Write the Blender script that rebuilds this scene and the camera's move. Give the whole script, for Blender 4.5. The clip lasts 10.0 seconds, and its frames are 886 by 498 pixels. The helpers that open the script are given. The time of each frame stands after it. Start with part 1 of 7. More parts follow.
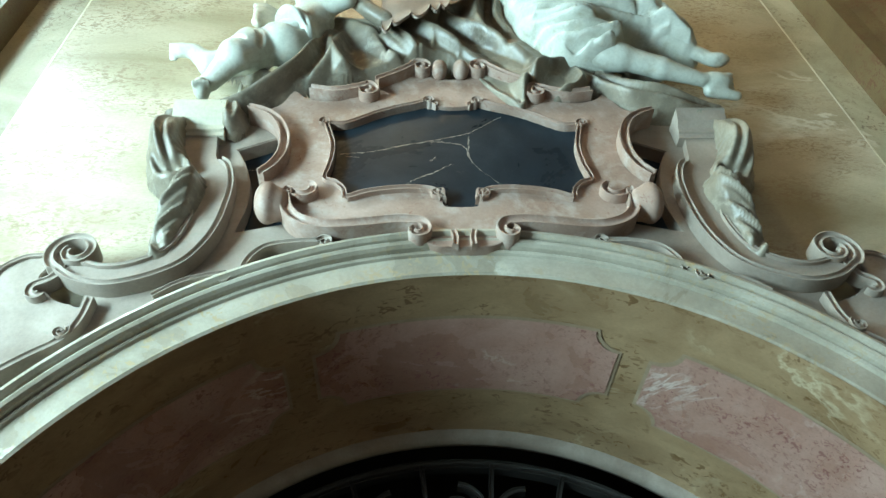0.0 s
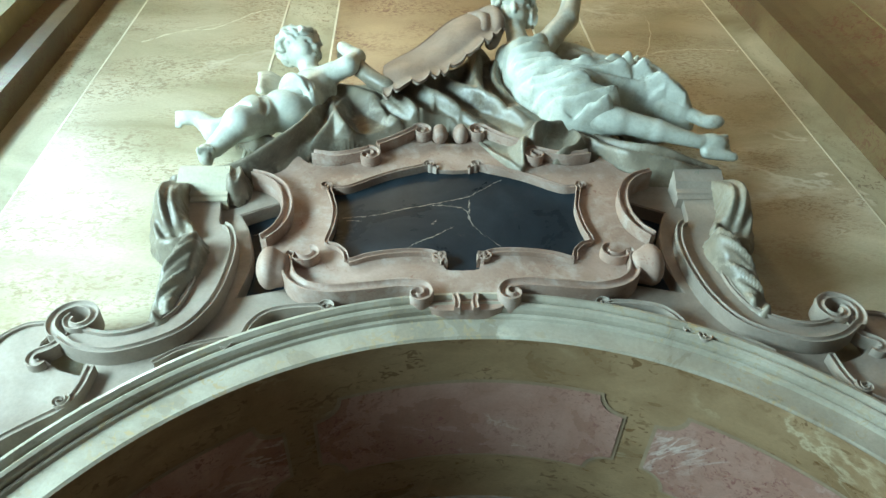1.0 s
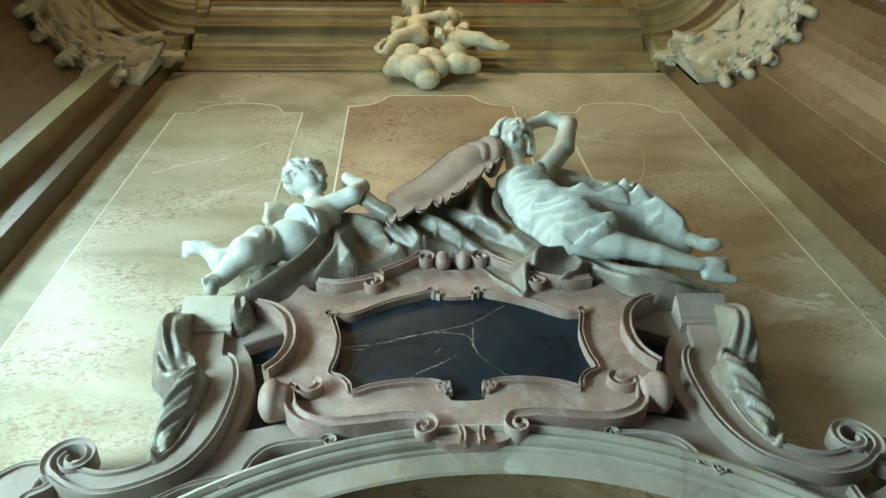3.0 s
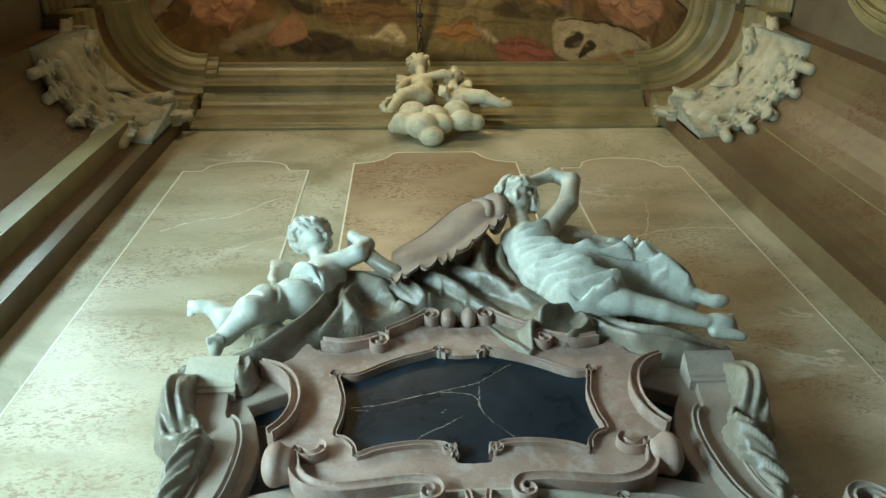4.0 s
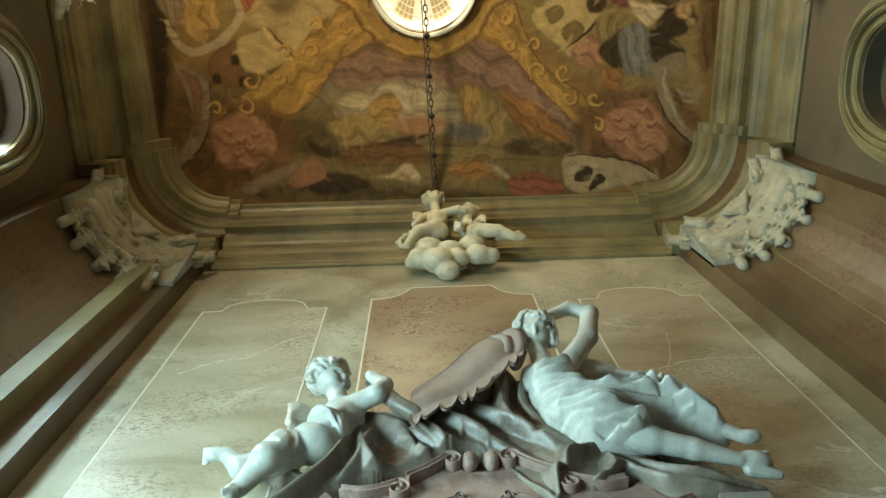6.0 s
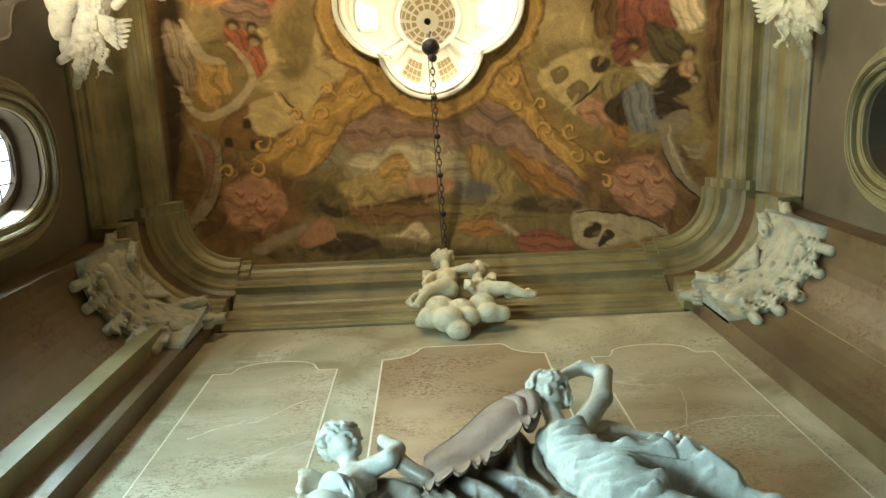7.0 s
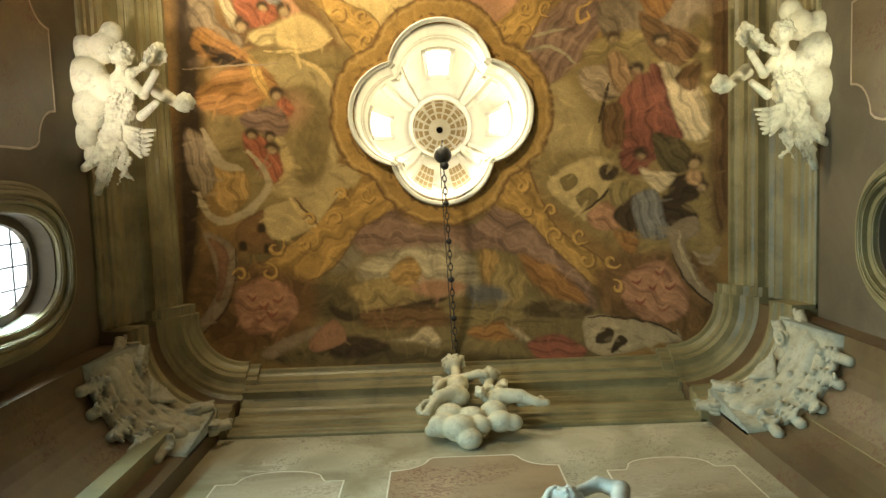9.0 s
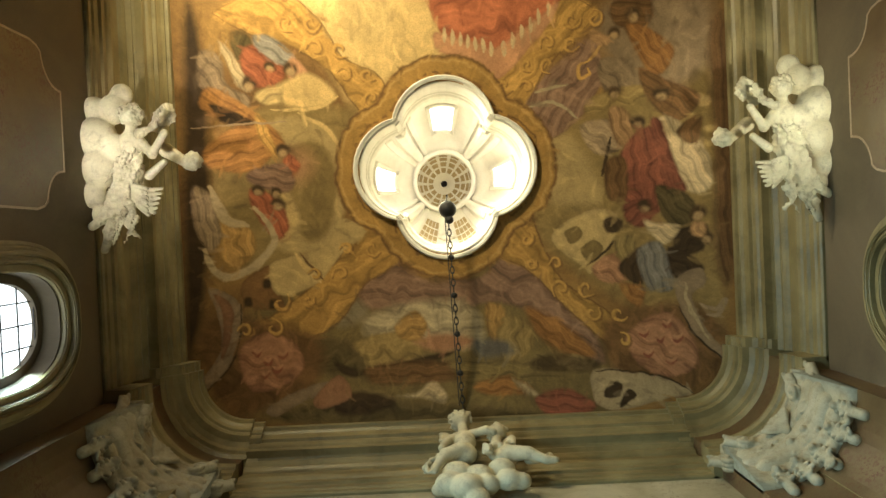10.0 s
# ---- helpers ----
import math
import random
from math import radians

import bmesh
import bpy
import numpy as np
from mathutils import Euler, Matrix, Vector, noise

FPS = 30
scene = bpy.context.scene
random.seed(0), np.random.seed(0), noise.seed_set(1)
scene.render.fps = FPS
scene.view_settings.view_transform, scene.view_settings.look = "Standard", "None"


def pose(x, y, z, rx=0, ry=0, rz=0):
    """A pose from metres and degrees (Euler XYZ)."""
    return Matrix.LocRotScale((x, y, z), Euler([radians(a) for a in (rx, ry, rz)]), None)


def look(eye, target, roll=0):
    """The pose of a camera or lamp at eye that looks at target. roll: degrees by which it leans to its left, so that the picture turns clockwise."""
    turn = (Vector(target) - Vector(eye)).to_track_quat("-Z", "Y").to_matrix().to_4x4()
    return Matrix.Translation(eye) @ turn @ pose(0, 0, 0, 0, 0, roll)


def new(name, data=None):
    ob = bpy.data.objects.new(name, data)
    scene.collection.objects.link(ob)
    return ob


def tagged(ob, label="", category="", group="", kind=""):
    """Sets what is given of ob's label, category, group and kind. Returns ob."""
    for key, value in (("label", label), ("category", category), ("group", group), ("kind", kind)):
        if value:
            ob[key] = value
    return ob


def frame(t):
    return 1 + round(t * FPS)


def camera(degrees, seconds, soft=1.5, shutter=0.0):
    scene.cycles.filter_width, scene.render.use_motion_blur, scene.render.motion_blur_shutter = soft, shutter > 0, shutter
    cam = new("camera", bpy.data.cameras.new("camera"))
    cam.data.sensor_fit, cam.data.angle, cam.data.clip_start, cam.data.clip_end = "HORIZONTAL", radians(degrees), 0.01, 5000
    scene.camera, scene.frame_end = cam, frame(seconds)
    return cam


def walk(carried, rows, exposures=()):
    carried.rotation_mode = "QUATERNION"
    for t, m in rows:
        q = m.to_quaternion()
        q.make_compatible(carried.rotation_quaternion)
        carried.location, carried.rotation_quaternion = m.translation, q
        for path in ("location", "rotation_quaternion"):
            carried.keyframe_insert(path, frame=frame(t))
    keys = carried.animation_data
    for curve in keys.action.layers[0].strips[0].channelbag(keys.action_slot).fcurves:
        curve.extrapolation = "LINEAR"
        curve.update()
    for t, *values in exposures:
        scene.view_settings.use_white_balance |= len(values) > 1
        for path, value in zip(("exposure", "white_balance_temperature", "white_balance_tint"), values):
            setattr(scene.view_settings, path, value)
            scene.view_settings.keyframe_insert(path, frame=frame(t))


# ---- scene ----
cam = camera(63.5, 10.0)
PATH = [
    (0, (-0.264, 0.078, 1.599), (-0.155, 1.495, 3.006), -3.3),
    (0.5, (-0.264, 0.063, 1.609), (-0.157, 1.419, 3.076), -3.5),
    (1, (-0.261, 0.039, 1.622), (-0.157, 1.345, 3.133), -3.9),
    (1.5, (-0.266, 0.027, 1.631), (-0.161, 1.279, 3.187), -4.6),
    (2, (-0.265, 0.011, 1.640), (-0.161, 1.201, 3.244), -4.9),
    (2.5, (-0.268, -0.007, 1.651), (-0.165, 1.110, 3.307), -5.2),
    (3, (-0.270, -0.025, 1.661), (-0.168, 1.026, 3.360), -5.4),
    (4.5, (-0.274, -0.072, 1.689), (-0.188, 0.776, 3.498), -6.3),
    (5, (-0.279, -0.080, 1.695), (-0.199, 0.675, 3.545), -6.9),
    (5.5, (-0.283, -0.102, 1.701), (-0.226, 0.578, 3.581), -6.1),
    (6, (-0.280, -0.122, 1.705), (-0.227, 0.476, 3.613), -6.7),
    (7.5, (-0.291, -0.177, 1.723), (-0.268, 0.202, 3.686), -6.1),
    (8, (-0.287, -0.194, 1.726), (-0.268, 0.116, 3.702), -5.9),
    (8.5, (-0.295, -0.213, 1.736), (-0.277, 0.033, 3.721), -6.3),
    (9, (-0.300, -0.232, 1.741), (-0.283, -0.056, 3.733), -7.55),
    (9.5, (-0.293, -0.247, 1.741), (-0.280, -0.143, 3.738), -9.75),
    (10, (-0.293, -0.276, 1.747), (-0.286, -0.242, 3.746), -14.2),
]
walk(cam, [(t, look(eye, target, roll)) for t, eye, target, roll in PATH], [(0, 0.8), (2.5, 0.5), (4.5, 0.25), (6.5, 0.35), (7.5, 0.65), (8.5, 0.5), (10, 0.1)])

# ---- world and light ----
world = bpy.data.worlds.new("world")
scene.world = world
world.use_nodes = True
wn = world.node_tree.nodes
sky = wn.new("ShaderNodeTexSky")
sky.sky_type, sky.sun_disc = "NISHITA", False
sky.sun_elevation, sky.sun_rotation = radians(40), radians(270)
wn["Background"].inputs[1].default_value = 0.12
world.node_tree.links.new(sky.outputs[0], wn["Background"].inputs[0])


LAN = (-0.17, -1.27)


def area_lamp(name, m, w, h, power, colour, spread=180):
    d = bpy.data.lights.new(name, "AREA")
    d.shape, d.size, d.size_y, d.energy, d.color = "RECTANGLE", w, h, power, colour
    d.spread = radians(spread)
    ob = new(name, d)
    ob.matrix_world = m
    return ob


# daylight in the oval window of the west wall
area_lamp("daylight_west", look((-4.58, 0.40, 8.06), (-0.2, 1.9, 4.6)), 0.7, 1.4, 120, (0.70, 0.99, 0.97), 130)
# daylight in the tall window below it
area_lamp("daylight_low", look((-4.28, 0.05, 3.3), (0.0, 2.6, 4.4)), 1.0, 2.8, 175, (0.57, 0.91, 1.0), 120)
# warm light inside the lantern
area_lamp("lantern_light", look((LAN[0] - 0.55, LAN[1] - 0.65, 13.1), (LAN[0] + 1.1, LAN[1] + 1.2, 11.6)), 0.9, 0.9, 66, (1.0, 0.92, 0.62), 130)
# floor uplighters against the side walls, under the figures on the cornice
area_lamp("uplight_west", look((-3.72, 0.95, 0.5), (-3.75, -1.45, 9.7)), 0.10, 0.10, 7.5, (1.0, 0.93, 0.78), 14)
area_lamp("uplight_east", look((3.62, 0.95, 0.5), (3.65, -1.45, 9.7)), 0.10, 0.10, 6.0, (1.0, 0.98, 0.74), 14)
# unseen fill lamp, added as if the south side were open to a nave
area_lamp("south_fill", look((-2.4, -5.7, 3.6), (1.2, 2.6, 5.0)), 2.0, 4.0, 5, (1.0, 0.92, 0.74))
# unseen lamp added under the vault to brighten its south end; no window known
area_lamp("south_vault_fill", look((-2.6, -5.3, 9.4), (-0.3, -3.6, 12.0)), 1.8, 0.7, 430, (1.0, 0.89, 0.56), 150)

# ---- materials ----
def nodes_of(name):
    m = bpy.data.materials.new(name)
    m.use_nodes = True
    return m, m.node_tree.nodes, m.node_tree.links


def ramp_node(n, stops):
    r = n.new("ShaderNodeValToRGB")
    el = r.color_ramp.elements
    while len(el) < len(stops):
        el.new(0.5)
    for e, (p, c) in zip(el, stops):
        e.position = p
        e.color = (*c, 1) if len(c) == 3 else c
    return r


def noise_node(n, l, vec, scale, detail=6, rough=0.55, dist=0.0):
    t = n.new("ShaderNodeTexNoise")
    t.inputs["Scale"].default_value, t.inputs["Detail"].default_value = scale, detail
    t.inputs["Roughness"].default_value, t.inputs["Distortion"].default_value = rough, dist
    l.new(vec, t.inputs["Vector"])
    return t


def mix_node(n, l, fac, a, b, mode="MIX"):
    m = n.new("ShaderNodeMix")
    m.data_type, m.blend_type = "RGBA", mode
    for k, v in ((0, fac), (6, a), (7, b)):
        if isinstance(v, (int, float)):
            m.inputs[k].default_value = v
        elif isinstance(v, tuple):
            m.inputs[k].default_value = (*v, 1)
        else:
            l.new(v, m.inputs[k])
    return m.outputs[2]


def stone(name, dark, light, scale=1.5, rough=0.35, spots=None, spot_scale=30, spot_at=0.62, veins=None, vein_scale=1.2,
          vein_at=0.012, bump=0.12, grain=60, stretch=(1, 1, 1), dust=None, spec=0.5):
    """A polished or cut stone: clouds at two scales, optional blotches, optional thin veins, fine relief."""
    m, n, l = nodes_of(name)
    b = n["Principled BSDF"]
    tc = n.new("ShaderNodeTexCoord")
    mp = n.new("ShaderNodeMapping")
    mp.inputs["Scale"].default_value = stretch
    l.new(tc.outputs["Object"], mp.inputs["Vector"])
    v = mp.outputs[0]
    big = noise_node(n, l, v, scale, 8, 0.6, 0.6)
    r = ramp_node(n, [(0.32, dark), (0.68, light)])
    l.new(big.outputs[0], r.inputs[0])
    col = r.outputs[0]
    fine = noise_node(n, l, v, grain, 5, 0.7)
    fr = ramp_node(n, [(0.3, (0.82, 0.82, 0.82)), (0.7, (1.12, 1.12, 1.12))])
    l.new(fine.outputs[0], fr.inputs[0])
    col = mix_node(n, l, 0.6, col, fr.outputs[0], "MULTIPLY")
    if spots:
        s = noise_node(n, l, v, spot_scale, 3, 0.5, 1.2)
        area = noise_node(n, l, v, scale * 1.3, 3)
        ar = ramp_node(n, [(0.42, (0, 0, 0)), (0.6, (1, 1, 1))])
        l.new(area.outputs[0], ar.inputs[0])
        sr = ramp_node(n, [(spot_at, (0, 0, 0)), (spot_at + 0.06, (1, 1, 1))])
        l.new(s.outputs[0], sr.inputs[0])
        mul = n.new("ShaderNodeMath")
        mul.operation = "MULTIPLY"
        l.new(sr.outputs[0], mul.inputs[0])
        l.new(ar.outputs[0], mul.inputs[1])
        col = mix_node(n, l, mul.outputs[0], col, spots)
    if veins:
        w = noise_node(n, l, v, vein_scale, 7, 0.62, 0.5)
        sub = n.new("ShaderNodeMath")
        sub.operation = "SUBTRACT"
        sub.inputs[1].default_value = 0.5
        l.new(w.outputs[0], sub.inputs[0])
        ab = n.new("ShaderNodeMath")
        ab.operation = "ABSOLUTE"
        l.new(sub.outputs[0], ab.inputs[0])
        vr = ramp_node(n, [(0.0, (1, 1, 1)), (vein_at, (0, 0, 0))])
        l.new(ab.outputs[0], vr.inputs[0])
        keep = noise_node(n, l, v, vein_scale * 1.7, 3)
        kr = ramp_node(n, [(0.52, (0, 0, 0)), (0.68, (1, 1, 1))])
        l.new(keep.outputs[0], kr.inputs[0])
        mul2 = n.new("ShaderNodeMath")
        mul2.operation = "MULTIPLY"
        l.new(vr.outputs[0], mul2.inputs[0])
        l.new(kr.outputs[0], mul2.inputs[1])
        col = mix_node(n, l, mul2.outputs[0], col, veins)
    if dust:
        # grime lying in the worn patches
        dn = noise_node(n, l, v, scale * 3.1, 9, 0.7, 0.3)
        dr = ramp_node(n, [(0.5, (0, 0, 0)), (0.72, (1, 1, 1))])
        l.new(dn.outputs[0], dr.inputs[0])
        col = mix_node(n, l, dr.outputs[0], col, dust)
    l.new(col, b.inputs["Base Color"])
    b.inputs["Specular IOR Level"].default_value = spec
    rr = ramp_node(n, [(0.25, (rough * 0.75,) * 3), (0.75, (min(1, rough * 1.3),) * 3)])
    l.new(big.outputs[0], rr.inputs[0])
    l.new(rr.outputs[0], b.inputs["Roughness"])
    bp = n.new("ShaderNodeBump")
    bp.inputs["Strength"].default_value, bp.inputs["Distance"].default_value = bump, 0.01
    l.new(fine.outputs[0], bp.inputs["Height"])
    l.new(bp.outputs[0], b.inputs["Normal"])
    return m


M_WALL = stone("wall_marble", (0.25, 0.21, 0.12), (0.52, 0.48, 0.35), 1.3, 0.50, (0.22, 0.17, 0.11), 26, 0.57, (0.66, 0.62, 0.50), 0.5, 0.012)
M_PANEL = stone("panel_marble", (0.33, 0.275, 0.17), (0.56, 0.49, 0.36), 1.2, 0.36, (0.30, 0.22, 0.14), 30, 0.52, (0.68, 0.64, 0.54), 0.45, 0.014, stretch=(0.75, 1, 1.6))
M_REDPANEL = stone("red_panel_marble", (0.27, 0.18, 0.10), (0.40, 0.29, 0.17), 1.4, 0.34, (0.17, 0.075, 0.04), 34, 0.50, stretch=(0.6, 1, 1.1))
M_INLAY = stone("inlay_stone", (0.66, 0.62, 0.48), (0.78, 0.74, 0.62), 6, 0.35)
# browner inlay for soffit and side walls, their dimness put into its colour
M_SOFFRAME = stone("dim_inlay_stone", (0.32, 0.22, 0.14), (0.42, 0.31, 0.21), 6, 0.35)
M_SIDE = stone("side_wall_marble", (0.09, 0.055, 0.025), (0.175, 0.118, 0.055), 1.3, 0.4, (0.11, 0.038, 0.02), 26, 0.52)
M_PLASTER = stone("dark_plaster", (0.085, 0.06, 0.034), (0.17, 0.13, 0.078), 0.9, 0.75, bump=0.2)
M_CORNICE = stone("cornice_stone", (0.16, 0.125, 0.055), (0.32, 0.26, 0.125), 2.0, 0.42, (0.24, 0.20, 0.13), 14, 0.64)
M_ARCH = stone("archivolt_marble", (0.29, 0.245, 0.185), (0.48, 0.43, 0.35), 2.4, 0.3, (0.40, 0.30, 0.18), 24, 0.56, (0.78, 0.74, 0.62), 0.9, 0.02)
M_SOFFIT = stone("soffit_marble", (0.27, 0.165, 0.085), (0.45, 0.30, 0.17), 2.2, 0.3, (0.20, 0.11, 0.05), 16, 0.56, (0.58, 0.46, 0.30), 0.8, 0.014, stretch=(1, 1.5, 1))
M_PINK = stone("pink_marble", (0.36, 0.18, 0.13), (0.53, 0.32, 0.26), 2.2, 0.28, (0.28, 0.12, 0.10), 34, 0.56, (0.70, 0.55, 0.48), 1.1, 0.012)
M_CART = stone("rose_stone", (0.25, 0.155, 0.115), (0.43, 0.305, 0.25), 2.5, 0.55, (0.26, 0.14, 0.10), 30, 0.62, dust=(0.46, 0.38, 0.33), spec=0.3)
M_PARCH = stone("brown_parchment_stone", (0.19, 0.135, 0.105), (0.33, 0.25, 0.205), 4, 0.45)
M_GREY = stone("grey_brown_stone", (0.23, 0.18, 0.145), (0.40, 0.335, 0.28), 2.2, 0.55, (0.25, 0.25, 0.20), 18, 0.64, spec=0.3)
M_DRAPE = stone("drapery_stone", (0.12, 0.095, 0.07), (0.28, 0.235, 0.175), 3, 0.38, dust=(0.35, 0.32, 0.26))
M_BLACK = stone("black_marble", (0.008, 0.012, 0.016), (0.024, 0.033, 0.042), 2.0, 0.30, veins=(0.42, 0.36, 0.31), vein_scale=1.05, vein_at=0.002, bump=0.02, spec=0.10)
M_WHITE = stone("white_marble", (0.44, 0.44, 0.375), (0.63, 0.635, 0.565), 3, 0.42, dust=(0.36, 0.33, 0.25), bump=0.06)
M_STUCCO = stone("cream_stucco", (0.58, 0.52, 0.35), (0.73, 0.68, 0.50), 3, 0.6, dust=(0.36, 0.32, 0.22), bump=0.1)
# the same stucco made darker: the dimness of the corners is in its colour
M_CAPITAL = stone("shaded_stucco", (0.36, 0.32, 0.22), (0.50, 0.46, 0.34), 3, 0.6, dust=(0.26, 0.22, 0.14), bump=0.1)
M_LANTERN = stone("white_stucco", (0.74, 0.70, 0.60), (0.84, 0.81, 0.72), 3, 0.7, bump=0.08)
M_VEIN = stone("vein_calcite", (0.16, 0.14, 0.12), (0.42, 0.38, 0.33), 20, 0.3)
M_FLOOR = stone("floor_stone", (0.12, 0.10, 0.08), (0.22, 0.18, 0.14), 2, 0.4)
M_IRON = stone("wrought_iron", (0.012, 0.011, 0.010), (0.03, 0.027, 0.024), 6, 0.5, bump=0.3)
# wood of shutter and roof; also the painted darkness of the back room
M_DARK = stone("dark_wood_and_shade", (0.02, 0.015, 0.012), (0.04, 0.03, 0.022), 4, 0.6)
# beige stone of the small wing; also the lit tone of the left capping
M_IVORY = stone("yellow_stone_and_lit_capping", (0.46, 0.41, 0.31), (0.60, 0.55, 0.44), 4, 0.38)


def glass_mat():
    m, n, l = nodes_of("window_glow")
    b = n["Principled BSDF"]
    b.inputs["Base Color"].default_value = (0.8, 0.85, 0.9, 1)
    b.inputs["Roughness"].default_value = 0.4
    b.inputs["Emission Color"].default_value = (0.86, 0.96, 1.0, 1)
    b.inputs["Emission Strength"].default_value = 2.4
    return m


def warm_pane():
    m, n, l = nodes_of("lantern_pane")
    b = n["Principled BSDF"]
    b.inputs["Base Color"].default_value = (0.8, 0.76, 0.66, 1)
    b.inputs["Emission Color"].default_value = (1.0, 0.94, 0.80, 1)
    b.inputs["Emission Strength"].default_value = 6.5
    return m


M_PANE = glass_mat()
M_WARMPANE = warm_pane()
M_COFFER = stone("coffer_ochre", (0.36, 0.26, 0.12), (0.50, 0.38, 0.20), 8, 0.7)

# ---- building helpers ----
def mesh_of(name, verts, faces, material, smooth=False):
    me = bpy.data.meshes.new(name)
    me.from_pydata([tuple(v) for v in verts], [], faces)
    me.materials.append(material)
    if smooth:
        me.polygons.foreach_set("use_smooth", [True] * len(me.polygons))
    me.update()
    return me


def thing(name, label="", category="", group="", kind="", data=None, at=(0, 0, 0)):
    ob = new(name, data)
    ob.location = at
    return tagged(ob, label, category, group, kind)


def part(name, me, parent, label=""):
    ob = new(name, me)
    ob.parent = parent
    ob.matrix_parent_inverse = Matrix.Translation(-Vector(parent.location))
    if label:
        ob["label"] = label
    return ob


def bm_mesh(name, bm, material, smooth=False):
    bmesh.ops.recalc_face_normals(bm, faces=bm.faces)
    me = bpy.data.meshes.new(name)
    bm.to_mesh(me)
    bm.free()
    me.materials.append(material)
    if smooth:
        me.polygons.foreach_set("use_smooth", [True] * len(me.polygons))
    return me


def spline(pts, per=8, closed=False):
    """Points along a Catmull-Rom curve through pts (any dimension)."""
    p = [np.array(q, float) for q in pts]
    n = len(p)
    out = []
    for i in range(n if closed else n - 1):
        a, b, c, d = (p[(i + k) % n] if closed else p[min(max(i + k, 0), n - 1)] for k in (-1, 0, 1, 2))
        for j in range(per):
            t = j / per
            out.append(0.5 * (2 * b + (c - a) * t + (2 * a - 5 * b + 4 * c - d) * t * t + (3 * b - a - 3 * c + d) * t ** 3))
    if not closed:
        out.append(p[-1])
    return out


def plate(name, outline, holes, y0, y1, material, bevel=0.0):
    """A slab in the plane of the north wall: outline and holes as (x, z) loops, from depth y0 (front) to y1 (back)."""
    bm = bmesh.new()
    edges = []
    for loop in [outline, *holes]:
        loop = [q for i, q in enumerate(loop) if math.hypot(q[0] - loop[i - 1][0], q[1] - loop[i - 1][1]) > 1e-4]
        vs = [bm.verts.new((q[0], y0, q[1])) for q in loop]
        edges += [bm.edges.new((vs[i], vs[(i + 1) % len(vs)])) for i in range(len(vs))]
    bmesh.ops.triangle_fill(bm, use_beauty=True, use_dissolve=False, edges=edges)
    rim = [e for e in bm.edges if len(e.link_faces) == 1]
    got = bmesh.ops.extrude_face_region(bm, geom=bm.faces[:])
    moved = [v for v in got["geom"] if isinstance(v, bmesh.types.BMVert)]
    for v in moved:
        v.co.y = y1
    if bevel:
        rim = [e for e in bm.edges if e.is_valid and all(abs(v.co.y - y0) < 1e-6 for v in e.verts) and any(abs(f.calc_center_median().y - y0) > 1e-5 for f in e.link_faces)]
        bmesh.ops.bevel(bm, geom=rim, offset=bevel, segments=3, affect="EDGES", clamp_overlap=True)
    return bm_mesh(name, bm, material)


def sweep(name, path, profile, material, closed=False, smooth=False, caps=True):
    """Sweeps a profile of (out, up) along a plan path of (x, y, z); out is to the left of the way along it."""
    n = len(path)
    P = [Vector(p) for p in path]
    rings = []
    for i in range(n):
        a = P[(i - 1) % n] if closed or i > 0 else P[i]
        b = P[(i + 1) % n] if closed or i < n - 1 else P[i]
        d1, d2 = (P[i] - a), (b - P[i])
        d1 = d1.normalized() if d1.length > 1e-6 else d2.normalized()
        d2 = d2.normalized() if d2.length > 1e-6 else d1
        t = (d1 + d2).normalized()
        side = Vector((-t.y, t.x, 0))
        k = 1 / max(0.35, side.dot(Vector((-d1.y, d1.x, 0))))
        rings.append([P[i] + side * (o * k) + Vector((0, 0, u)) for o, u in profile])
    m = len(profile)
    verts = [v for r in rings for v in r]
    faces = []
    for i in range(n if closed else n - 1):
        j = (i + 1) % n
        faces += [(i * m + k, j * m + k, j * m + k + 1, i * m + k + 1) for k in range(m - 1)]
    if caps and not closed:
        faces += [tuple(range(m)), tuple(range((n - 1) * m, n * m))[::-1]]
    return mesh_of(name, verts, faces, material, smooth)


# section of a carved strap: square shoulders, raised fillets and a shallow hollow between them
STRAP = ((-0.5, 1), (-0.5, 0.10), (-0.46, 0.0), (-0.34, 0.0), (-0.28, 0.10), (-0.12, 0.16), (0.12, 0.16), (0.28, 0.10), (0.34, 0.0), (0.46, 0.0), (0.5, 0.10), (0.5, 1))


def band(name, pts, w, y0, y1, material, smooth=True):
    """A moulded ribbon that follows the curve pts of (x, z) in the wall's plane: w wide in the plane (number or one per point), standing out from y1 to y0."""
    n = len(pts)
    P = [Vector((q[0], q[1])) for q in pts]
    verts, faces = [], []
    for i in range(n):
        t = (P[min(i + 1, n - 1)] - P[max(i - 1, 0)]).normalized()
        s = Vector((-t.y, t.x))
        ww = w[i] if hasattr(w, "__len__") else w
        f = y0[i] if hasattr(y0, "__len__") else y0
        for a, d in STRAP:
            q = P[i] + s * (a * ww)
            verts.append((q.x, f + (y1 - f) * d, q.y))
    m = len(STRAP)
    for i in range(n - 1):
        faces += [(i * m + k, (i + 1) * m + k, (i + 1) * m + k + 1, i * m + k + 1) for k in range(m - 1)]
    faces += [tuple(range(m)), tuple(range((n - 1) * m, n * m))[::-1]]
    me = mesh_of(name, verts, faces, material, smooth)
    me.set_sharp_from_angle(angle=radians(38))
    return me


def spiral(cx, cz, r0, r1, a0, a1, n=22):
    """(x, z) points of a spiral from angle a0 to a1 (degrees)."""
    return [(cx + (r0 + (r1 - r0) * i / n) * math.cos(radians(a0 + (a1 - a0) * i / n)), cz + (r0 + (r1 - r0) * i / n) * math.sin(radians(a0 + (a1 - a0) * i / n))) for i in range(n + 1)]


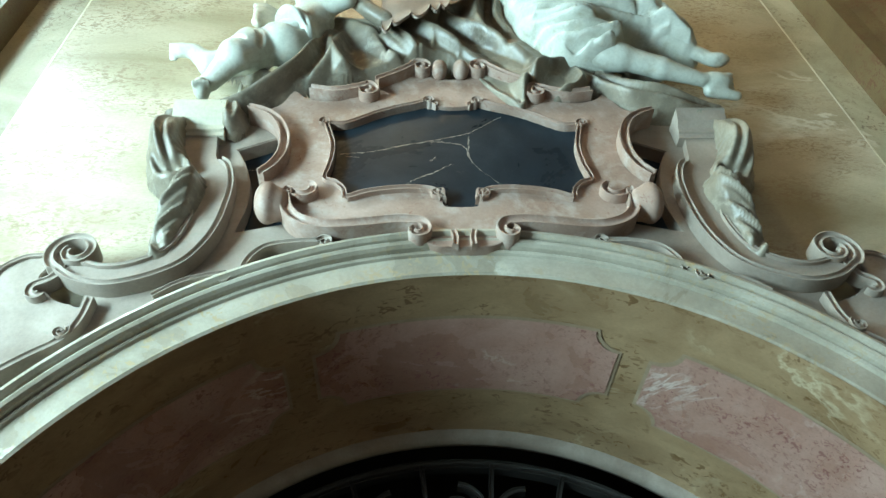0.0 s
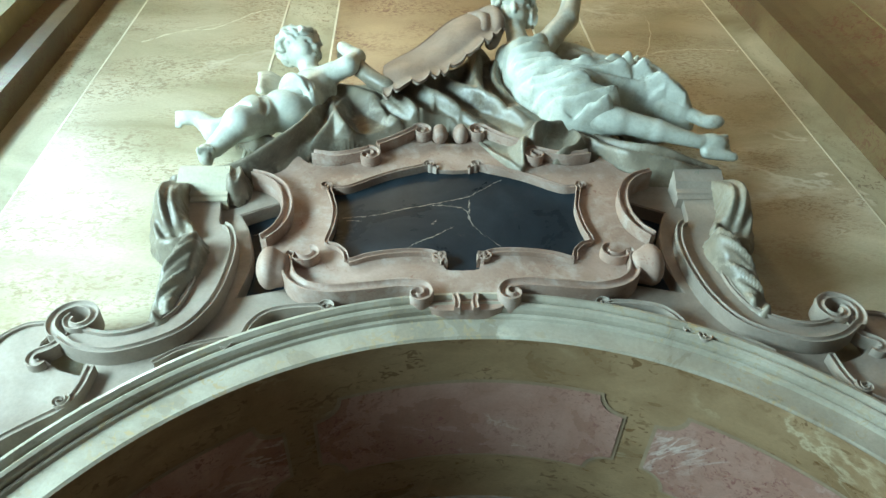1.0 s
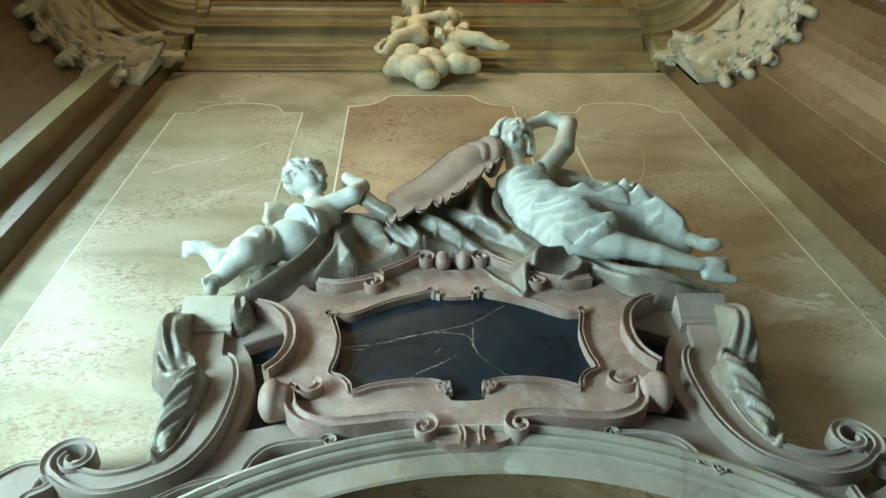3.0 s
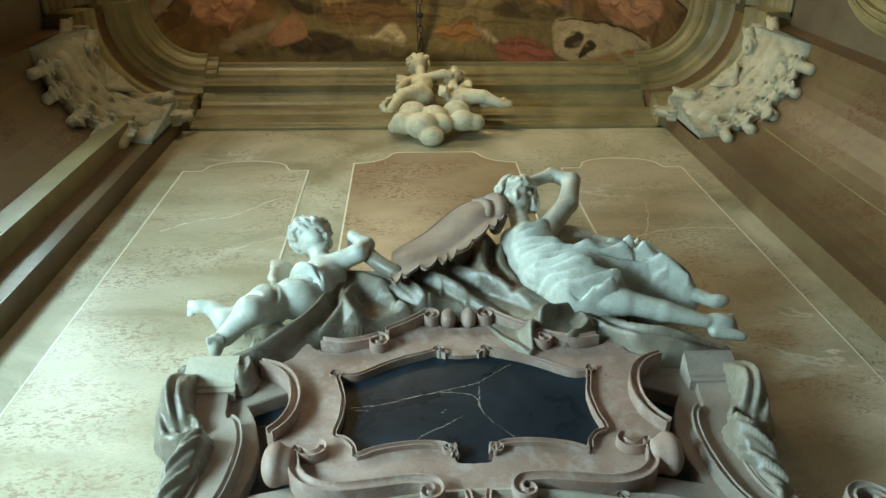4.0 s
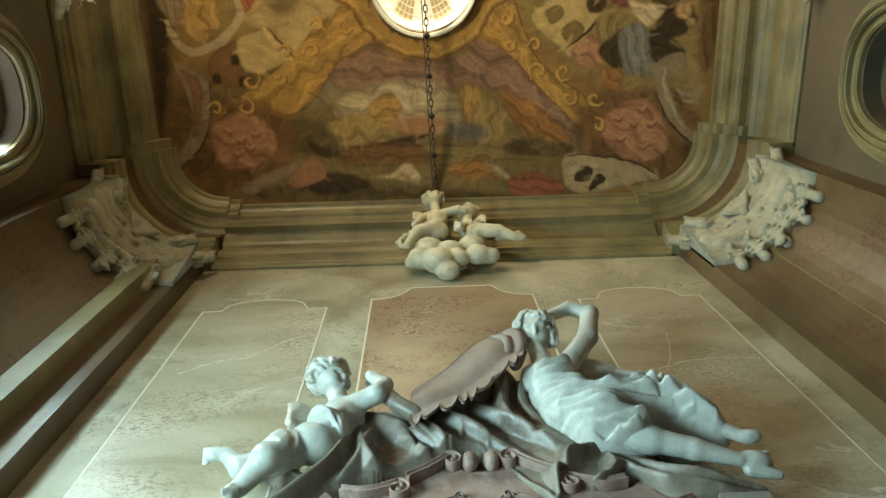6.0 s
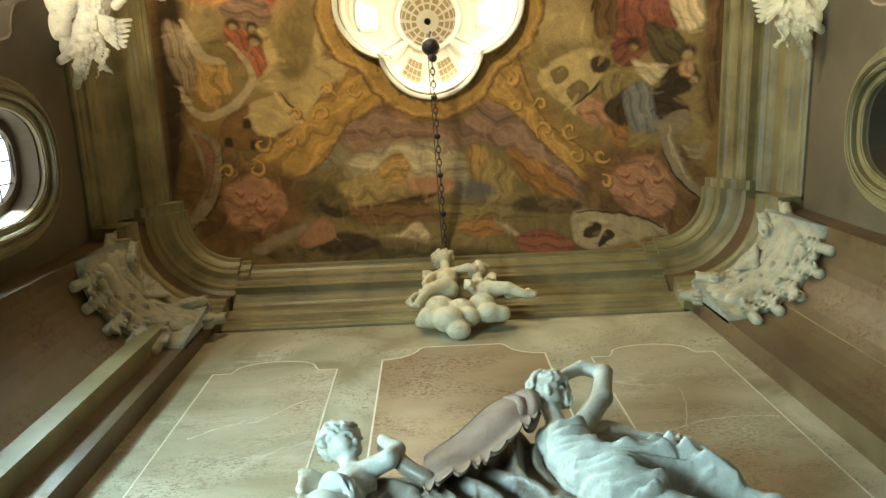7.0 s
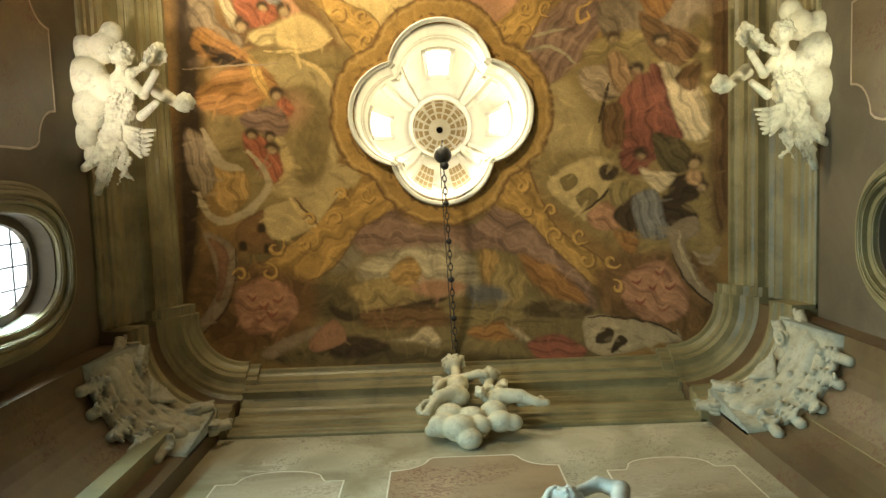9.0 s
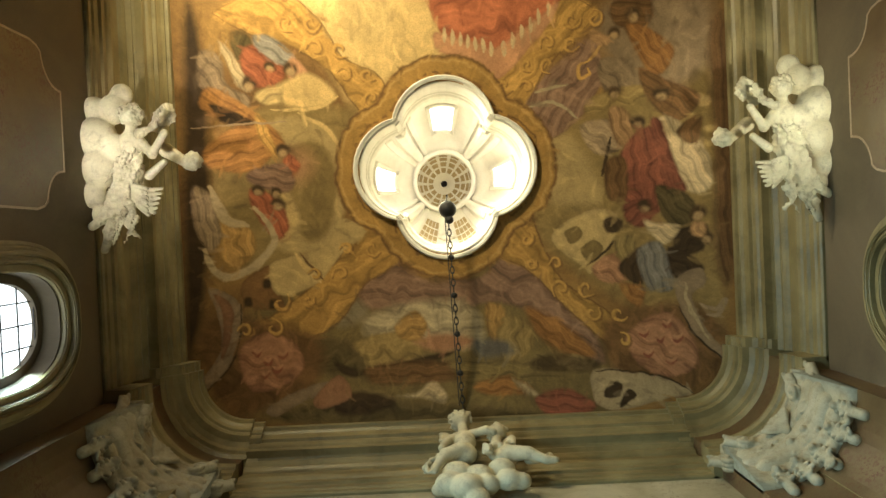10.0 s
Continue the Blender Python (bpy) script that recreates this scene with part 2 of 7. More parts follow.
def flip(pts, axis=0.0):
    return [(2 * axis - q[0], *q[1:]) for q in pts]


class Clay:
    """A carved figure: rounded masses that flow into one another, then cloth folds and tool marks cut along the surface."""

    def __init__(self, k=0.035):
        self.k, self.masses = k, []

    def cap(self, a, b, ra, rb=None, cloth=0, k=None):
        self.masses.append((np.array(a, float), np.array(b, float), ra, ra if rb is None else rb, None, cloth, self.k if k is None else k))

    def ell(self, c, r, cloth=0, k=None, turn=(0, 0, 0)):
        rot = np.array(Euler([radians(q) for q in turn]).to_matrix())
        self.masses.append((np.array(c, float), np.array(r, float), 0, 0, rot, cloth, self.k if k is None else k))

    def tube(self, pts, ra, rb=None, cloth=0, k=None, per=4):
        q = spline(pts, per)
        rb = ra if rb is None else rb
        for i in range(len(q) - 1):
            t0, t1 = i / (len(q) - 1), (i + 1) / (len(q) - 1)
            self.cap(q[i], q[i + 1], ra + (rb - ra) * t0, ra + (rb - ra) * t1, cloth, k)

    def near(self, p, m):
        """Distance from the points p to one mass."""
        a, b, ra, rb, rot = m[:5]
        if rot is None:
            ab = b - a
            t = np.clip(((p - a) @ ab) / max(ab @ ab, 1e-9), 0, 1)
            return np.linalg.norm(p - a - t[..., None] * ab, axis=-1) - (ra + (rb - ra) * t)
        n = np.linalg.norm(((p - a) @ rot) / b, axis=-1)
        return (n - 1) * b.min() * np.clip(n, 0.6, 1.4) ** 0.2

    def box(self, m):
        a, b, ra, rb, rot = m[:5]
        if rot is None:
            r = max(ra, rb)
            return np.minimum(a, b) - r, np.maximum(a, b) + r
        return a - b.max(), a + b.max()

    def blend(self, d, e, m):
        k = m[6]
        if m[5] < 0:
            h = np.clip(0.5 - 0.5 * (d + e) / k, 0, 1)
            return d * (1 - h) - e * h + k * h * (1 - h)
        h = np.clip(0.5 + 0.5 * (d - e) / k, 0, 1)
        return d * (1 - h) + e * h - k * h * (1 - h)

    def front(self, xz, y0=1.85, y1=2.62):
        """Depth of the foremost surface at each (x, z)."""
        ys = np.linspace(y0, y1, 90)
        p = np.stack([np.repeat(xz[:, :1], 90, 1), np.repeat(ys[None], len(xz), 0), np.repeat(xz[:, 1:], 90, 1)], -1)
        d = np.full(p.shape[:-1], 9.0)
        for m in self.masses:
            d = self.blend(d, self.near(p, m), m)
        hit = d < 0
        return np.where(hit.any(1), ys[hit.argmax(1)], np.nan)

    def ridge(self, pts, r, rb=None, sunk=0.35, cut=False, k=0.012, per=5):
        """A fold (or, cut, a groove) drawn along the front of what is there, through points of (x, z)."""
        q = np.array(spline(pts, per))
        y = self.front(q)
        ok = ~np.isnan(y)
        rb = r * 0.5 if rb is None else rb
        n = len(q)
        rad = [rb + (r - rb) * math.sin(math.pi * (i + 0.5) / n) for i in range(n)]
        new_caps = []
        for i in range(n - 1):
            if ok[i] and ok[i + 1] and abs(y[i] - y[i + 1]) < 0.12:
                o = rad[i] * (0.0 if cut else sunk)
                new_caps.append((np.array((q[i][0], y[i] + o, q[i][1])), np.array((q[i + 1][0], y[i + 1] + o, q[i + 1][1])), rad[i], rad[i + 1], None, -1 if cut else 1, k))
        self.masses += new_caps

    def curls(self, centre, radii, n, r, seed):
        """Locks of hair over part of a head."""
        g = random.Random(seed)
        on = lambda v, k: [centre[i] + k * radii[i] * v[i] for i in range(3)]
        for _ in range(n):
            v = Vector((g.gauss(0, 1), g.gauss(0, 1), g.gauss(0.3, 1))).normalized()
            w = (v + 0.45 * Vector((g.gauss(0, 1), g.gauss(0, 1), g.gauss(-0.6, 0.7)))).normalized()
            u = (w + 0.35 * Vector((g.gauss(0, 1), g.gauss(0, 1), g.gauss(-0.5, 0.7)))).normalized()
            self.tube([on(v, 1.0), on(w, 1.14), on(u, 1.08)], r * 0.62, r * 0.42, 1, 0.002)

    def mesh(self, name, step, material, fold=0.0, freq=30.0, along=(1, 0, 0), hair=0.0, back=None):
        boxes = [self.box(m) for m in self.masses if m[5] >= 0]
        lo, hi = np.min([q[0] for q in boxes], 0) - 2 * step, np.max([q[1] for q in boxes], 0) + 2 * step
        if back is not None:
            hi[1] = min(hi[1], back + 2 * step)
        n = np.ceil((hi - lo) / step).astype(int) + 1
        ax = [lo[i] + step * np.arange(n[i]) for i in range(3)]
        d = np.full(tuple(n), 9.0)
        skin, cloth = d.copy(), d.copy()
        for m in self.masses:
            b0, b1 = self.box(m)
            i0 = np.clip(np.floor((b0 - m[6] - 3 * step - lo) / step).astype(int), 0, n - 1)
            i1 = np.clip(np.ceil((b1 + m[6] + 3 * step - lo) / step).astype(int) + 1, 1, n)
            if (i1 <= i0).any():
                continue
            sl = tuple(slice(i0[i], i1[i]) for i in range(3))
            e = self.near(np.stack(np.meshgrid(*[ax[i][sl[i]] for i in range(3)], indexing="ij"), -1), m)
            d[sl] = self.blend(d[sl], e, m)
            if m[5] > 0:
                cloth[sl] = np.minimum(cloth[sl], e)
            elif m[5] == 0:
                skin[sl] = np.minimum(skin[sl], e)
        if back is not None:
            d = np.maximum(d, (ax[1] - back)[None, :, None])
        ins = d < 0
        # one vertex in each cell that the surface crosses
        c = np.zeros(tuple(n - 1), int)
        for i in (0, 1):
            for j in (0, 1):
                for k in (0, 1):
                    c += ins[i:n[0] - 1 + i, j:n[1] - 1 + j, k:n[2] - 1 + k]
        cells = np.argwhere((c > 0) & (c < 8))
        ids = -np.ones(tuple(n - 1), int)
        ids[tuple(cells.T)] = np.arange(len(cells))
        acc, cnt = np.zeros((len(cells), 3)), np.zeros(len(cells))
        corners = [(i, j, k) for i in (0, 1) for j in (0, 1) for k in (0, 1)]
        for q in range(8):
            for r in range(q + 1, 8):
                ca, cb = np.array(corners[q]), np.array(corners[r])
                if np.abs(ca - cb).sum() != 1:
                    continue
                da, db = d[tuple((cells + ca).T)], d[tuple((cells + cb).T)]
                cut = (da < 0) != (db < 0)
                t = np.where(cut, da / np.where(cut, da - db, 1), 0)
                acc += np.where(cut[:, None], cells + ca + t[:, None] * (cb - ca), 0)
                cnt += cut
        v = lo + step * acc / cnt[:, None]
        faces = []
        for axis in range(3):
            e = np.eye(3, dtype=int)[axis]
            o1, o2 = np.eye(3, dtype=int)[(axis + 1) % 3], np.eye(3, dtype=int)[(axis + 2) % 3]
            m = n - e
            here, there = ins[:m[0], :m[1], :m[2]], ins[e[0]:, e[1]:, e[2]:]
            at = np.argwhere(here != there)
            at = at[(at[:, (axis + 1) % 3] > 0) & (at[:, (axis + 2) % 3] > 0) & (at[:, (axis + 1) % 3] < n[(axis + 1) % 3] - 1) & (at[:, (axis + 2) % 3] < n[(axis + 2) % 3] - 1)]
            quad = np.stack([ids[tuple((at - o1 - o2).T)], ids[tuple((at - o2).T)], ids[tuple(at.T)], ids[tuple((at - o1).T)]], 1)
            turn = ~here[tuple(at.T)]
            quad[turn] = quad[turn][:, ::-1]
            faces.append(quad)
        f = np.concatenate(faces)
        f = f[(f >= 0).all(1)]
        if fold or hair:
            at = np.clip(np.round((v - lo) / step).astype(int), 0, n - 1)
            dc = np.minimum(d, 0.2)
            g = np.stack([q[tuple(at.T)] for q in np.gradient(dc)], 1)
            g /= np.maximum(np.linalg.norm(g, axis=1), 1e-9)[:, None]
            w = np.clip((skin[tuple(at.T)] - cloth[tuple(at.T)]) / 0.03 + 0.5, 0, 1)
            al = np.array(along, float) / np.linalg.norm(along)
            warp = np.array([noise.noise(Vector(q) * 3.1) for q in v])
            warp2 = np.array([noise.noise(Vector(q) * 6.3 + Vector((7, 1, 3))) for q in v])
            ph = (v @ al) * freq * 0.8 + warp * 3.2
            ridge = 0.6 * np.sin(ph) + 0.4 * (1 - 2 * np.abs(np.sin(ph * 0.5 + 0.7)) ** 0.6)
            v = v + g * (w * fold * 0.8 * ridge * np.clip(0.75 + warp2, 0.3, 1.2))[:, None]
            if hair:
                hw = np.array([noise.noise(Vector(q) * 22) for q in v])
                v = v + g * (w * hair * hw)[:, None]
        return mesh_of(name, v, f.tolist(), material, True)


def inside(loop, x, z):
    """Whether the points lie in a closed loop of (x, z)."""
    hit = np.zeros(x.shape, bool)
    n = len(loop)
    for i in range(n):
        (x0, z0), (x1, z1) = loop[i], loop[(i + 1) % n]
        if z0 != z1:
            hit ^= ((z0 > z) != (z1 > z)) & (x < (x1 - x0) * (z - z0) / (z1 - z0) + x0)
    return hit


def line_gap(pts, x, z):
    """Distance from the points to a line, and how far along it (0 to 1) the nearest place is."""
    d, s = np.full(x.shape, 99.0), np.zeros(x.shape)
    n = len(pts) - 1
    for i in range(n):
        ax, az = pts[i][0], pts[i][1]
        bx, bz = pts[i + 1][0] - ax, pts[i + 1][1] - az
        t = np.clip(((x - ax) * bx + (z - az) * bz) / max(bx * bx + bz * bz, 1e-9), 0, 1)
        e = np.hypot(x - ax - t * bx, z - az - t * bz)
        s = np.where(e < d, (i + t) / n, s)
        d = np.minimum(d, e)
    return d, s


class Sheet:
    """A carved cloth lying on the wall or on a figure: an outline in (x, z), a depth under it, and crisp folds along lines."""

    def __init__(self, outline, base, step=0.0115, back=2.56, lip=0.045, gain=1.0):
        self.gain = gain
        self.loop = [tuple(q) for q in spline(outline, 4, True)]
        xs, zs = [q[0] for q in self.loop], [q[1] for q in self.loop]
        self.gx, self.gz = np.arange(min(xs) - step, max(xs) + 2 * step, step), np.arange(min(zs) - step, max(zs) + 2 * step, step)
        self.X, self.Z = np.meshgrid(self.gx, self.gz, indexing="ij")
        wob = np.array([[noise.noise(Vector((a * 4, 0, b * 4))) for b in self.gz] for a in self.gx])
        wob2 = np.array([[noise.noise(Vector((a * 4, 9, b * 4))) for b in self.gz] for a in self.gx])
        self.U, self.V = self.X + 0.022 * wob, self.Z + 0.022 * wob2
        self.mask = inside(self.loop, self.X, self.Z)
        edge, _ = line_gap(self.loop + self.loop[:1], self.X, self.Z)
        self.edge = np.sqrt(np.clip(edge / lip, 0, 1))
        self.base, self.h, self.back = base(self.X, self.Z), np.zeros(self.X.shape), back

    def fold(self, pts, amp, width, sharp=1.15):
        amp *= self.gain
        d, s = line_gap(spline(pts, 5), self.U, self.V)
        g = amp * np.exp(-(d / width) ** sharp) * (0.35 + 0.65 * np.sin(np.pi * np.clip(s, 0.03, 0.97)))
        self.h = np.where(amp > 0, np.maximum(self.h, g) + 0.25 * np.minimum(np.maximum(self.h, 0), g), self.h + g)

    def fan(self, a, b, n, amp, width, seed, sharp=1.5):
        """Folds spread unevenly between two guide lines, each with a crease beside it."""
        g = random.Random(seed)
        a, b = spline(a, 4), spline(b, 4)
        for i in range(n):
            t = (i + g.uniform(0.2, 0.8)) / n
            q = [tuple(u[j] + (v[j] - u[j]) * t for j in (0, 1)) for u, v in zip(a, b)]
            i0, i1 = int(g.uniform(0, 0.3) * len(q)), len(q) - int(g.uniform(0, 0.3) * len(q))
            q = q[i0:i1]
            w, h = width * g.uniform(0.65, 1.5), amp * g.uniform(0.6, 1.3)
            self.fold(q, h, w, sharp)
            if g.random() < 0.4:
                dx, dz = q[-1][0] - q[0][0], q[-1][1] - q[0][1]
                m = math.hypot(dx, dz)
                o = w * 1.25 * g.choice((-1, 1))
                self.fold([(x - dz / m * o, z + dx / m * o) for x, z in q], -0.6 * h, w * 0.45, 1.3)

    def build(self):
        y = self.back - (self.back - self.base + self.h) * self.edge
        n = self.X.shape
        ids = np.arange(n[0] * n[1]).reshape(n)
        m = self.mask
        ok = m[:-1, :-1] & m[1:, :-1] & m[1:, 1:] & m[:-1, 1:]
        f = np.stack([ids[:-1, :-1][ok], ids[1:, :-1][ok], ids[1:, 1:][ok], ids[:-1, 1:][ok]], 1)
        used = np.unique(f)
        back = -np.ones(n[0] * n[1], int)
        back[used] = np.arange(len(used))
        v = np.stack([self.X, y, self.Z], -1).reshape(-1, 3)[used]
        f = back[f]
        # draw the rim out to the true outline and set it back against the wall
        rim = np.bincount(f.ravel(), minlength=len(v)) < 4
        p, loop = v[rim], np.array(self.loop)
        best, at = np.full(len(p), 9.0), p[:, [0, 2]].copy()
        for a, b in zip(loop, np.roll(loop, -1, 0)):
            ab = b - a
            t = np.clip(((p[:, [0, 2]] - a) @ ab) / max(ab @ ab, 1e-9), 0, 1)
            q = a + t[:, None] * ab
            e = np.hypot(*(p[:, [0, 2]] - q).T)
            at[e < best] = q[e < best]
            best = np.minimum(best, e)
        p[:, 0], p[:, 2] = at[:, 0], at[:, 1]
        v[rim] = p
        return v, f


def joined(name, pieces, material):
    """One mesh out of (verts, faces) pieces."""
    vs, fs, o = [], [], 0
    for v, f in pieces:
        vs += [tuple(q) for q in v]
        fs += [tuple(int(i) + o for i in q) for q in f]
        o += len(v)
    return mesh_of(name, vs, fs, material, True)


def pieces_of(me):
    return [tuple(v.co) for v in me.vertices], [tuple(p.vertices) for p in me.polygons]

# ---- the chapel ----
AX = 0.05                      # axis of the arch
ZC, R = 1.677, 2.156           # arch centre and radius
NORTH, SIDE, SOUTH = 2.6, 4.1, -5.4

floor_me = mesh_of("floor", [(-6, -7, 0), (6, -7, 0), (6, 9, 0), (-6, 9, 0), (-6, -7, -0.3), (6, -7, -0.3), (6, 9, -0.3), (-6, 9, -0.3)],
                   [(0, 1, 2, 3), (7, 6, 5, 4), (0, 4, 5, 1), (1, 5, 6, 2), (2, 6, 7, 3), (3, 7, 4, 0)], M_FLOOR)
thing("floor", "worn brown stone floor of the chapel", "floor", kind="structure", data=floor_me)

# north wall with the arched passage through it
arch_loop = [(AX + R * math.cos(radians(a)), ZC + R * math.sin(radians(a))) for a in np.linspace(0, 180, 73)]
outline = [(-3.02, 0.0), (AX - R, 0.0)] + arch_loop[::-1] + [(AX + R, 0.0), (2.98, 0.0), (2.98, 11.6), (-3.02, 11.6)]
wall = thing("wall_north", "yellow-beige polished marble wall over an arched passage", "wall", kind="structure",
             data=plate("wall_north", outline, [], NORTH, 3.9, M_WALL))


def plate_yz(name, outline, holes, x0, x1, material, bevel=0.0):
    """As plate(), in the plane of a side wall: loops of (y, z), from x0 (room side) to x1."""
    me = plate(name, outline, holes, x0, x1, material, bevel)
    for v in me.vertices:
        v.co = (v.co.y, v.co.x, v.co.z)
    me.flip_normals()
    return me


CX = -0.06                     # axis of the upper room
OC_Y, OC_Z = 0.40, 8.0


def oval(a, b, n=48, power=2.6):
    """A squarish oval of half width a and half height b round the oculus."""
    out = []
    for i in range(n):
        t = 2 * math.pi * i / n
        c, q = math.cos(t), math.sin(t)
        out.append((OC_Y + a * math.copysign(abs(c) ** (2 / power), c), OC_Z + b * math.copysign(abs(q) ** (2 / power), q)))
    return out


def arc(cx, cy, r, a0, a1, n=12):
    return [(cx + r * math.cos(radians(a)), cy + r * math.sin(radians(a))) for a in np.linspace(a0, a1, n)]


# centre of each concave corner, its plan running from the north wall to the side wall
CORNER = {-1: (-2.90, 1.43), 1: (2.79, 1.41)}
WINDOW_Z = {-1: 8.06, 1: 7.79}


def corner_line(s, r, north=0.0, side=0.0):
    """Plan of a quarter ring of radius r in a corner, with straight ends, walked with the room on its left."""
    cx, cy = CORNER[s]
    q = [(cx - s * north, cy + r)] + arc(cx, cy, r, 90, 90 - 90 * s, 14) + [(cx + s * r, cy - side)]
    return q if s < 0 else q[::-1]


def corner_ring(name, s, profile, material, north=0.0, side=0.0, smooth=False):
    """Sweeps a profile of (radius, z) round a corner."""
    loops = [[(x, y, z) for x, y in corner_line(s, r, north, side)] for r, z in profile]
    m, k = len(loops[0]), len(loops)
    vs = [p for lp in loops for p in lp]
    fs = [(i * m + j, i * m + j + 1, (i + 1) * m + j + 1, (i + 1) * m + j) for i in range(k - 1) for j in range(m - 1)]
    fs += [tuple(i * m for i in range(k)), tuple(i * m + m - 1 for i in range(k))[::-1]]
    return mesh_of(name, vs, fs, material, smooth)


for s, nm in ((-1, "west"), (1, "east")):
    OC_Z = WINDOW_Z[s]
    inner, outer = (2.95, 3.13) if s < 0 else (2.95, 3.34)
    xw = s * SIDE + CX
    for st, tag in (([(s * inner, 2.6), (s * inner, 2.44), (s * (inner + 0.03), 2.42), (s * outer, 2.42), (s * outer, 2.2)], "north"),
                    ([(xw - s * 0.22, 1.98), (xw - s * 0.07, 1.98), (xw - s * 0.07, 1.94), (xw - s * 0.05, 1.74), (xw, 1.74)], "side")):
        if s > 0:
            st = st[::-1]
        me = sweep("corner_strip", [(x, y, 0) for x, y in st], [(0, 0), (0, 9.8), (-0.2, 9.8), (-0.2, 0), (0, 0)], M_CORNICE)
        thing(f"pilaster_{nm}_{tag}", "narrow stepped marble pilaster strip in the chapel corner", "pilaster", kind="structure", data=me)
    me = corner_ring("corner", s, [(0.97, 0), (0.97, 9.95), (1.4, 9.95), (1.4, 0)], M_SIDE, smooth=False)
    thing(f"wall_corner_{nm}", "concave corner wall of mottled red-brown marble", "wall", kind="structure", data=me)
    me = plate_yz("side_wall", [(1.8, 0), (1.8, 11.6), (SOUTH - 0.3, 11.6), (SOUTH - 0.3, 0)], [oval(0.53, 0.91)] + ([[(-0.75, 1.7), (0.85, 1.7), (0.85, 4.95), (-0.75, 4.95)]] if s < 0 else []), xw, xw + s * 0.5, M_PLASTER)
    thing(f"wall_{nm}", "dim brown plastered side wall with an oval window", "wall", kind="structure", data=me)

# out of view: the wide opening and the slot above it are assumed
me = plate("south", [(-4.9, 0), (4.9, 0), (4.9, 11.6), (-4.9, 11.6)], [[(-3.4, 0.05), (3.4, 0.05), (3.4, 5.2), (2.2, 7.0), (0, 7.6), (-2.2, 7.0), (-3.4, 5.2)], [(-1.2, 8.9), (1.2, 8.9), (0.9, 9.35), (-0.9, 9.35)]], SOUTH, SOUTH - 0.4, M_PLASTER)
thing("wall_south", "plain brown plastered wall, unseen, with an assumed wide opening to the nave", "wall", kind="structure", data=me)

# the room behind the arch: its lack of light is put into near-black walls
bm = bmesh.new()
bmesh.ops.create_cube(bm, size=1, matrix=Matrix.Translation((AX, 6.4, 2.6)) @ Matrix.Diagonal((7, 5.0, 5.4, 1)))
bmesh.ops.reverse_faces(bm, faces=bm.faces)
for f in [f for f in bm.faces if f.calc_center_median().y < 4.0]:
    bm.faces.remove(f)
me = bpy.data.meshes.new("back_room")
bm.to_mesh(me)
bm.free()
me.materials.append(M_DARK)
thing("wall_back_room", "near-black box standing for the unlit room behind the arch", "wall", kind="structure", data=me)

# entablature: architrave, plain frieze and cornice, as (out, z)
NPROF = [(-0.4, 9.80), (0.03, 9.80), (0.05, 9.82), (0.05, 9.88), (0.07, 9.90), (0.07, 10.00), (0.10, 10.02), (0.10, 10.10), (0.12, 10.12), (0.14, 10.16), (0.14, 10.20), (0.06, 10.22), (0.06, 10.52), (0.09, 10.54), (0.12, 10.58),
         (0.12, 10.62), (0.17, 10.66), (0.17, 10.69), (0.20, 10.70), (0.29, 10.70), (0.29, 10.80), (0.32, 10.82), (0.34, 10.86), (0.34, 10.89), (0.38, 10.90), (0.385, 10.94), (0.41, 11.0), (0.44, 11.03), (0.44, 11.07), (0.48, 11.08), (0.48, 11.16), (0.3, 11.2), (-0.4, 11.2)]
me = sweep("cornice", [(2.75, NORTH, 0), (-2.85, NORTH, 0)], NPROF, M_CORNICE)
thing("cornice_north", "deep stepped cornice of olive-beige stone", "cornice", kind="structure", data=me)
for s, nm in ((-1, "west"), (1, "east")):
    ends = [(s * SIDE + CX, 1.32, 0), (s * SIDE + CX, SOUTH, 0)]
    me = sweep("cornice", ends if s < 0 else ends[::-1], NPROF, M_CORNICE)
    thing(f"cornice_{nm}", "moulded stone entablature under the painted ceiling", "cornice", kind="structure", data=me)
    # the entablature of the corner breaks forward over the capital, in two steps at each end
    cap_prof = [(1.3, 10.66), (0.96, 10.66), (0.92, 10.70), (0.92, 10.74), (0.88, 10.76), (0.86, 10.82), (0.80, 10.86), (0.72, 10.88), (0.70, 10.92), (0.70, 10.95), (0.67, 10.96), (0.655, 11.02), (0.62, 11.06), (0.62, 11.09), (0.58, 11.10), (0.58, 11.17), (0.7, 11.19), (1.3, 11.2)]
    step_prof = [(r + (0.045 if r < 1.2 else 0), z + 0.004) for r, z in cap_prof]
    corner = thing(f"cornice_corner_{nm}", "concave corner of the entablature breaking forward over the capital", "cornice", kind="structure", at=(*CORNER[s], 9.8))
    part("cornice", corner_ring("cornice", s, cap_prof, M_CORNICE, 0.06, 0.10), corner)
    part("cornice", corner_ring("cornice", s, step_prof, M_CORNICE, 0.20, 0.22), corner)
    part("frieze", corner_ring("frieze", s, [(1.3, 10.18), (0.96, 10.18), (0.96, 10.66), (1.3, 10.66)], M_SIDE, 0.02, 0.02), corner)
    part("architrave", corner_ring("architrave", s, [(1.3, 9.80), (0.95, 9.80), (0.93, 9.84), (0.93, 9.94), (0.90, 9.96), (0.90, 10.06), (0.87, 10.08), (0.85, 10.12), (0.85, 10.16), (0.94, 10.18), (1.3, 10.18)], M_CORNICE, 0.10, 0.14), corner)
me = sweep("cornice", [(-SIDE, SOUTH, 0), (SIDE, SOUTH, 0)], NPROF, M_CORNICE)
thing("cornice_south", "deep stepped cornice of olive-beige stone", "cornice", kind="structure", data=me)

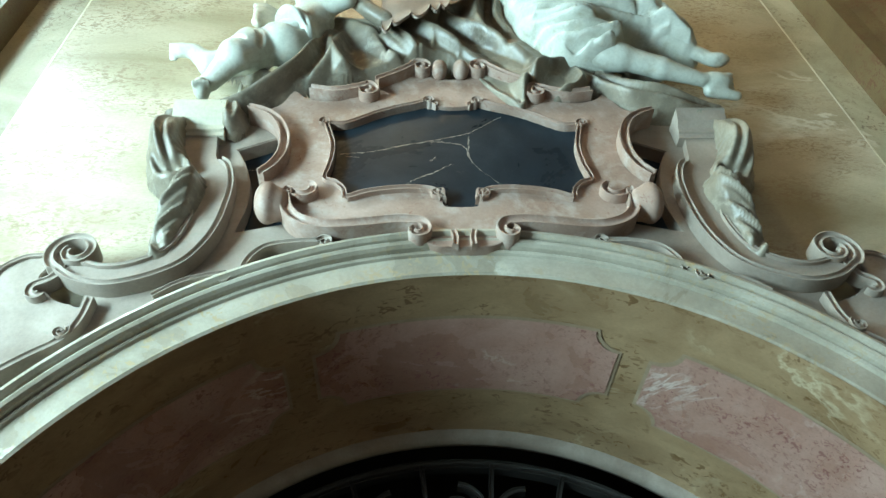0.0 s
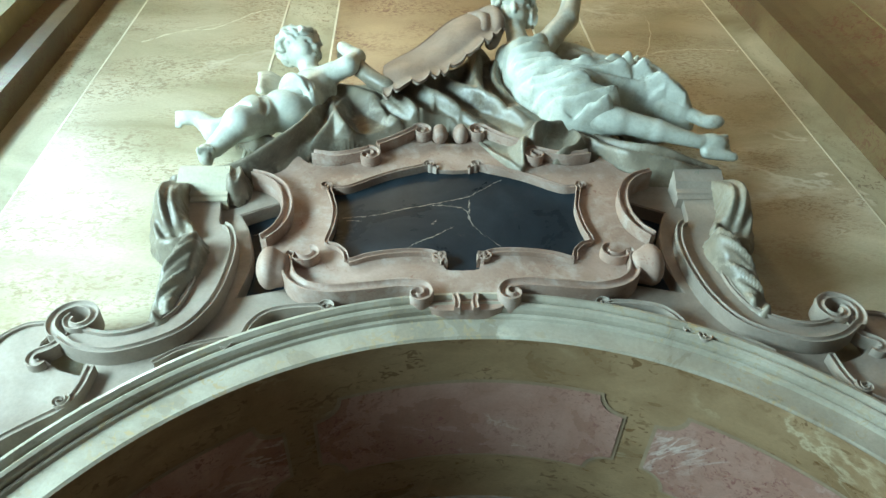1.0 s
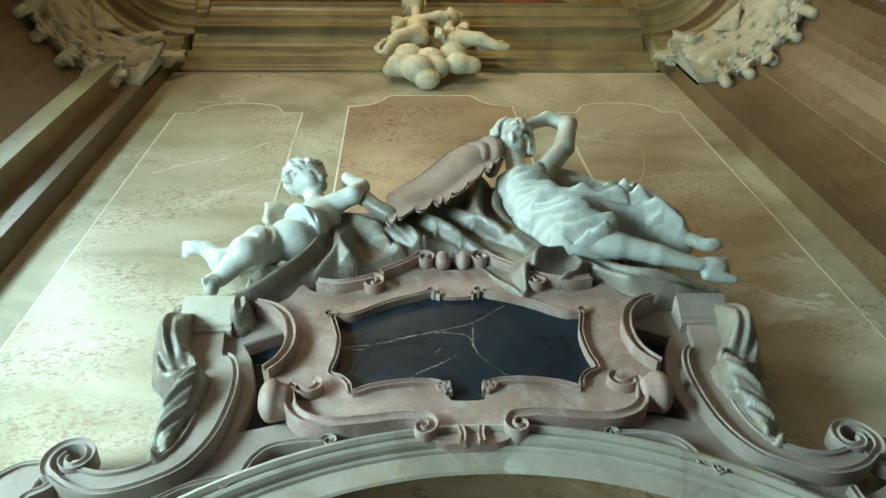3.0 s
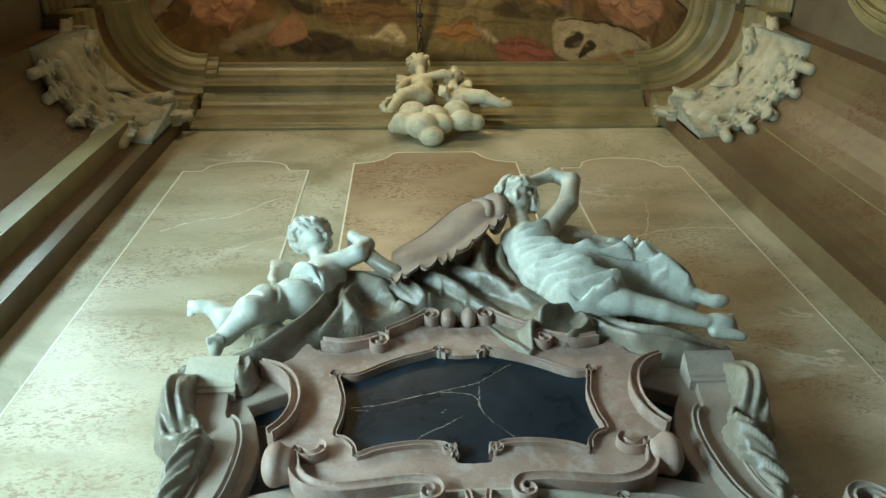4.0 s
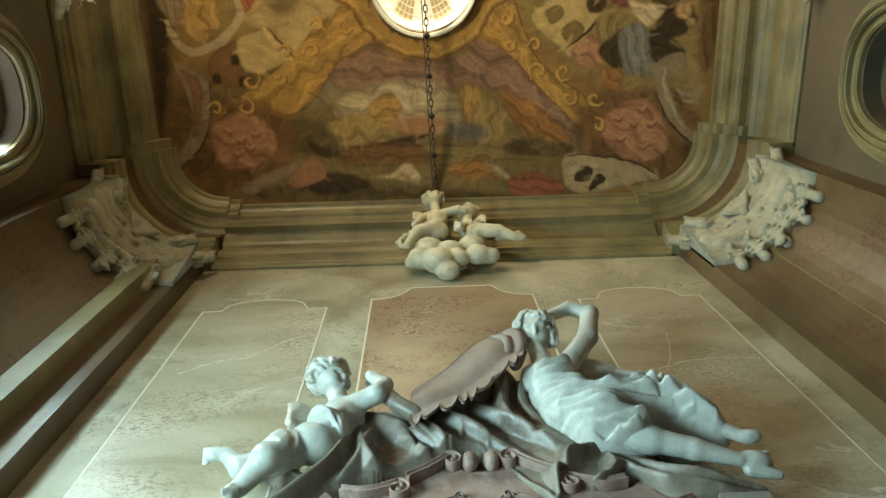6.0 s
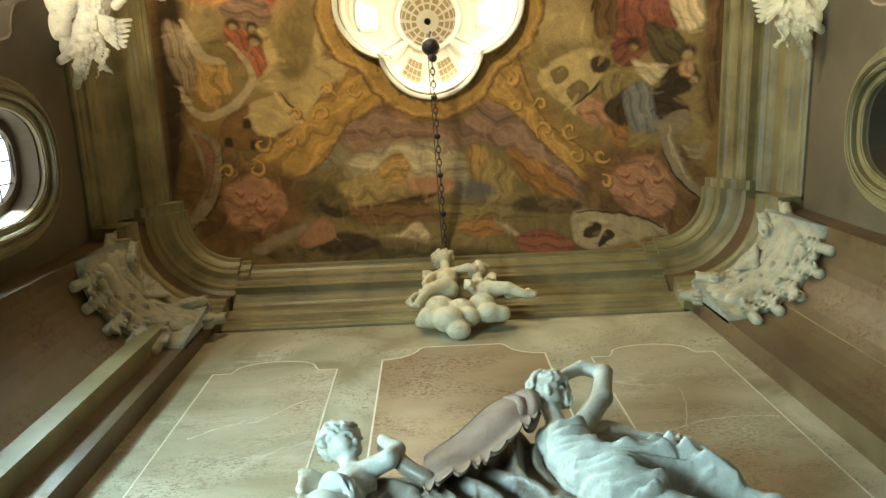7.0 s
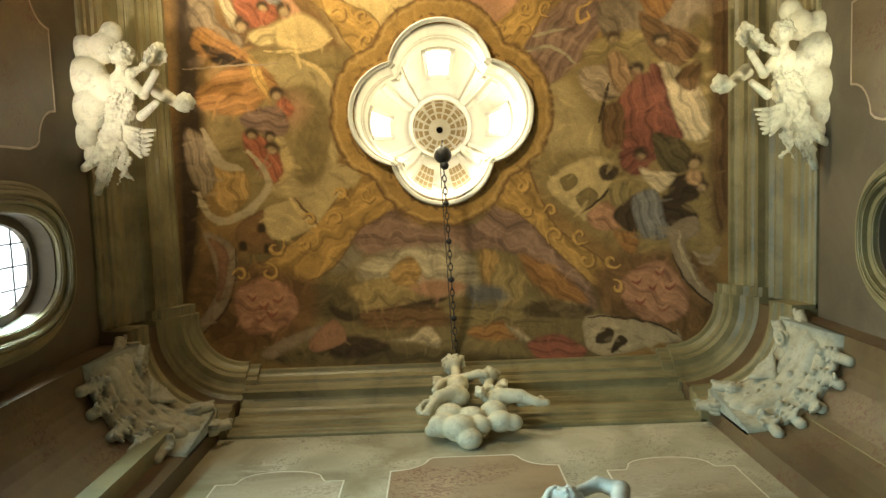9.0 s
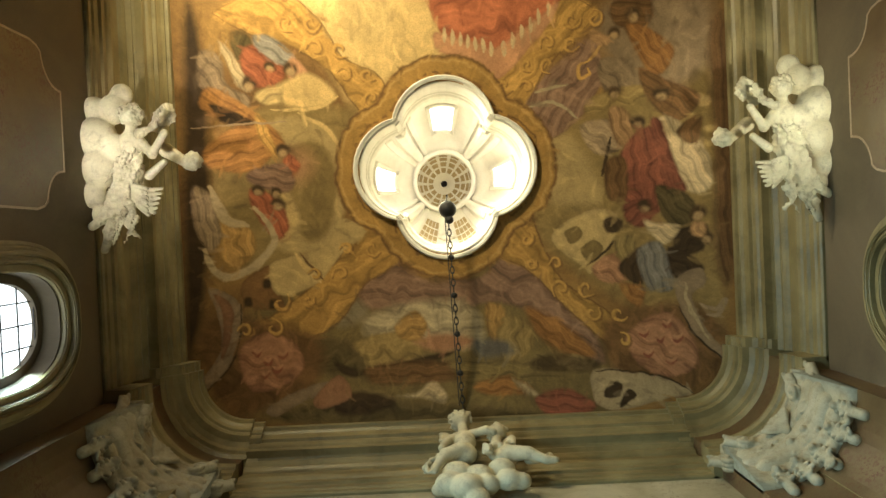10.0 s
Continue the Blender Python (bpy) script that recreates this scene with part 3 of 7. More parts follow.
# archivolt: pale flat band with a moulded outer edge
FLAT = [(0.0, 2.6), (0.0, 2.50), (0.012, 2.49), (0.118, 2.49), (0.124, 2.475), (0.134, 2.468), (0.142, 2.475), (0.145, 2.45), (0.155, 2.432), (0.168, 2.425), (0.18, 2.432), (0.184, 2.45), (0.19, 2.425),
        (0.203, 2.408), (0.22, 2.412), (0.228, 2.43), (0.242, 2.44), (0.248, 2.6)]
ang = np.linspace(-2, 182, 121)
verts = [(AX + (R + o) * math.cos(radians(a)), y, ZC + (R + o) * math.sin(radians(a))) for a in ang for o, y in FLAT]
k = len(FLAT)
faces = [(i * k + j, (i + 1) * k + j, (i + 1) * k + j + 1, i * k + j + 1) for i in range(len(ang) - 1) for j in range(k - 1)]
archivolt = thing("archivolt", "pale mottled marble arch moulding", "arch moulding", kind="structure", data=mesh_of("archivolt", verts, faces, M_ARCH))

# soffit: a lining with sunk pink panels
def soffit_grid(name, a0, a1, y0, y1, r, material, n=40):
    vs, fs = [], []
    for i in range(n + 1):
        for j in range(9):
            a, y = a0 + (a1 - a0) * i / n, y0 + (y1 - y0) * j / 8
            vs.append((AX + r * math.cos(radians(a)), y, ZC + r * math.sin(radians(a))))
    fs = [(i * 9 + j, i * 9 + j + 1, (i + 1) * 9 + j + 1, (i + 1) * 9 + j) for i in range(n) for j in range(8)]
    return mesh_of(name, vs, fs, material, True)


thing("soffit", "brown veined marble lining of the arch", "arch soffit", kind="structure", data=soffit_grid("soffit", 0, 180, 2.495, 3.86, R - 0.004, M_SOFFIT, 90))


def soffit_panel(a_mid, half, y0, y1, inner, material, lift, name, parent):
    """A panel with scooped corners, bent to the arch; half: half its length in metres."""
    h, q = (y1 - y0) / 2, 0.13
    loop = []
    for sx, sy, rev in ((1, -1, False), (1, 1, True), (-1, 1, False), (-1, -1, True)):
        cornr = [(sx * (half - q * math.sin(radians(t))) , sy * (h - q * math.cos(radians(t)))) for t in np.linspace(0, 90, 7)]
        cornr = cornr[::-1] if not rev else cornr
        loop += cornr
    bm = bmesh.new()
    vs = [bm.verts.new((u + 0.0, v, 0)) for u, v in loop]
    es = [bm.edges.new((vs[i], vs[(i + 1) % len(vs)])) for i in range(len(vs))]
    bmesh.ops.triangle_fill(bm, use_beauty=True, edges=es)
    for cutx in np.linspace(-half, half, 17)[1:-1]:
        bmesh.ops.bisect_plane(bm, geom=bm.verts[:] + bm.edges[:] + bm.faces[:], plane_co=(cutx, 0, 0), plane_no=(1, 0, 0))
    ym = (y0 + y1) / 2
    for w in bm.verts:
        a = radians(a_mid) + w.co.x / R
        w.co = (AX + (R - lift) * math.cos(a), ym + w.co.y, ZC + (R - lift) * math.sin(a))
    return part(name, bm_mesh(name, bm, material), parent)


soffit = bpy.data.objects["soffit"]
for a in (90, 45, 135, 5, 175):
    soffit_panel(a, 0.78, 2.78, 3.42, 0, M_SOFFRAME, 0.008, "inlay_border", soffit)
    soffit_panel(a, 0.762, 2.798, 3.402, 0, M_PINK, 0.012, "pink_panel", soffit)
# rounded stone edge at the back of the soffit
ring = [(0.0, 3.84), (-0.05, 3.85), (-0.07, 3.90), (-0.05, 3.96), (0.3, 3.97)]
verts = [(AX + (R + o) * math.cos(radians(a)), y, ZC + (R + o) * math.sin(radians(a))) for a in np.linspace(0, 180, 91) for o, y in ring]
faces = [(i * 5 + j, (i + 1) * 5 + j, (i + 1) * 5 + j + 1, i * 5 + j + 1) for i in range(90) for j in range(4)]
thing("arch_edge", "worn grey stone edge behind the arch lining", "arch moulding", kind="structure", data=mesh_of("arch_edge", verts, faces, M_GREY, True))

# ---- painted ceiling ----
LX, LY = -0.17, -1.27          # centre of the lantern
FX0, FX1, FY1 = -3.74, 3.56, 2.12
FY0 = 2 * LY - FY1


def vault(x, y):
    u, v = abs(x - (FX0 + FX1) / 2) / 3.65, abs(y - LY) / 3.4
    return 11.16 + 1.0 * max(0.0, 1 - min(u, 1) ** 2.2) * max(0.0, 1 - min(v, 1) ** 2.2)


def lobes(x, y, grow=0.0):
    """Below zero inside the four-lobed opening of the lantern."""
    d = min(math.hypot(x - LX - 0.55 * a, y - LY - 0.55 * b) for a, b in ((1, 0), (-1, 0), (0, 1), (0, -1)))
    return min(d - 0.72, max(abs(x - LX), abs(y - LY)) - 0.55) - grow


class Lattice:
    """Smooth value noise in the plane, for brushwork."""

    def __init__(self, seed):
        self.t = np.random.RandomState(seed).rand(256, 256)

    def __call__(self, x, y):
        xi, yi = np.floor(x).astype(int), np.floor(y).astype(int)
        fx, fy = x - xi, y - yi
        fx, fy = fx * fx * (3 - 2 * fx), fy * fy * (3 - 2 * fy)
        g = lambda a, b: self.t[(xi + a) & 255, (yi + b) & 255]
        return (g(0, 0) * (1 - fx) + g(1, 0) * fx) * (1 - fy) + (g(0, 1) * (1 - fx) + g(1, 1) * fx) * fy


NG = 620
gx, gy = np.linspace(FX0 - 0.1, FX1 + 0.1, NG), np.linspace(FY0 - 0.1, FY1 + 0.1, NG)
PX, PY = np.meshgrid(gx, gy)
L1, L2, L3 = Lattice(3), Lattice(5), Lattice(8)
WX = PX + 0.05 * (L1(PX * 3, PY * 3) - 0.5) + 0.05 * (L2(PX * 9, PY * 9) - 0.5) + 0.02 * (L3(PX * 25, PY * 25) - 0.5)
WY = PY + 0.05 * (L2(PX * 3 + 40, PY * 3) - 0.5) + 0.05 * (L3(PX * 9 + 9, PY * 9) - 0.5) + 0.02 * (L1(PX * 25, PY * 25 + 7) - 0.5)
GOLD, OCHRE, PALE, RED, DRED = (0.50, 0.30, 0.06), (0.36, 0.22, 0.06), (0.66, 0.52, 0.24), (0.52, 0.13, 0.07), (0.22, 0.06, 0.045)
VIOLET, BLUE, SKY, GREEN, DGREEN = (0.24, 0.15, 0.13), (0.16, 0.19, 0.23), (0.38, 0.37, 0.29), (0.24, 0.20, 0.08), (0.10, 0.085, 0.035)
PINK, GREY, UMBER, WHITE, ORANGE = (0.36, 0.17, 0.11), (0.36, 0.29, 0.22), (0.05, 0.032, 0.016), (0.58, 0.52, 0.38), (0.44, 0.20, 0.045)
BROWN, BEIGE, FLESH, OLIVE, ROSE = (0.16, 0.085, 0.03), (0.50, 0.41, 0.20), (0.46, 0.28, 0.15), (0.27, 0.21, 0.08), (0.50, 0.25, 0.16)
paint = np.empty((NG, NG, 3))
tone = L1(WX * 1.3 + 5, WY * 1.3)[..., None]
paint[:] = np.array(OCHRE) * (1 - tone) + np.array(BROWN) * tone


def lay(mask, colour):
    """Lays a pigment over the picture, with lighter and darker strokes in it."""
    global paint
    v = 0.78 + 0.30 * L2(WX * 5 + 3, WY * 5) + 0.16 * L3(WX * 13, WY * 4 + 2)
    paint = paint * (1 - mask[..., None]) + np.array(colour) * v[..., None] * mask[..., None]


def touch(pts, w, colour, soft=0.25, op=1.0):
    """A short crisp brush line, laid only where it falls."""
    q = np.array(spline(pts, 4))
    i0, i1 = np.searchsorted(gx, (q[:, 0].min() - w - 0.1, q[:, 0].max() + w + 0.1))
    j0, j1 = np.searchsorted(gy, (q[:, 1].min() - w - 0.1, q[:, 1].max() + w + 0.1))
    if i1 - i0 < 2 or j1 - j0 < 2:
        return
    sx, sy = PX[j0:j1, i0:i1] * 0.5 + WX[j0:j1, i0:i1] * 0.5, PY[j0:j1, i0:i1] * 0.5 + WY[j0:j1, i0:i1] * 0.5
    d = np.full(sx.shape, 99.0)
    n = len(q) - 1
    for k in range(n):
        ab = q[k + 1] - q[k]
        t = np.clip(((sx - q[k][0]) * ab[0] + (sy - q[k][1]) * ab[1]) / max(ab @ ab, 1e-9), 0, 1)
        thin = 0.35 + 0.65 * np.sin(np.pi * np.clip((k + t) / n, 0.02, 0.98))
        d = np.minimum(d, np.hypot(sx - q[k][0] - t * ab[0], sy - q[k][1] - t * ab[1]) / thin)
    m = (op * np.clip((1 + soft - d / (w / 2)) / (2 * soft), 0, 1))[..., None]
    paint[j0:j1, i0:i1] = paint[j0:j1, i0:i1] * (1 - m) + np.array(colour) * m


def times(c, k):
    return tuple(k * q for q in c)


def shape(pts, colour, folds=0, k=1.0, edge=0.02, op=1.0):
    """A painted shape with an uneven edge and a darker rim; folds: how many light and dark pleats run along it."""
    q = np.array(spline(pts, 4, True))
    (x0, y0), (x1, y1) = q.min(0) - edge - 0.1, q.max(0) + edge + 0.1
    i0, i1 = np.searchsorted(gx, (x0, x1))
    j0, j1 = np.searchsorted(gy, (y0, y1))
    if i1 - i0 < 2 or j1 - j0 < 2:
        return
    sx, sy = 0.7 * PX[j0:j1, i0:i1] + 0.3 * WX[j0:j1, i0:i1], 0.7 * PY[j0:j1, i0:i1] + 0.3 * WY[j0:j1, i0:i1]
    loop = [tuple(p) for p in q]
    gap, _ = line_gap(loop + loop[:1], sx, sy)
    gap = np.where(inside(loop, sx, sy), gap, -gap)
    tone = 0.80 + 0.26 * L2(sx * 5 + 3, sy * 5) + 0.14 * L3(sx * 13, sy * 6 + 2)
    if edge < 0.035:
        tone = tone * (0.78 + 0.22 * np.clip(gap / 0.04, 0, 1))
    if folds:
        c = q - q.mean(0)
        ax = np.linalg.eigh(c.T @ c)[1][:, 1]
        u, v = (sx - q.mean(0)[0]) * ax[0] + (sy - q.mean(0)[1]) * ax[1], (sy - q.mean(0)[1]) * ax[0] - (sx - q.mean(0)[0]) * ax[1]
        wide = max(0.05, np.abs(c @ np.array((-ax[1], ax[0]))).max())
        ph = math.pi * folds * v / wide + 7.0 * (L1(u * 2.1 + 7, v * 2.1) - 0.5) + 3.0 * (L3(u * 6, v * 6 + 5) - 0.5)
        tone = tone * (1 + 0.20 * np.sin(ph) + 0.13 * np.sin(2.3 * ph + 1) + 0.10 * np.sin(5.1 * ph + 2 * u))
    m = (op * np.clip(0.5 + gap / (2 * edge), 0, 1))[..., None]
    paint[j0:j1, i0:i1] = paint[j0:j1, i0:i1] * (1 - m) + np.array(colour) * k * tone[..., None] * m


def head(x, y, r, k=1.0):
    """A plain rounded patch of flesh colour under a darker cap."""
    touch([(x - 0.3 * r, y - 0.4 * r), (x + 0.3 * r, y - 0.3 * r)], 1.9 * r, times(UMBER, 1.6 * k), 0.3)
    touch([(x - 0.2 * r, y), (x + 0.2 * r, y + 0.15 * r)], 1.1 * r, times((0.44, 0.32, 0.19), k), 0.4)


# fields of the vault
shape([(-2.39, -4.0), (0.04, -3.96), (-0.01, -2.76), (-0.82, -2.6), (-1.33, -2.14), (-1.69, -2.65), (-2.03, -3.17)], PALE, edge=0.12)
shape([(-1.58, -3.87), (-0.89, -3.86), (-0.87, -3.16), (-1.19, -3.06), (-1.49, -3.17)], BEIGE, k=1.1, edge=0.05)
shape([(-2.62, -2.18), (-1.33, -2.1), (-1.65, -1.3), (-1.72, -0.5), (-2.05, 0.05), (-2.99, 0.07), (-3.18, -0.56), (-3.35, -1.32), (-2.98, -1.94)], OLIVE, edge=0.08)
shape([(-2.85, -1.79), (-2.26, -2.06), (-1.74, -1.79), (-1.58, -1.06), (-1.81, -0.34), (-2.19, -0.12), (-2.63, -0.3), (-2.33, -0.52), (-2.23, -1.16), (-2.43, -1.63)], BEIGE, k=0.85, edge=0.05)
shape([(-2.4, -1.55), (-1.98, -1.71), (-1.73, -1.23), (-1.84, -0.5), (-2.15, -0.28), (-2.29, -0.6), (-2.23, -1.16)], OLIVE, k=0.85, edge=0.05)
shape([(-2.53, -1.08), (-2.35, -0.96), (-2.26, -0.6), (-2.41, -0.33), (-2.56, -0.37), (-2.44, -0.69)], PALE, k=0.8, edge=0.03)
shape([(1.24, -1.67), (2.32, -2.12), (3.42, -2.8), (3.37, 1.24), (2.73, 0.94), (2.03, 0.62), (1.17, -0.13), (1.01, -0.95)], OLIVE, edge=0.1)
shape([(1.12, -1.51), (1.56, -1.64), (1.92, -1.14), (1.97, -0.65), (1.36, -0.69), (1.1, -1.03)], BEIGE, k=0.8, edge=0.1)
shape([(2.03, -3.28), (3.3, -3.4), (3.34, -2.36), (2.46, -2.18)], GREY, k=0.7, edge=0.1)
shape([(-3.08, 0.75), (-1.74, 0.22), (-0.15, 0.38), (0.67, 0.09), (1.97, 1.22), (1.78, 2.17), (-2.63, 2.09), (-2.94, 1.57)], GREEN, k=0.75, edge=0.1)
# landscape of the north field
shape([(-1.47, 0.47), (-1.35, 0.16), (-1.02, -0.02), (-0.47, 0.36), (-0.07, 0.34), (-0.13, 0.77), (-0.96, 0.72), (-1.44, 0.67)], VIOLET, folds=3, edge=0.04)
shape([(-0.15, 0.34), (0.26, 0.32), (0.68, 0.01), (1.06, 0.27), (1.42, 0.68), (1.76, 1.14), (1.88, 1.51), (1.65, 1.45), (1.09, 0.93), (0.48, 0.68), (-0.17, 0.73)], VIOLET, folds=3, edge=0.03)
shape([(0.86, 0.77), (1.32, 0.96), (1.76, 1.4), (1.49, 1.44), (1.06, 1.2)], ORANGE, folds=2, k=0.65, edge=0.04)
shape([(-1.4, 0.86), (-0.96, 0.67), (-0.16, 0.61), (0.22, 0.86), (0.16, 1.27), (-0.82, 1.16), (-1.32, 1.09)], SKY, folds=2, edge=0.06)
shape([(-1.75, 0.53), (-1.44, 0.59), (-1.36, 0.79), (-1.75, 0.92)], SKY, k=0.6, edge=0.06)
shape([(-1.56, 1.15), (-1.13, 1.03), (-0.62, 1.05), (-0.71, 1.42), (-1.29, 1.47), (-1.52, 1.32)], OLIVE, folds=1, k=1.15)
shape([(-0.74, 1.15), (-0.26, 1.07), (0.16, 1.2), (-0.35, 1.3)], ROSE, k=0.75, edge=0.04)
shape([(-0.97, 0.92), (-0.69, 0.75), (-0.52, 0.97), (-0.7, 1.14), (-0.93, 1.09)], OCHRE, folds=2, k=1.1)
shape([(0.3, 0.71), (0.56, 0.76), (0.56, 1.1), (0.36, 1.19)], OCHRE, folds=2)
shape([(0.54, 0.88), (0.89, 0.97), (0.94, 1.28), (0.57, 1.51), (0.44, 1.17)], OLIVE, folds=2)
shape([(0.13, 1.16), (0.59, 1.22), (0.66, 1.37), (0.19, 1.38)], BLUE, k=0.7, edge=0.05)
shape([(-2.05, 1.05), (-1.6, 1.15), (-1.36, 1.46), (-1.82, 1.54), (-2.2, 1.33)], DGREEN, folds=1, edge=0.05)
shape([(-1.82, 1.37), (-1.44, 1.49), (-0.98, 1.44), (-0.51, 1.34), (-0.16, 1.31), (-0.51, 1.44), (-1.06, 1.54), (-1.59, 1.57)], UMBER)
shape([(-1.36, 1.46), (-0.82, 1.41), (-0.2, 1.44), (0.02, 1.63), (-0.68, 1.7), (-1.29, 1.67)], BROWN, folds=2, edge=0.03)
shape([(-0.2, 1.44), (0.88, 1.48), (1.39, 1.64), (0.77, 1.76), (0.02, 1.66)], GREEN, folds=2, k=0.8, edge=0.04)
shape([(-2.41, 2.08), (-2.04, 1.88), (-1.44, 1.86), (-0.23, 1.98), (1.26, 2.1), (1.66, 1.93), (1.68, 2.24)], DGREEN, folds=1, edge=0.04)
shape([(-0.99, 1.84), (-0.68, 1.8), (-0.54, 1.69), (-0.43, 1.68), (-0.29, 1.85), (-0.34, 1.95), (-0.57, 1.88)], WHITE, folds=1, k=0.85)
shape([(-1.06, 1.82), (-1.44, 1.88), (-1.06, 1.93)], BEIGE, k=0.6)
shape([(-1.74, 1.79), (-1.29, 1.78), (-0.99, 1.93), (-1.44, 2.04), (-1.81, 1.99)], UMBER, folds=1, edge=0.03)
shape([(0.07, 1.75), (0.48, 1.64), (0.74, 1.72), (0.88, 1.85), (0.53, 1.89), (0.23, 1.86)], ORANGE, folds=2, k=0.8)
shape([(0.59, 1.67), (0.88, 1.83), (0.94, 1.92), (0.76, 1.86)], WHITE, k=0.7)
shape([(0.87, 1.94), (1.29, 1.83), (1.66, 2.02), (1.55, 2.14), (1.1, 2.17)], DRED, folds=3, k=1.2)
shape([(1.22, 1.51), (1.46, 1.41), (1.65, 1.51), (1.47, 1.62)], BEIGE, folds=1, k=0.9)
shape([(0.88, 1.48), (1.23, 1.39), (1.79, 1.51), (1.7, 1.61), (1.32, 1.64), (0.94, 1.59)], UMBER, edge=0.03, op=0.8)
# gilded ribs
shape([(-0.84, -0.09), (-1.33, -0.5), (-1.64, -0.17), (-2.05, 0.28), (-2.65, 0.7), (-3.04, 0.83), (-2.83, 1.04), (-2.2, 1.05), (-1.75, 0.86), (-1.39, 0.36), (-0.99, 0.12)], GOLD, folds=2, k=0.85)
touch([(-0.84, -0.09), (-1.33, -0.5), (-1.64, -0.17), (-2.05, 0.28), (-2.65, 0.7), (-3.04, 0.83)], 0.025, BROWN, op=0.7)
touch([(-3.04, 0.83), (-2.83, 1.04), (-2.2, 1.05), (-1.75, 0.86), (-1.39, 0.36), (-0.99, 0.12)], 0.025, BROWN, op=0.7)
shape([(0.45, -0.44), (0.96, -0.58), (1.18, -0.05), (1.44, 0.44), (2.04, 0.92), (2.19, 1.39), (1.89, 1.26), (1.41, 0.77), (0.98, 0.28), (0.5, 0.02)], GOLD, folds=2, k=0.85)
touch([(0.45, -0.44), (0.96, -0.58), (1.18, -0.05), (1.44, 0.44), (2.04, 0.92), (2.19, 1.39)], 0.025, BROWN, op=0.7)
touch([(2.19, 1.39), (1.89, 1.26), (1.41, 0.77), (0.98, 0.28), (0.5, 0.02)], 0.025, BROWN, op=0.7)
shape([(-0.82, -1.8), (-1.33, -2.08), (-1.73, -2.65), (-2.2, -2.98), (-2.9, -3.2), (-3.19, -3.4), (-2.42, -3.74), (-1.86, -3.38), (-1.56, -2.87), (-1.1, -2.64), (-0.89, -2.25)], GOLD, folds=2)
touch([(-0.82, -1.8), (-1.33, -2.08), (-1.73, -2.65), (-2.2, -2.98), (-2.9, -3.2), (-3.19, -3.4)], 0.025, BROWN, op=0.7)
touch([(-3.19, -3.4), (-2.42, -3.74), (-1.86, -3.38), (-1.56, -2.87), (-1.1, -2.64), (-0.89, -2.25)], 0.025, BROWN, op=0.7)
shape([(0.47, -2.0), (0.63, -2.5), (1.11, -3.0), (1.58, -3.5), (2.05, -3.26), (1.66, -2.94), (1.22, -2.46), (1.03, -2.05)], GOLD, folds=2)
touch([(0.47, -2.0), (0.63, -2.5), (1.11, -3.0), (1.58, -3.5), (2.05, -3.26)], 0.025, BROWN, op=0.7)
touch([(2.05, -3.26), (1.66, -2.94), (1.22, -2.46), (1.03, -2.05)], 0.025, BROWN, op=0.7)
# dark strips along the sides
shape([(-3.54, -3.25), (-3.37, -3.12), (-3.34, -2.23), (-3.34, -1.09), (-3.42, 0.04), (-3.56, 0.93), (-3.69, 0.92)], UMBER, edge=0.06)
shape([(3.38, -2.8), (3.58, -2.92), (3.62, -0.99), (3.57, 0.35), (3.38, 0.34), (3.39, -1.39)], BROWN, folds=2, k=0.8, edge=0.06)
# canopy
shape([(-0.16, -3.83), (1.61, -3.74), (1.46, -3.42), (1.11, -3.07), (0.67, -2.73), (0.48, -2.87), (-0.15, -3.12)], RED, folds=2)
shape([(-0.25, -3.16), (0.0, -3.09), (0.4, -2.98), (0.59, -2.91), (1.04, -3.16), (1.49, -3.44), (1.36, -3.18), (1.07, -2.87), (0.63, -2.48), (0.39, -2.73), (-0.2, -2.9)], ROSE, k=1.1)
touch([(-0.11, -3.21), (-0.11, -3.12), (-0.12, -3.03)], 0.06, times(WHITE, 0.95))
touch([(-0.0, -3.18), (0.0, -3.09), (-0.01, -3.0)], 0.06, times(WHITE, 0.95))
touch([(0.11, -3.14), (0.11, -3.05), (0.1, -2.97)], 0.06, times(WHITE, 0.95))
touch([(0.22, -3.11), (0.23, -3.02), (0.21, -2.93)], 0.06, times(WHITE, 0.95))
touch([(0.33, -3.07), (0.34, -2.98), (0.33, -2.9)], 0.06, times(WHITE, 0.95))
touch([(0.44, -3.04), (0.45, -2.95), (0.44, -2.86)], 0.06, times(WHITE, 0.95))
touch([(0.55, -3.0), (0.56, -2.91), (0.55, -2.82)], 0.06, times(WHITE, 0.95))
touch([(0.72, -3.01), (0.73, -2.92), (0.72, -2.81)], 0.06, times(WHITE, 0.95))
touch([(0.85, -3.1), (0.85, -3.01), (0.84, -2.91)], 0.06, times(WHITE, 0.95))
touch([(0.97, -3.2), (0.98, -3.11), (0.97, -3.01)], 0.06, times(WHITE, 0.95))
touch([(1.1, -3.29), (1.11, -3.2), (1.1, -3.1)], 0.06, times(WHITE, 0.95))
touch([(1.22, -3.38), (1.23, -3.29), (1.22, -3.19)], 0.06, times(WHITE, 0.95))
touch([(1.35, -3.47), (1.36, -3.38), (1.35, -3.28)], 0.06, times(WHITE, 0.95))
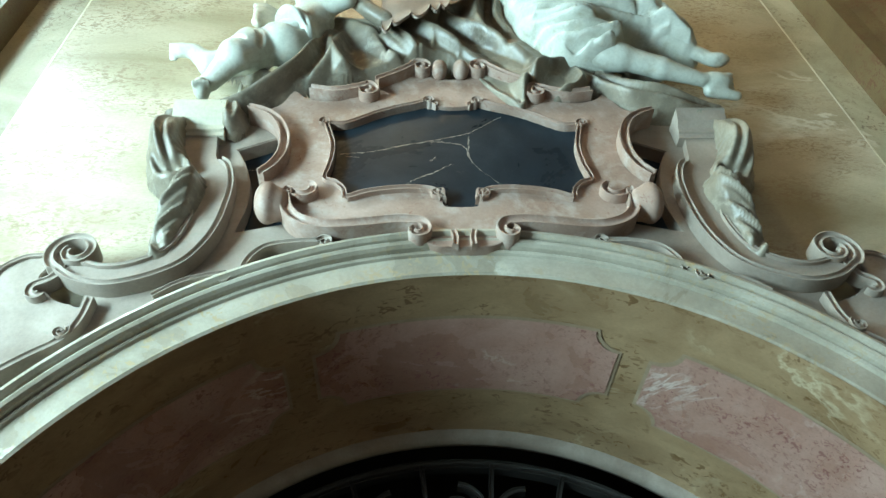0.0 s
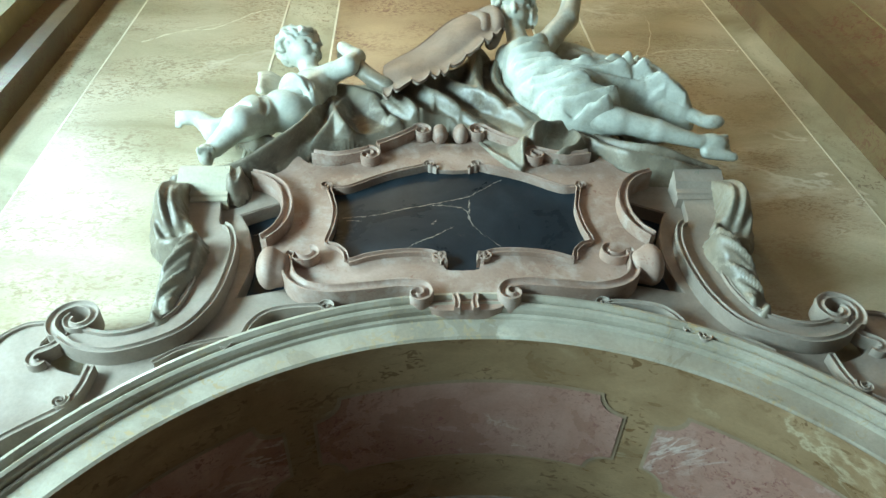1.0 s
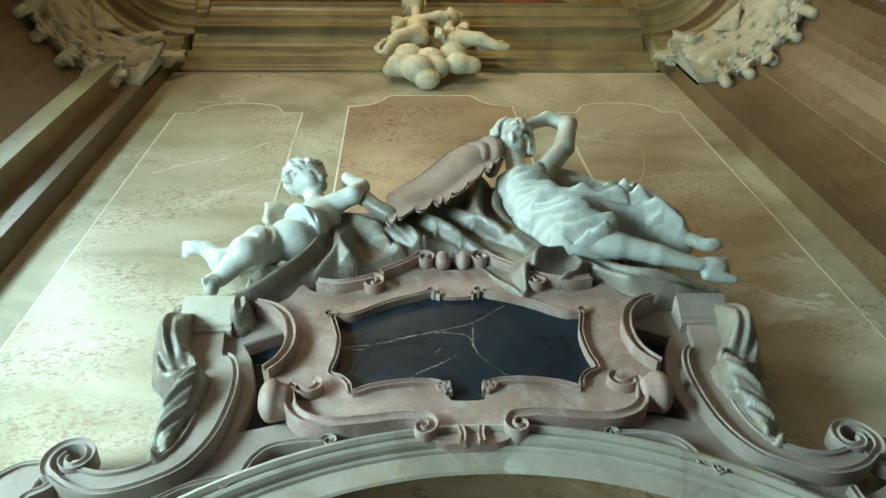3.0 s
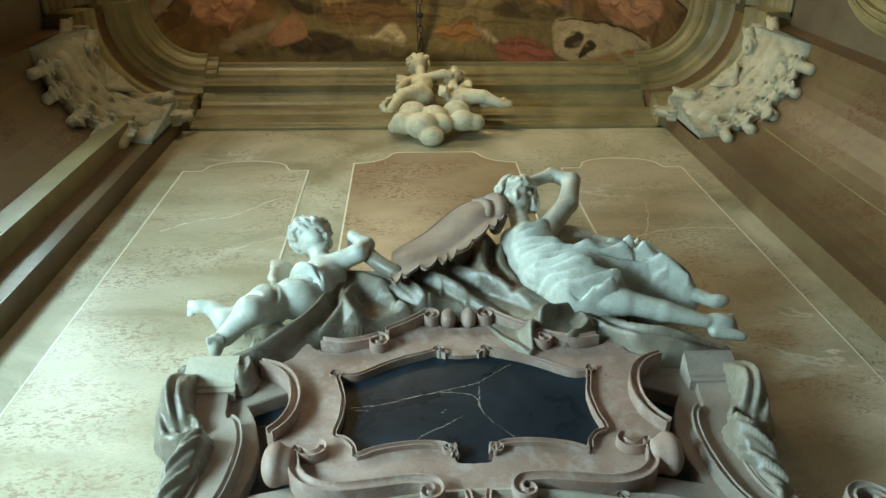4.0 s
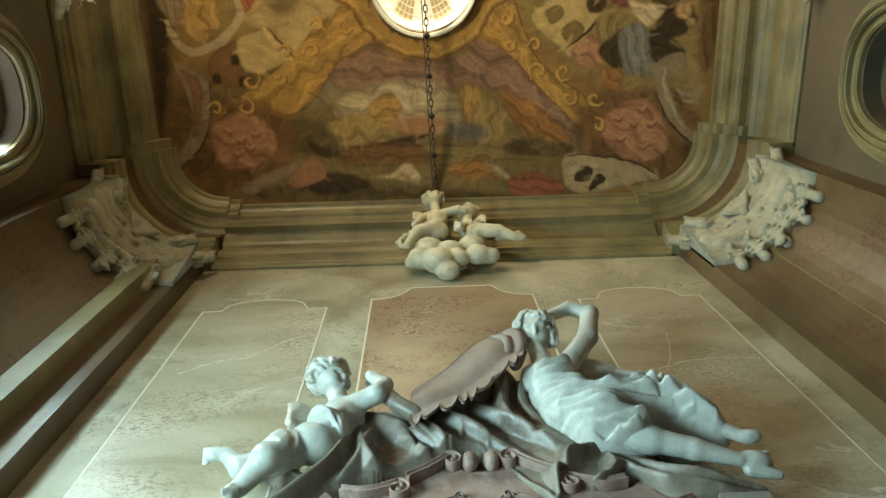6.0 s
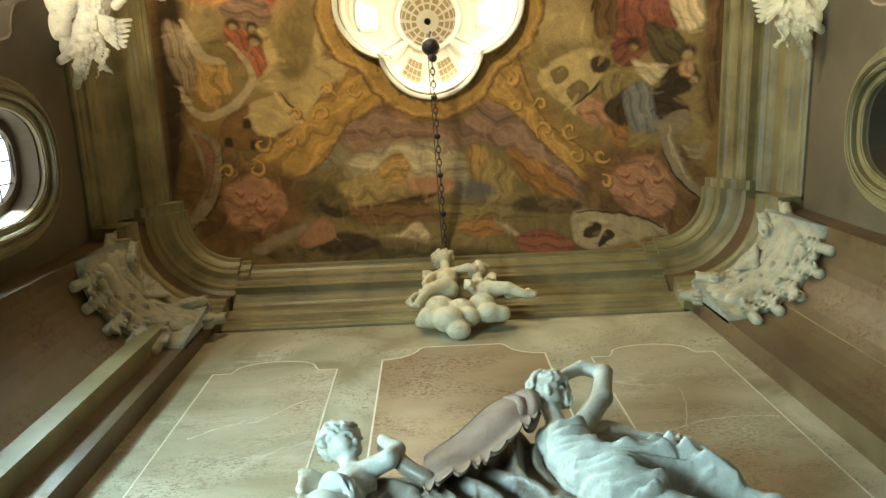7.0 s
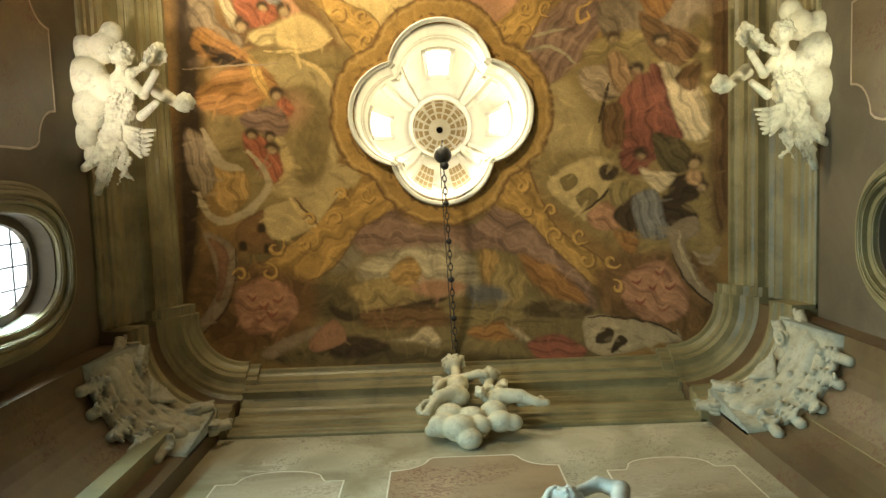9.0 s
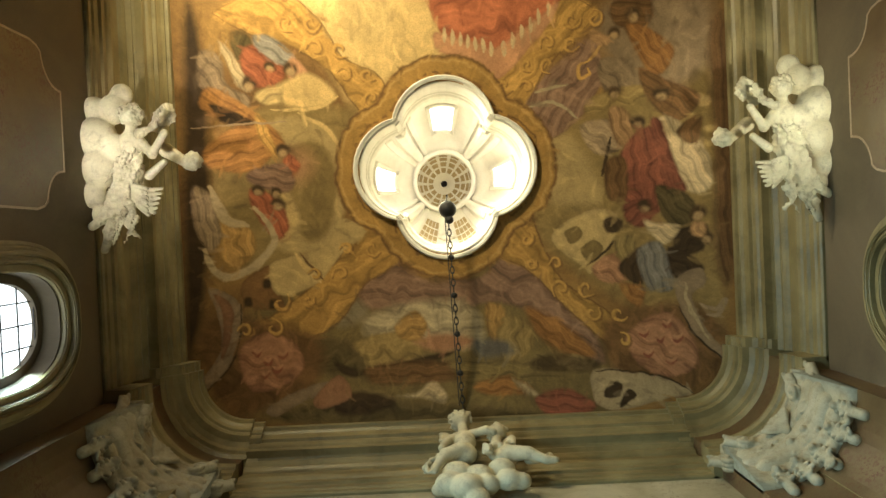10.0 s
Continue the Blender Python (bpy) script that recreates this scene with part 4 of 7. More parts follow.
# figures in cloth, west
shape([(-3.38, -2.88), (-3.15, -2.83), (-3.08, -2.46), (-2.81, -2.31), (-2.91, -2.08), (-3.16, -2.37), (-3.42, -2.43)], GREY, folds=3, k=0.7)
shape([(-3.15, -3.04), (-2.93, -2.79), (-2.78, -2.4), (-2.95, -2.45), (-3.07, -2.75)], WHITE, folds=2, k=0.8)
shape([(-3.01, -3.14), (-2.76, -3.13), (-2.72, -2.85), (-2.93, -2.77)], DGREEN, folds=1)
shape([(-2.87, -2.91), (-2.67, -3.0), (-2.35, -2.72), (-2.44, -2.49), (-2.74, -2.46), (-2.88, -2.67)], RED, folds=3, k=0.7)
shape([(-2.72, -3.12), (-2.48, -3.13), (-2.18, -2.85), (-2.35, -2.73), (-2.64, -2.93)], BLUE, folds=2, k=1.5)
shape([(-2.24, -2.87), (-2.03, -2.65), (-2.16, -2.48), (-2.32, -2.6)], ROSE, k=1.2)
shape([(-2.34, -2.53), (-2.01, -2.65), (-1.67, -2.35), (-1.95, -2.18), (-2.4, -2.21), (-2.47, -2.44)], PALE, edge=0.03)
shape([(-2.71, -2.4), (-2.38, -2.49), (-2.46, -2.22), (-2.69, -2.24)], BEIGE, folds=2)
head(-2.27, -2.66, 0.1)
head(-2.81, -2.46, 0.1)
head(-2.53, -2.7, 0.08)
touch([(-2.55, -2.13), (-1.95, -2.17), (-1.66, -2.34)], 0.05, PALE)
touch([(-2.2, -2.09), (-1.88, -1.93), (-1.64, -1.61)], 0.06, PALE)
shape([(-3.4, -2.28), (-3.24, -2.41), (-2.77, -2.11), (-2.41, -1.71), (-2.5, -1.54), (-2.92, -1.85), (-3.34, -2.09)], ORANGE, folds=3)
shape([(-3.31, -2.2), (-2.98, -2.09), (-2.76, -1.93), (-3.12, -1.93)], UMBER, folds=1)
shape([(-3.36, -1.61), (-2.99, -1.91), (-2.64, -1.79), (-2.57, -1.54), (-2.81, -1.29), (-3.22, -1.29), (-3.39, -1.41)], ORANGE, folds=4)
shape([(-2.73, -2.1), (-2.57, -1.79), (-2.51, -1.52), (-2.65, -1.62), (-2.76, -1.9)], GOLD, folds=2, k=1.2)
touch([(-3.53, -1.87), (-2.92, -1.93), (-2.38, -1.97)], 0.03, GREY)
shape([(-2.36, -1.62), (-2.1, -1.55), (-2.04, -1.31), (-2.24, -1.12), (-2.42, -1.2), (-2.46, -1.44)], ROSE, edge=0.12, op=0.6)
shape([(-2.38, -1.54), (-2.21, -1.39), (-2.29, -1.27), (-2.45, -1.33)], RED, folds=1)
head(-2.44, -1.55, 0.1)
shape([(-2.84, -1.31), (-2.44, -1.4), (-2.29, -1.14), (-2.46, -0.99), (-2.88, -1.15)], VIOLET, folds=3)
shape([(-2.83, -1.07), (-2.54, -0.91), (-2.39, -0.51), (-2.56, -0.34), (-2.77, -0.6), (-2.89, -0.92)], RED, folds=3, k=0.8)
head(-2.78, -1.02, 0.08, 0.8)
head(-2.54, -0.8, 0.1)
head(-2.56, -0.98, 0.08, 0.8)
shape([(-3.28, -0.6), (-2.91, -0.53), (-2.83, -0.22), (-3.06, 0.02), (-3.27, -0.16)], OCHRE, folds=2, k=1.3)
shape([(-3.54, -1.08), (-3.33, -0.94), (-3.24, -0.41), (-3.38, -0.23), (-3.54, -0.55)], GREY, folds=3, k=0.8)
touch([(-3.34, -1.08), (-3.18, -0.65), (-2.91, -0.55)], 0.13, times(WHITE, 0.8))
touch([(-2.83, -0.79), (-2.6, -0.38), (-2.77, -0.06), (-3.12, 0.14), (-3.33, 0.05), (-3.44, -0.25)], 0.12, times(WHITE, 0.8))
# painted building parts
shape([(-3.01, 0.24), (-2.64, 0.01), (-2.52, 0.41), (-2.49, 0.61), (-2.93, 0.55)], BROWN, k=1.4, edge=0.01)
shape([(-2.65, 0.01), (-2.27, -0.12), (-2.03, -0.19), (-1.72, -0.6), (-1.35, -0.4), (-1.72, -0.08), (-2.03, 0.3), (-2.57, 0.42)], BEIGE, k=0.95, edge=0.01)
touch([(-2.31, -0.13), (-2.16, 0.1), (-2.0, 0.3)], 0.07, times(PALE, 0.9))
touch([(-2.25, -0.14), (-1.96, 0.27)], 0.03, BROWN)
shape([(-2.97, 0.44), (-2.89, 0.44), (-2.89, 0.55), (-2.98, 0.54)], UMBER)
shape([(-2.74, 0.21), (-2.66, 0.21), (-2.66, 0.32), (-2.75, 0.32)], UMBER)
shape([(-2.66, 0.48), (-2.57, 0.49), (-2.58, 0.6), (-2.66, 0.59)], UMBER)
shape([(1.3, -0.15), (1.5, -0.4), (1.82, -0.55), (2.1, -0.55), (2.22, -0.32), (1.85, 0.31), (1.69, 0.23)], BEIGE, edge=0.01)
shape([(1.48, -0.26), (1.65, -0.35), (1.73, -0.21), (1.56, -0.09)], OLIVE, k=0.8, edge=0.01)
shape([(1.69, -0.01), (1.87, -0.14), (1.99, -0.01), (1.81, 0.19)], OLIVE, k=0.8, edge=0.01)
shape([(1.83, 0.23), (2.11, 0.07), (2.29, 0.39), (2.12, 0.48), (1.9, 0.43)], ROSE, folds=2, k=0.8)
touch([(1.75, 0.23), (2.01, 0.03), (2.2, -0.18)], 0.04, UMBER)
# figures in cloth, east
shape([(1.0, -2.07), (1.26, -2.46), (1.58, -2.75), (1.9, -2.96), (2.05, -2.69), (2.07, -2.37), (1.81, -1.92), (1.4, -1.62), (1.16, -1.67)], VIOLET, folds=4, k=1.1)
touch([(1.14, -2.27), (1.38, -2.33), (1.61, -2.35)], 0.05, SKY)
touch([(1.02, -2.07), (1.41, -2.12), (1.73, -1.88)], 0.05, SKY)
touch([(2.05, -2.85), (1.96, -2.71), (1.88, -2.63)], 0.05, times(GOLD, 1.3))
touch([(1.9, -2.64), (1.76, -2.6), (1.77, -2.44), (1.9, -2.45), (1.88, -2.54)], 0.05, times(GOLD, 1.3))
shape([(1.94, -3.06), (2.17, -2.89), (2.08, -2.81), (1.91, -2.93)], FLESH, folds=1)
shape([(2.22, -3.39), (2.68, -3.38), (2.66, -3.03), (2.25, -3.07)], BROWN, folds=3)
shape([(2.38, -3.08), (2.75, -2.92), (2.98, -2.63), (2.76, -2.34), (2.54, -2.62)], ORANGE, folds=3, k=0.8)
shape([(2.02, -2.63), (2.4, -2.59), (2.48, -2.24), (2.1, -2.21)], GREY, folds=2, k=0.7)
shape([(1.86, -1.92), (1.95, -2.16), (2.55, -2.25), (2.54, -2.01)], OLIVE, folds=1, k=1.2)
shape([(2.77, -3.37), (3.18, -3.31), (3.17, -3.01), (2.8, -3.14)], GREY, k=0.9, edge=0.01)
shape([(2.54, -2.48), (2.88, -2.28), (3.27, -2.0), (3.0, -1.7), (2.67, -2.01)], BROWN, folds=4)
shape([(1.77, -1.77), (2.17, -1.8), (2.31, -1.41), (1.93, -1.36)], GREY, folds=2)
shape([(2.14, -1.97), (2.39, -1.9), (2.47, -1.47), (2.24, -1.47)], FLESH, folds=2, k=0.8)
head(2.23, -2.15, 0.09)
head(2.81, -2.06, 0.11, 0.7)
head(2.52, -1.71, 0.09, 0.7)
head(2.22, -2.95, 0.09)
head(2.47, -3.16, 0.1)
shape([(2.28, -1.33), (2.66, -1.68), (2.86, -1.12), (3.0, -0.8), (2.61, -0.42), (2.26, -0.78)], DRED, folds=4, k=1.3)
shape([(2.75, -1.75), (3.0, -1.72), (3.33, -1.23), (3.34, -0.76), (3.04, -0.78), (2.86, -1.35)], WHITE, folds=3, k=0.9)
shape([(2.98, -1.57), (3.27, -1.79), (3.2, -1.36)], BROWN, folds=2)
shape([(2.66, -1.68), (2.81, -1.72), (2.95, -1.13), (3.07, -0.8), (2.94, -0.82)], DRED, folds=1)
touch([(2.16, -1.56), (2.09, -1.28), (2.02, -1.03)], 0.05, UMBER)
shape([(2.07, -1.2), (2.33, -1.26), (2.34, -0.71), (2.09, -0.72)], BROWN, folds=2)
shape([(2.33, -0.65), (2.71, -0.62), (2.55, -0.29), (2.31, -0.38)], DRED, folds=3)
shape([(2.92, -0.21), (3.29, -0.28), (3.22, 0.05), (2.91, 0.12)], UMBER, folds=2)
shape([(2.53, -0.4), (2.68, -0.34), (2.97, -0.28), (2.79, -0.03), (2.6, -0.21)], WHITE, folds=2, k=0.9)
shape([(2.7, -0.84), (3.1, -0.69), (3.15, -0.35), (2.82, -0.33)], DGREEN, folds=3)
head(3.19, -0.41, 0.11)
head(3.27, -0.08, 0.09)
head(2.55, -0.54, 0.09, 0.7)
shape([(3.13, -0.33), (3.27, -0.27), (3.24, -0.12), (3.11, -0.16)], FLESH, folds=1)
shape([(2.15, -0.16), (2.39, -0.17), (2.38, 0.1), (2.18, 0.11)], GREEN, folds=2)
shape([(2.03, -0.42), (2.17, -0.46), (2.27, -0.36), (2.2, -0.23), (2.05, -0.25)], UMBER, folds=1, k=1.4)
shape([(2.18, 0.23), (2.48, -0.01), (2.47, 0.49), (2.24, 0.4)], UMBER, folds=2, k=1.3)
shape([(2.43, 0.02), (2.71, -0.08), (2.84, 0.25), (2.84, 0.57), (2.55, 0.58), (2.45, 0.33)], BLUE, folds=3, k=1.1)
shape([(2.81, 0.0), (3.14, 0.17), (3.21, 0.35), (2.88, 0.44)], UMBER, folds=2)
shape([(2.18, 0.47), (2.48, 0.55), (2.4, 0.81), (2.21, 0.65)], ORANGE, folds=2, k=0.8)
# corner frames and shells
shape([(-3.55, 0.93), (-3.08, 0.67), (-2.05, 1.05), (-2.05, 1.63), (-2.64, 1.88), (-3.08, 2.0), (-3.44, 1.61)], BROWN, folds=1, edge=0.08)
shape([(2.01, 0.92), (3.16, 0.79), (3.45, 1.54), (2.77, 1.97), (1.93, 1.59)], BROWN, folds=1, k=1.1, edge=0.08)
shape([(-3.42, 0.25), (-3.03, 0.52), (-3.07, 0.99), (-3.21, 1.35), (-3.5, 1.62), (-3.59, 1.54), (-3.29, 1.12), (-3.31, 0.67)], GREY, k=0.75, edge=0.01)
shape([(-3.36, 0.35), (-3.13, 0.55), (-3.16, 0.96), (-3.29, 1.25), (-3.25, 0.88), (-3.27, 0.58)], ROSE, k=0.55, edge=0.01)
shape([(-3.02, 1.07), (-2.72, 0.91), (-2.34, 1.09), (-2.22, 1.42), (-2.49, 1.63), (-2.86, 1.67), (-3.05, 1.36)], PINK, folds=2)
shape([(-2.68, 1.9), (-2.27, 1.69), (-1.81, 1.6), (-1.71, 1.72), (-2.15, 1.82), (-2.56, 2.01)], GREY, k=0.7, edge=0.01)
shape([(-2.07, 1.81), (-1.75, 1.54), (-1.56, 1.81), (-1.96, 1.94)], ROSE, k=0.65, edge=0.01)
shape([(2.88, 0.45), (3.18, 0.29), (3.23, 0.49), (3.07, 0.65), (3.13, 0.94), (3.34, 1.32), (3.54, 1.43), (3.45, 1.56), (3.06, 1.18), (2.91, 0.8)], GREY, k=0.8, edge=0.01)
touch([(3.0, 0.49), (3.02, 0.79), (3.21, 1.24)], 0.05, times(WHITE, 0.7))
touch([(3.17, 0.79), (3.34, 0.84), (3.44, 0.72), (3.36, 0.91), (3.22, 0.91)], 0.07, times(GREY, 0.8))
shape([(2.27, 1.09), (2.52, 0.93), (2.8, 0.92), (3.07, 1.31), (3.01, 1.62), (2.65, 1.73), (2.31, 1.54), (2.18, 1.24)], PINK, folds=3, k=1.1)
shape([(1.69, 1.61), (2.15, 1.63), (2.65, 1.75), (2.98, 1.94), (2.62, 2.0), (2.0, 2.12), (1.7, 2.04), (1.65, 1.86)], WHITE, k=0.62, edge=0.01)
shape([(1.91, 1.76), (2.06, 1.8), (2.0, 1.95), (1.8, 1.95)], UMBER, edge=0.01)
shape([(2.13, 1.87), (2.23, 1.95), (2.01, 2.09), (2.0, 2.02)], UMBER, edge=0.01)
touch([(1.72, 1.62), (2.15, 1.63), (2.66, 1.75), (2.99, 1.95)], 0.025, UMBER)
touch([(-3.02, 0.52), (-3.05, 1.0), (-3.2, 1.36), (-3.48, 1.63)], 0.025, UMBER)
touch([(2.9, 0.8), (3.06, 1.19), (3.45, 1.57)], 0.025, UMBER)
touch([(-2.9, 1.17), (-2.83, 1.22), (-2.77, 1.16)], 0.04, times(DRED, 1.3))
touch([(-2.89, 1.13), (-2.83, 1.16), (-2.77, 1.12)], 0.04, ROSE)
touch([(-2.75, 1.3), (-2.68, 1.34), (-2.63, 1.28)], 0.04, times(DRED, 1.3))
touch([(-2.74, 1.25), (-2.68, 1.29), (-2.63, 1.24)], 0.04, ROSE)
touch([(-2.64, 1.41), (-2.57, 1.45), (-2.51, 1.4)], 0.04, times(DRED, 1.3))
touch([(-2.63, 1.37), (-2.57, 1.4), (-2.51, 1.36)], 0.04, ROSE)
touch([(-2.57, 1.24), (-2.5, 1.28), (-2.44, 1.22)], 0.04, times(DRED, 1.3))
touch([(-2.56, 1.19), (-2.5, 1.23), (-2.44, 1.18)], 0.04, ROSE)
touch([(-2.78, 1.48), (-2.72, 1.52), (-2.66, 1.46)], 0.04, times(DRED, 1.3))
touch([(-2.78, 1.43), (-2.72, 1.47), (-2.66, 1.42)], 0.04, ROSE)
touch([(2.36, 1.15), (2.42, 1.19), (2.48, 1.13)], 0.04, times(DRED, 1.3))
touch([(2.37, 1.11), (2.43, 1.14), (2.49, 1.09)], 0.04, ROSE)
touch([(2.57, 1.23), (2.63, 1.27), (2.69, 1.21)], 0.04, times(DRED, 1.3))
touch([(2.58, 1.19), (2.63, 1.22), (2.7, 1.17)], 0.04, ROSE)
touch([(2.4, 1.41), (2.46, 1.45), (2.53, 1.4)], 0.04, times(DRED, 1.3))
touch([(2.42, 1.37), (2.47, 1.4), (2.53, 1.35)], 0.04, ROSE)
touch([(2.68, 1.53), (2.74, 1.57), (2.81, 1.51)], 0.04, times(DRED, 1.3))
touch([(2.69, 1.49), (2.75, 1.52), (2.81, 1.47)], 0.04, ROSE)
touch([(2.78, 1.24), (2.84, 1.27), (2.91, 1.22)], 0.04, times(DRED, 1.3))
touch([(2.79, 1.19), (2.85, 1.22), (2.91, 1.17)], 0.04, ROSE)
touch([(2.66, 1.05), (2.72, 1.09), (2.78, 1.03)], 0.04, times(DRED, 1.3))
touch([(2.67, 1.0), (2.72, 1.03), (2.78, 0.98)], 0.04, ROSE)
# scrollwork on the gilded bands
g = random.Random(77)
for (x0, y0), (x1, y1) in (((-0.84, -2.12), (-2.48, -3.66)), ((0.55, -2.10), (1.97, -3.34)), ((-1.00, -0.51), (-3.02, 1.04)), ((0.58, -0.39), (2.33, 1.25))):
    nx, ny = -(y1 - y0), x1 - x0
    m = math.hypot(nx, ny)
    for k in range(9):
        t = (k + 0.5) / 9
        cx, cy = x0 + (x1 - x0) * t + nx / m * 0.11 * (-1) ** k, y0 + (y1 - y0) * t + ny / m * 0.11 * (-1) ** k
        a0, r0 = g.uniform(0, 6.28), g.uniform(0.09, 0.14)
        lp = [(cx + r0 * (1 - 0.13 * i) * math.cos(a0 + i * 0.95), cy + r0 * (1 - 0.13 * i) * math.sin(a0 + i * 0.95)) for i in range(7)]
        touch([(px + 0.018, py + 0.018) for px, py in lp], 0.060, BROWN, 0.4, 0.7)
        touch(lp, 0.042, times(GOLD, 1.15), 0.4)
d4 = np.minimum.reduce([np.hypot(WX - LX - 0.55 * a, WY - LY - 0.55 * b) for a, b in ((1, 0), (-1, 0), (0, 1), (0, -1))]) - 0.72
lay(np.clip((0.33 - d4) / 0.03, 0, 1), tuple(0.8 * c for c in GOLD))
lay(np.clip(1 - np.abs(d4 - 0.31) / 0.035, 0, 1), BROWN)
lay(np.clip(1 - np.abs(d4 - 0.25) / 0.03, 0, 1), (0.52, 0.34, 0.10))
lay(np.clip(1 - np.abs(d4 - 0.08) / 0.03, 0, 1) * (L2(WX * 14, WY * 14) > 0.4), BROWN)
# small strokes that break up the painted cloth, each in the tone of its place
g = random.Random(31)
for _ in range(2200):
    x, y = g.uniform(FX0 + 0.1, FX1 - 0.1), g.uniform(FY0 + 0.1, FY1 - 0.05)
    at = paint[int((y - gy[0]) / (gy[1] - gy[0])), int((x - gx[0]) / (gx[1] - gx[0]))]
    a = 6.28 * float(L1(np.array(x * 1.6 + 9), np.array(y * 1.6))) + g.uniform(-0.5, 0.5)
    ln, b = g.uniform(0.04, 0.16), g.uniform(-0.05, 0.05)
    dx, dy = math.cos(a) * ln, math.sin(a) * ln
    touch([(x - dx, y - dy), (x - b * math.sin(a), y + b * math.cos(a)), (x + dx, y + dy)], g.uniform(0.025, 0.07), tuple(at * g.choice((0.62, 0.75, 1.25, 1.45))), 0.5, g.uniform(0.18, 0.5))
# fine brush marks, old cracks and soot patches of the plaster
lum = paint @ np.array((0.3, 0.6, 0.1))
paint = 0.66 * paint + 0.34 * lum[..., None] * np.array((1.18, 0.98, 0.58))
paint *= np.array((1.0, 0.82, 0.64))
mark = 0.86 + 0.14 * L3(WX * 22, WY * 22) + 0.14 * L1(WX * 8 + 4, WY * 15)
paint *= mark[..., None]


def fresco_mat():
    m, n, l = nodes_of("fresco")
    b = n["Principled BSDF"]
    at = n.new("ShaderNodeVertexColor")
    at.layer_name = "pigment"
    tc = n.new("ShaderNodeTexCoord")
    f = noise_node(n, l, tc.outputs["Object"], 45, 6, 0.7)
    r = ramp_node(n, [(0.3, (0.78, 0.78, 0.78)), (0.7, (1.15, 1.15, 1.15))])
    l.new(f.outputs[0], r.inputs[0])
    l.new(mix_node(n, l, 1.0, at.outputs[0], r.outputs[0], "MULTIPLY"), b.inputs["Base Color"])
    b.inputs["Roughness"].default_value = 0.75
    b.inputs["Specular IOR Level"].default_value = 0.2
    return m


M_FRESCO = fresco_mat()
verts = [(x, y, vault(x, y)) for y in gy for x in gx]
faces = [(j * NG + i, (j + 1) * NG + i, (j + 1) * NG + i + 1, j * NG + i + 1) for j in range(NG - 1) for i in range(NG - 1)
         if lobes((gx[i] + gx[i + 1]) / 2, (gy[j] + gy[j + 1]) / 2) > -0.03]
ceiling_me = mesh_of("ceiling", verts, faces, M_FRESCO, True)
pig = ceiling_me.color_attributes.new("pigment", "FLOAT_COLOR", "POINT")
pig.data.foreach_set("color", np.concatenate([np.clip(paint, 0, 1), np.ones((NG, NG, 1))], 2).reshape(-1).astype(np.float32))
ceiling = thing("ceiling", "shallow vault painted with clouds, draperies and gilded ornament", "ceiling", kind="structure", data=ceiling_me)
bm = bmesh.new()
bmesh.ops.create_cube(bm, size=1, matrix=Matrix.Translation((0, -1.3, 16.2)) @ Matrix.Diagonal((10.5, 9.5, 0.2, 1)))
thing("roof", "plain roof slab above the vault", "roof", kind="structure", data=bm_mesh("roof", bm, M_DARK))


def quatrefoil(scale, n=18):
    """Closed loop of four lobes round the lantern's centre."""
    out = []
    for q in range(4):
        for a in np.linspace(-82, 82, n):
            t = radians(q * 90 + a)
            out.append((LX + scale * (0.55 * math.cos(radians(q * 90)) + 0.72 * math.cos(t)), LY + scale * (0.55 * math.sin(radians(q * 90)) + 0.72 * math.sin(t))))
    return out


lantern = thing("lantern", "white stucco four-lobed lantern lit from inside", "lantern", kind="structure", at=(LX, LY, 12.1))


def loft(name, levels, material, smooth=False):
    loops = [[(x, y, z) for x, y in quatrefoil(sc)] for sc, z in levels]
    m = len(loops[0])
    vs = [p for lp in loops for p in lp]
    return mesh_of(name, vs, [(i * m + j, i * m + (j + 1) % m, (i + 1) * m + (j + 1) % m, (i + 1) * m + j) for i in range(len(loops) - 1) for j in range(m)], material, smooth)


part("rim", loft("rim", [(1.04, 12.25), (1.045, 12.03), (1.03, 12.0), (1.0, 12.02), (0.985, 12.06), (0.96, 12.07), (0.95, 12.12)], M_LANTERN), lantern)
part("drum", loft("drum", [(0.95, 12.12), (0.95, 12.62), (0.935, 12.64), (0.935, 12.70), (0.91, 12.73), (0.89, 12.80), (0.89, 12.85), (0.93, 12.87)], M_LANTERN), lantern)
EYE = 0.50                     # radius of the round opening at the top


def shell(a, v, lift=0.0):
    """A point inside the lantern's lobed vault: a in degrees, v from the drum (0) to the eye (1); lift brings it into the room."""
    d = radians((a + 45) % 90 - 45)
    q = 0.93 * (0.55 * math.cos(d) + math.sqrt(0.72 ** 2 - (0.55 * math.sin(d)) ** 2))
    r, z = EYE + (q - EYE) * math.cos(v * math.pi / 2) - lift, 12.86 + 1.74 * math.sin(v * math.pi / 2) - 0.4 * lift
    return LX + r * math.cos(radians(a)), LY + r * math.sin(radians(a)), z


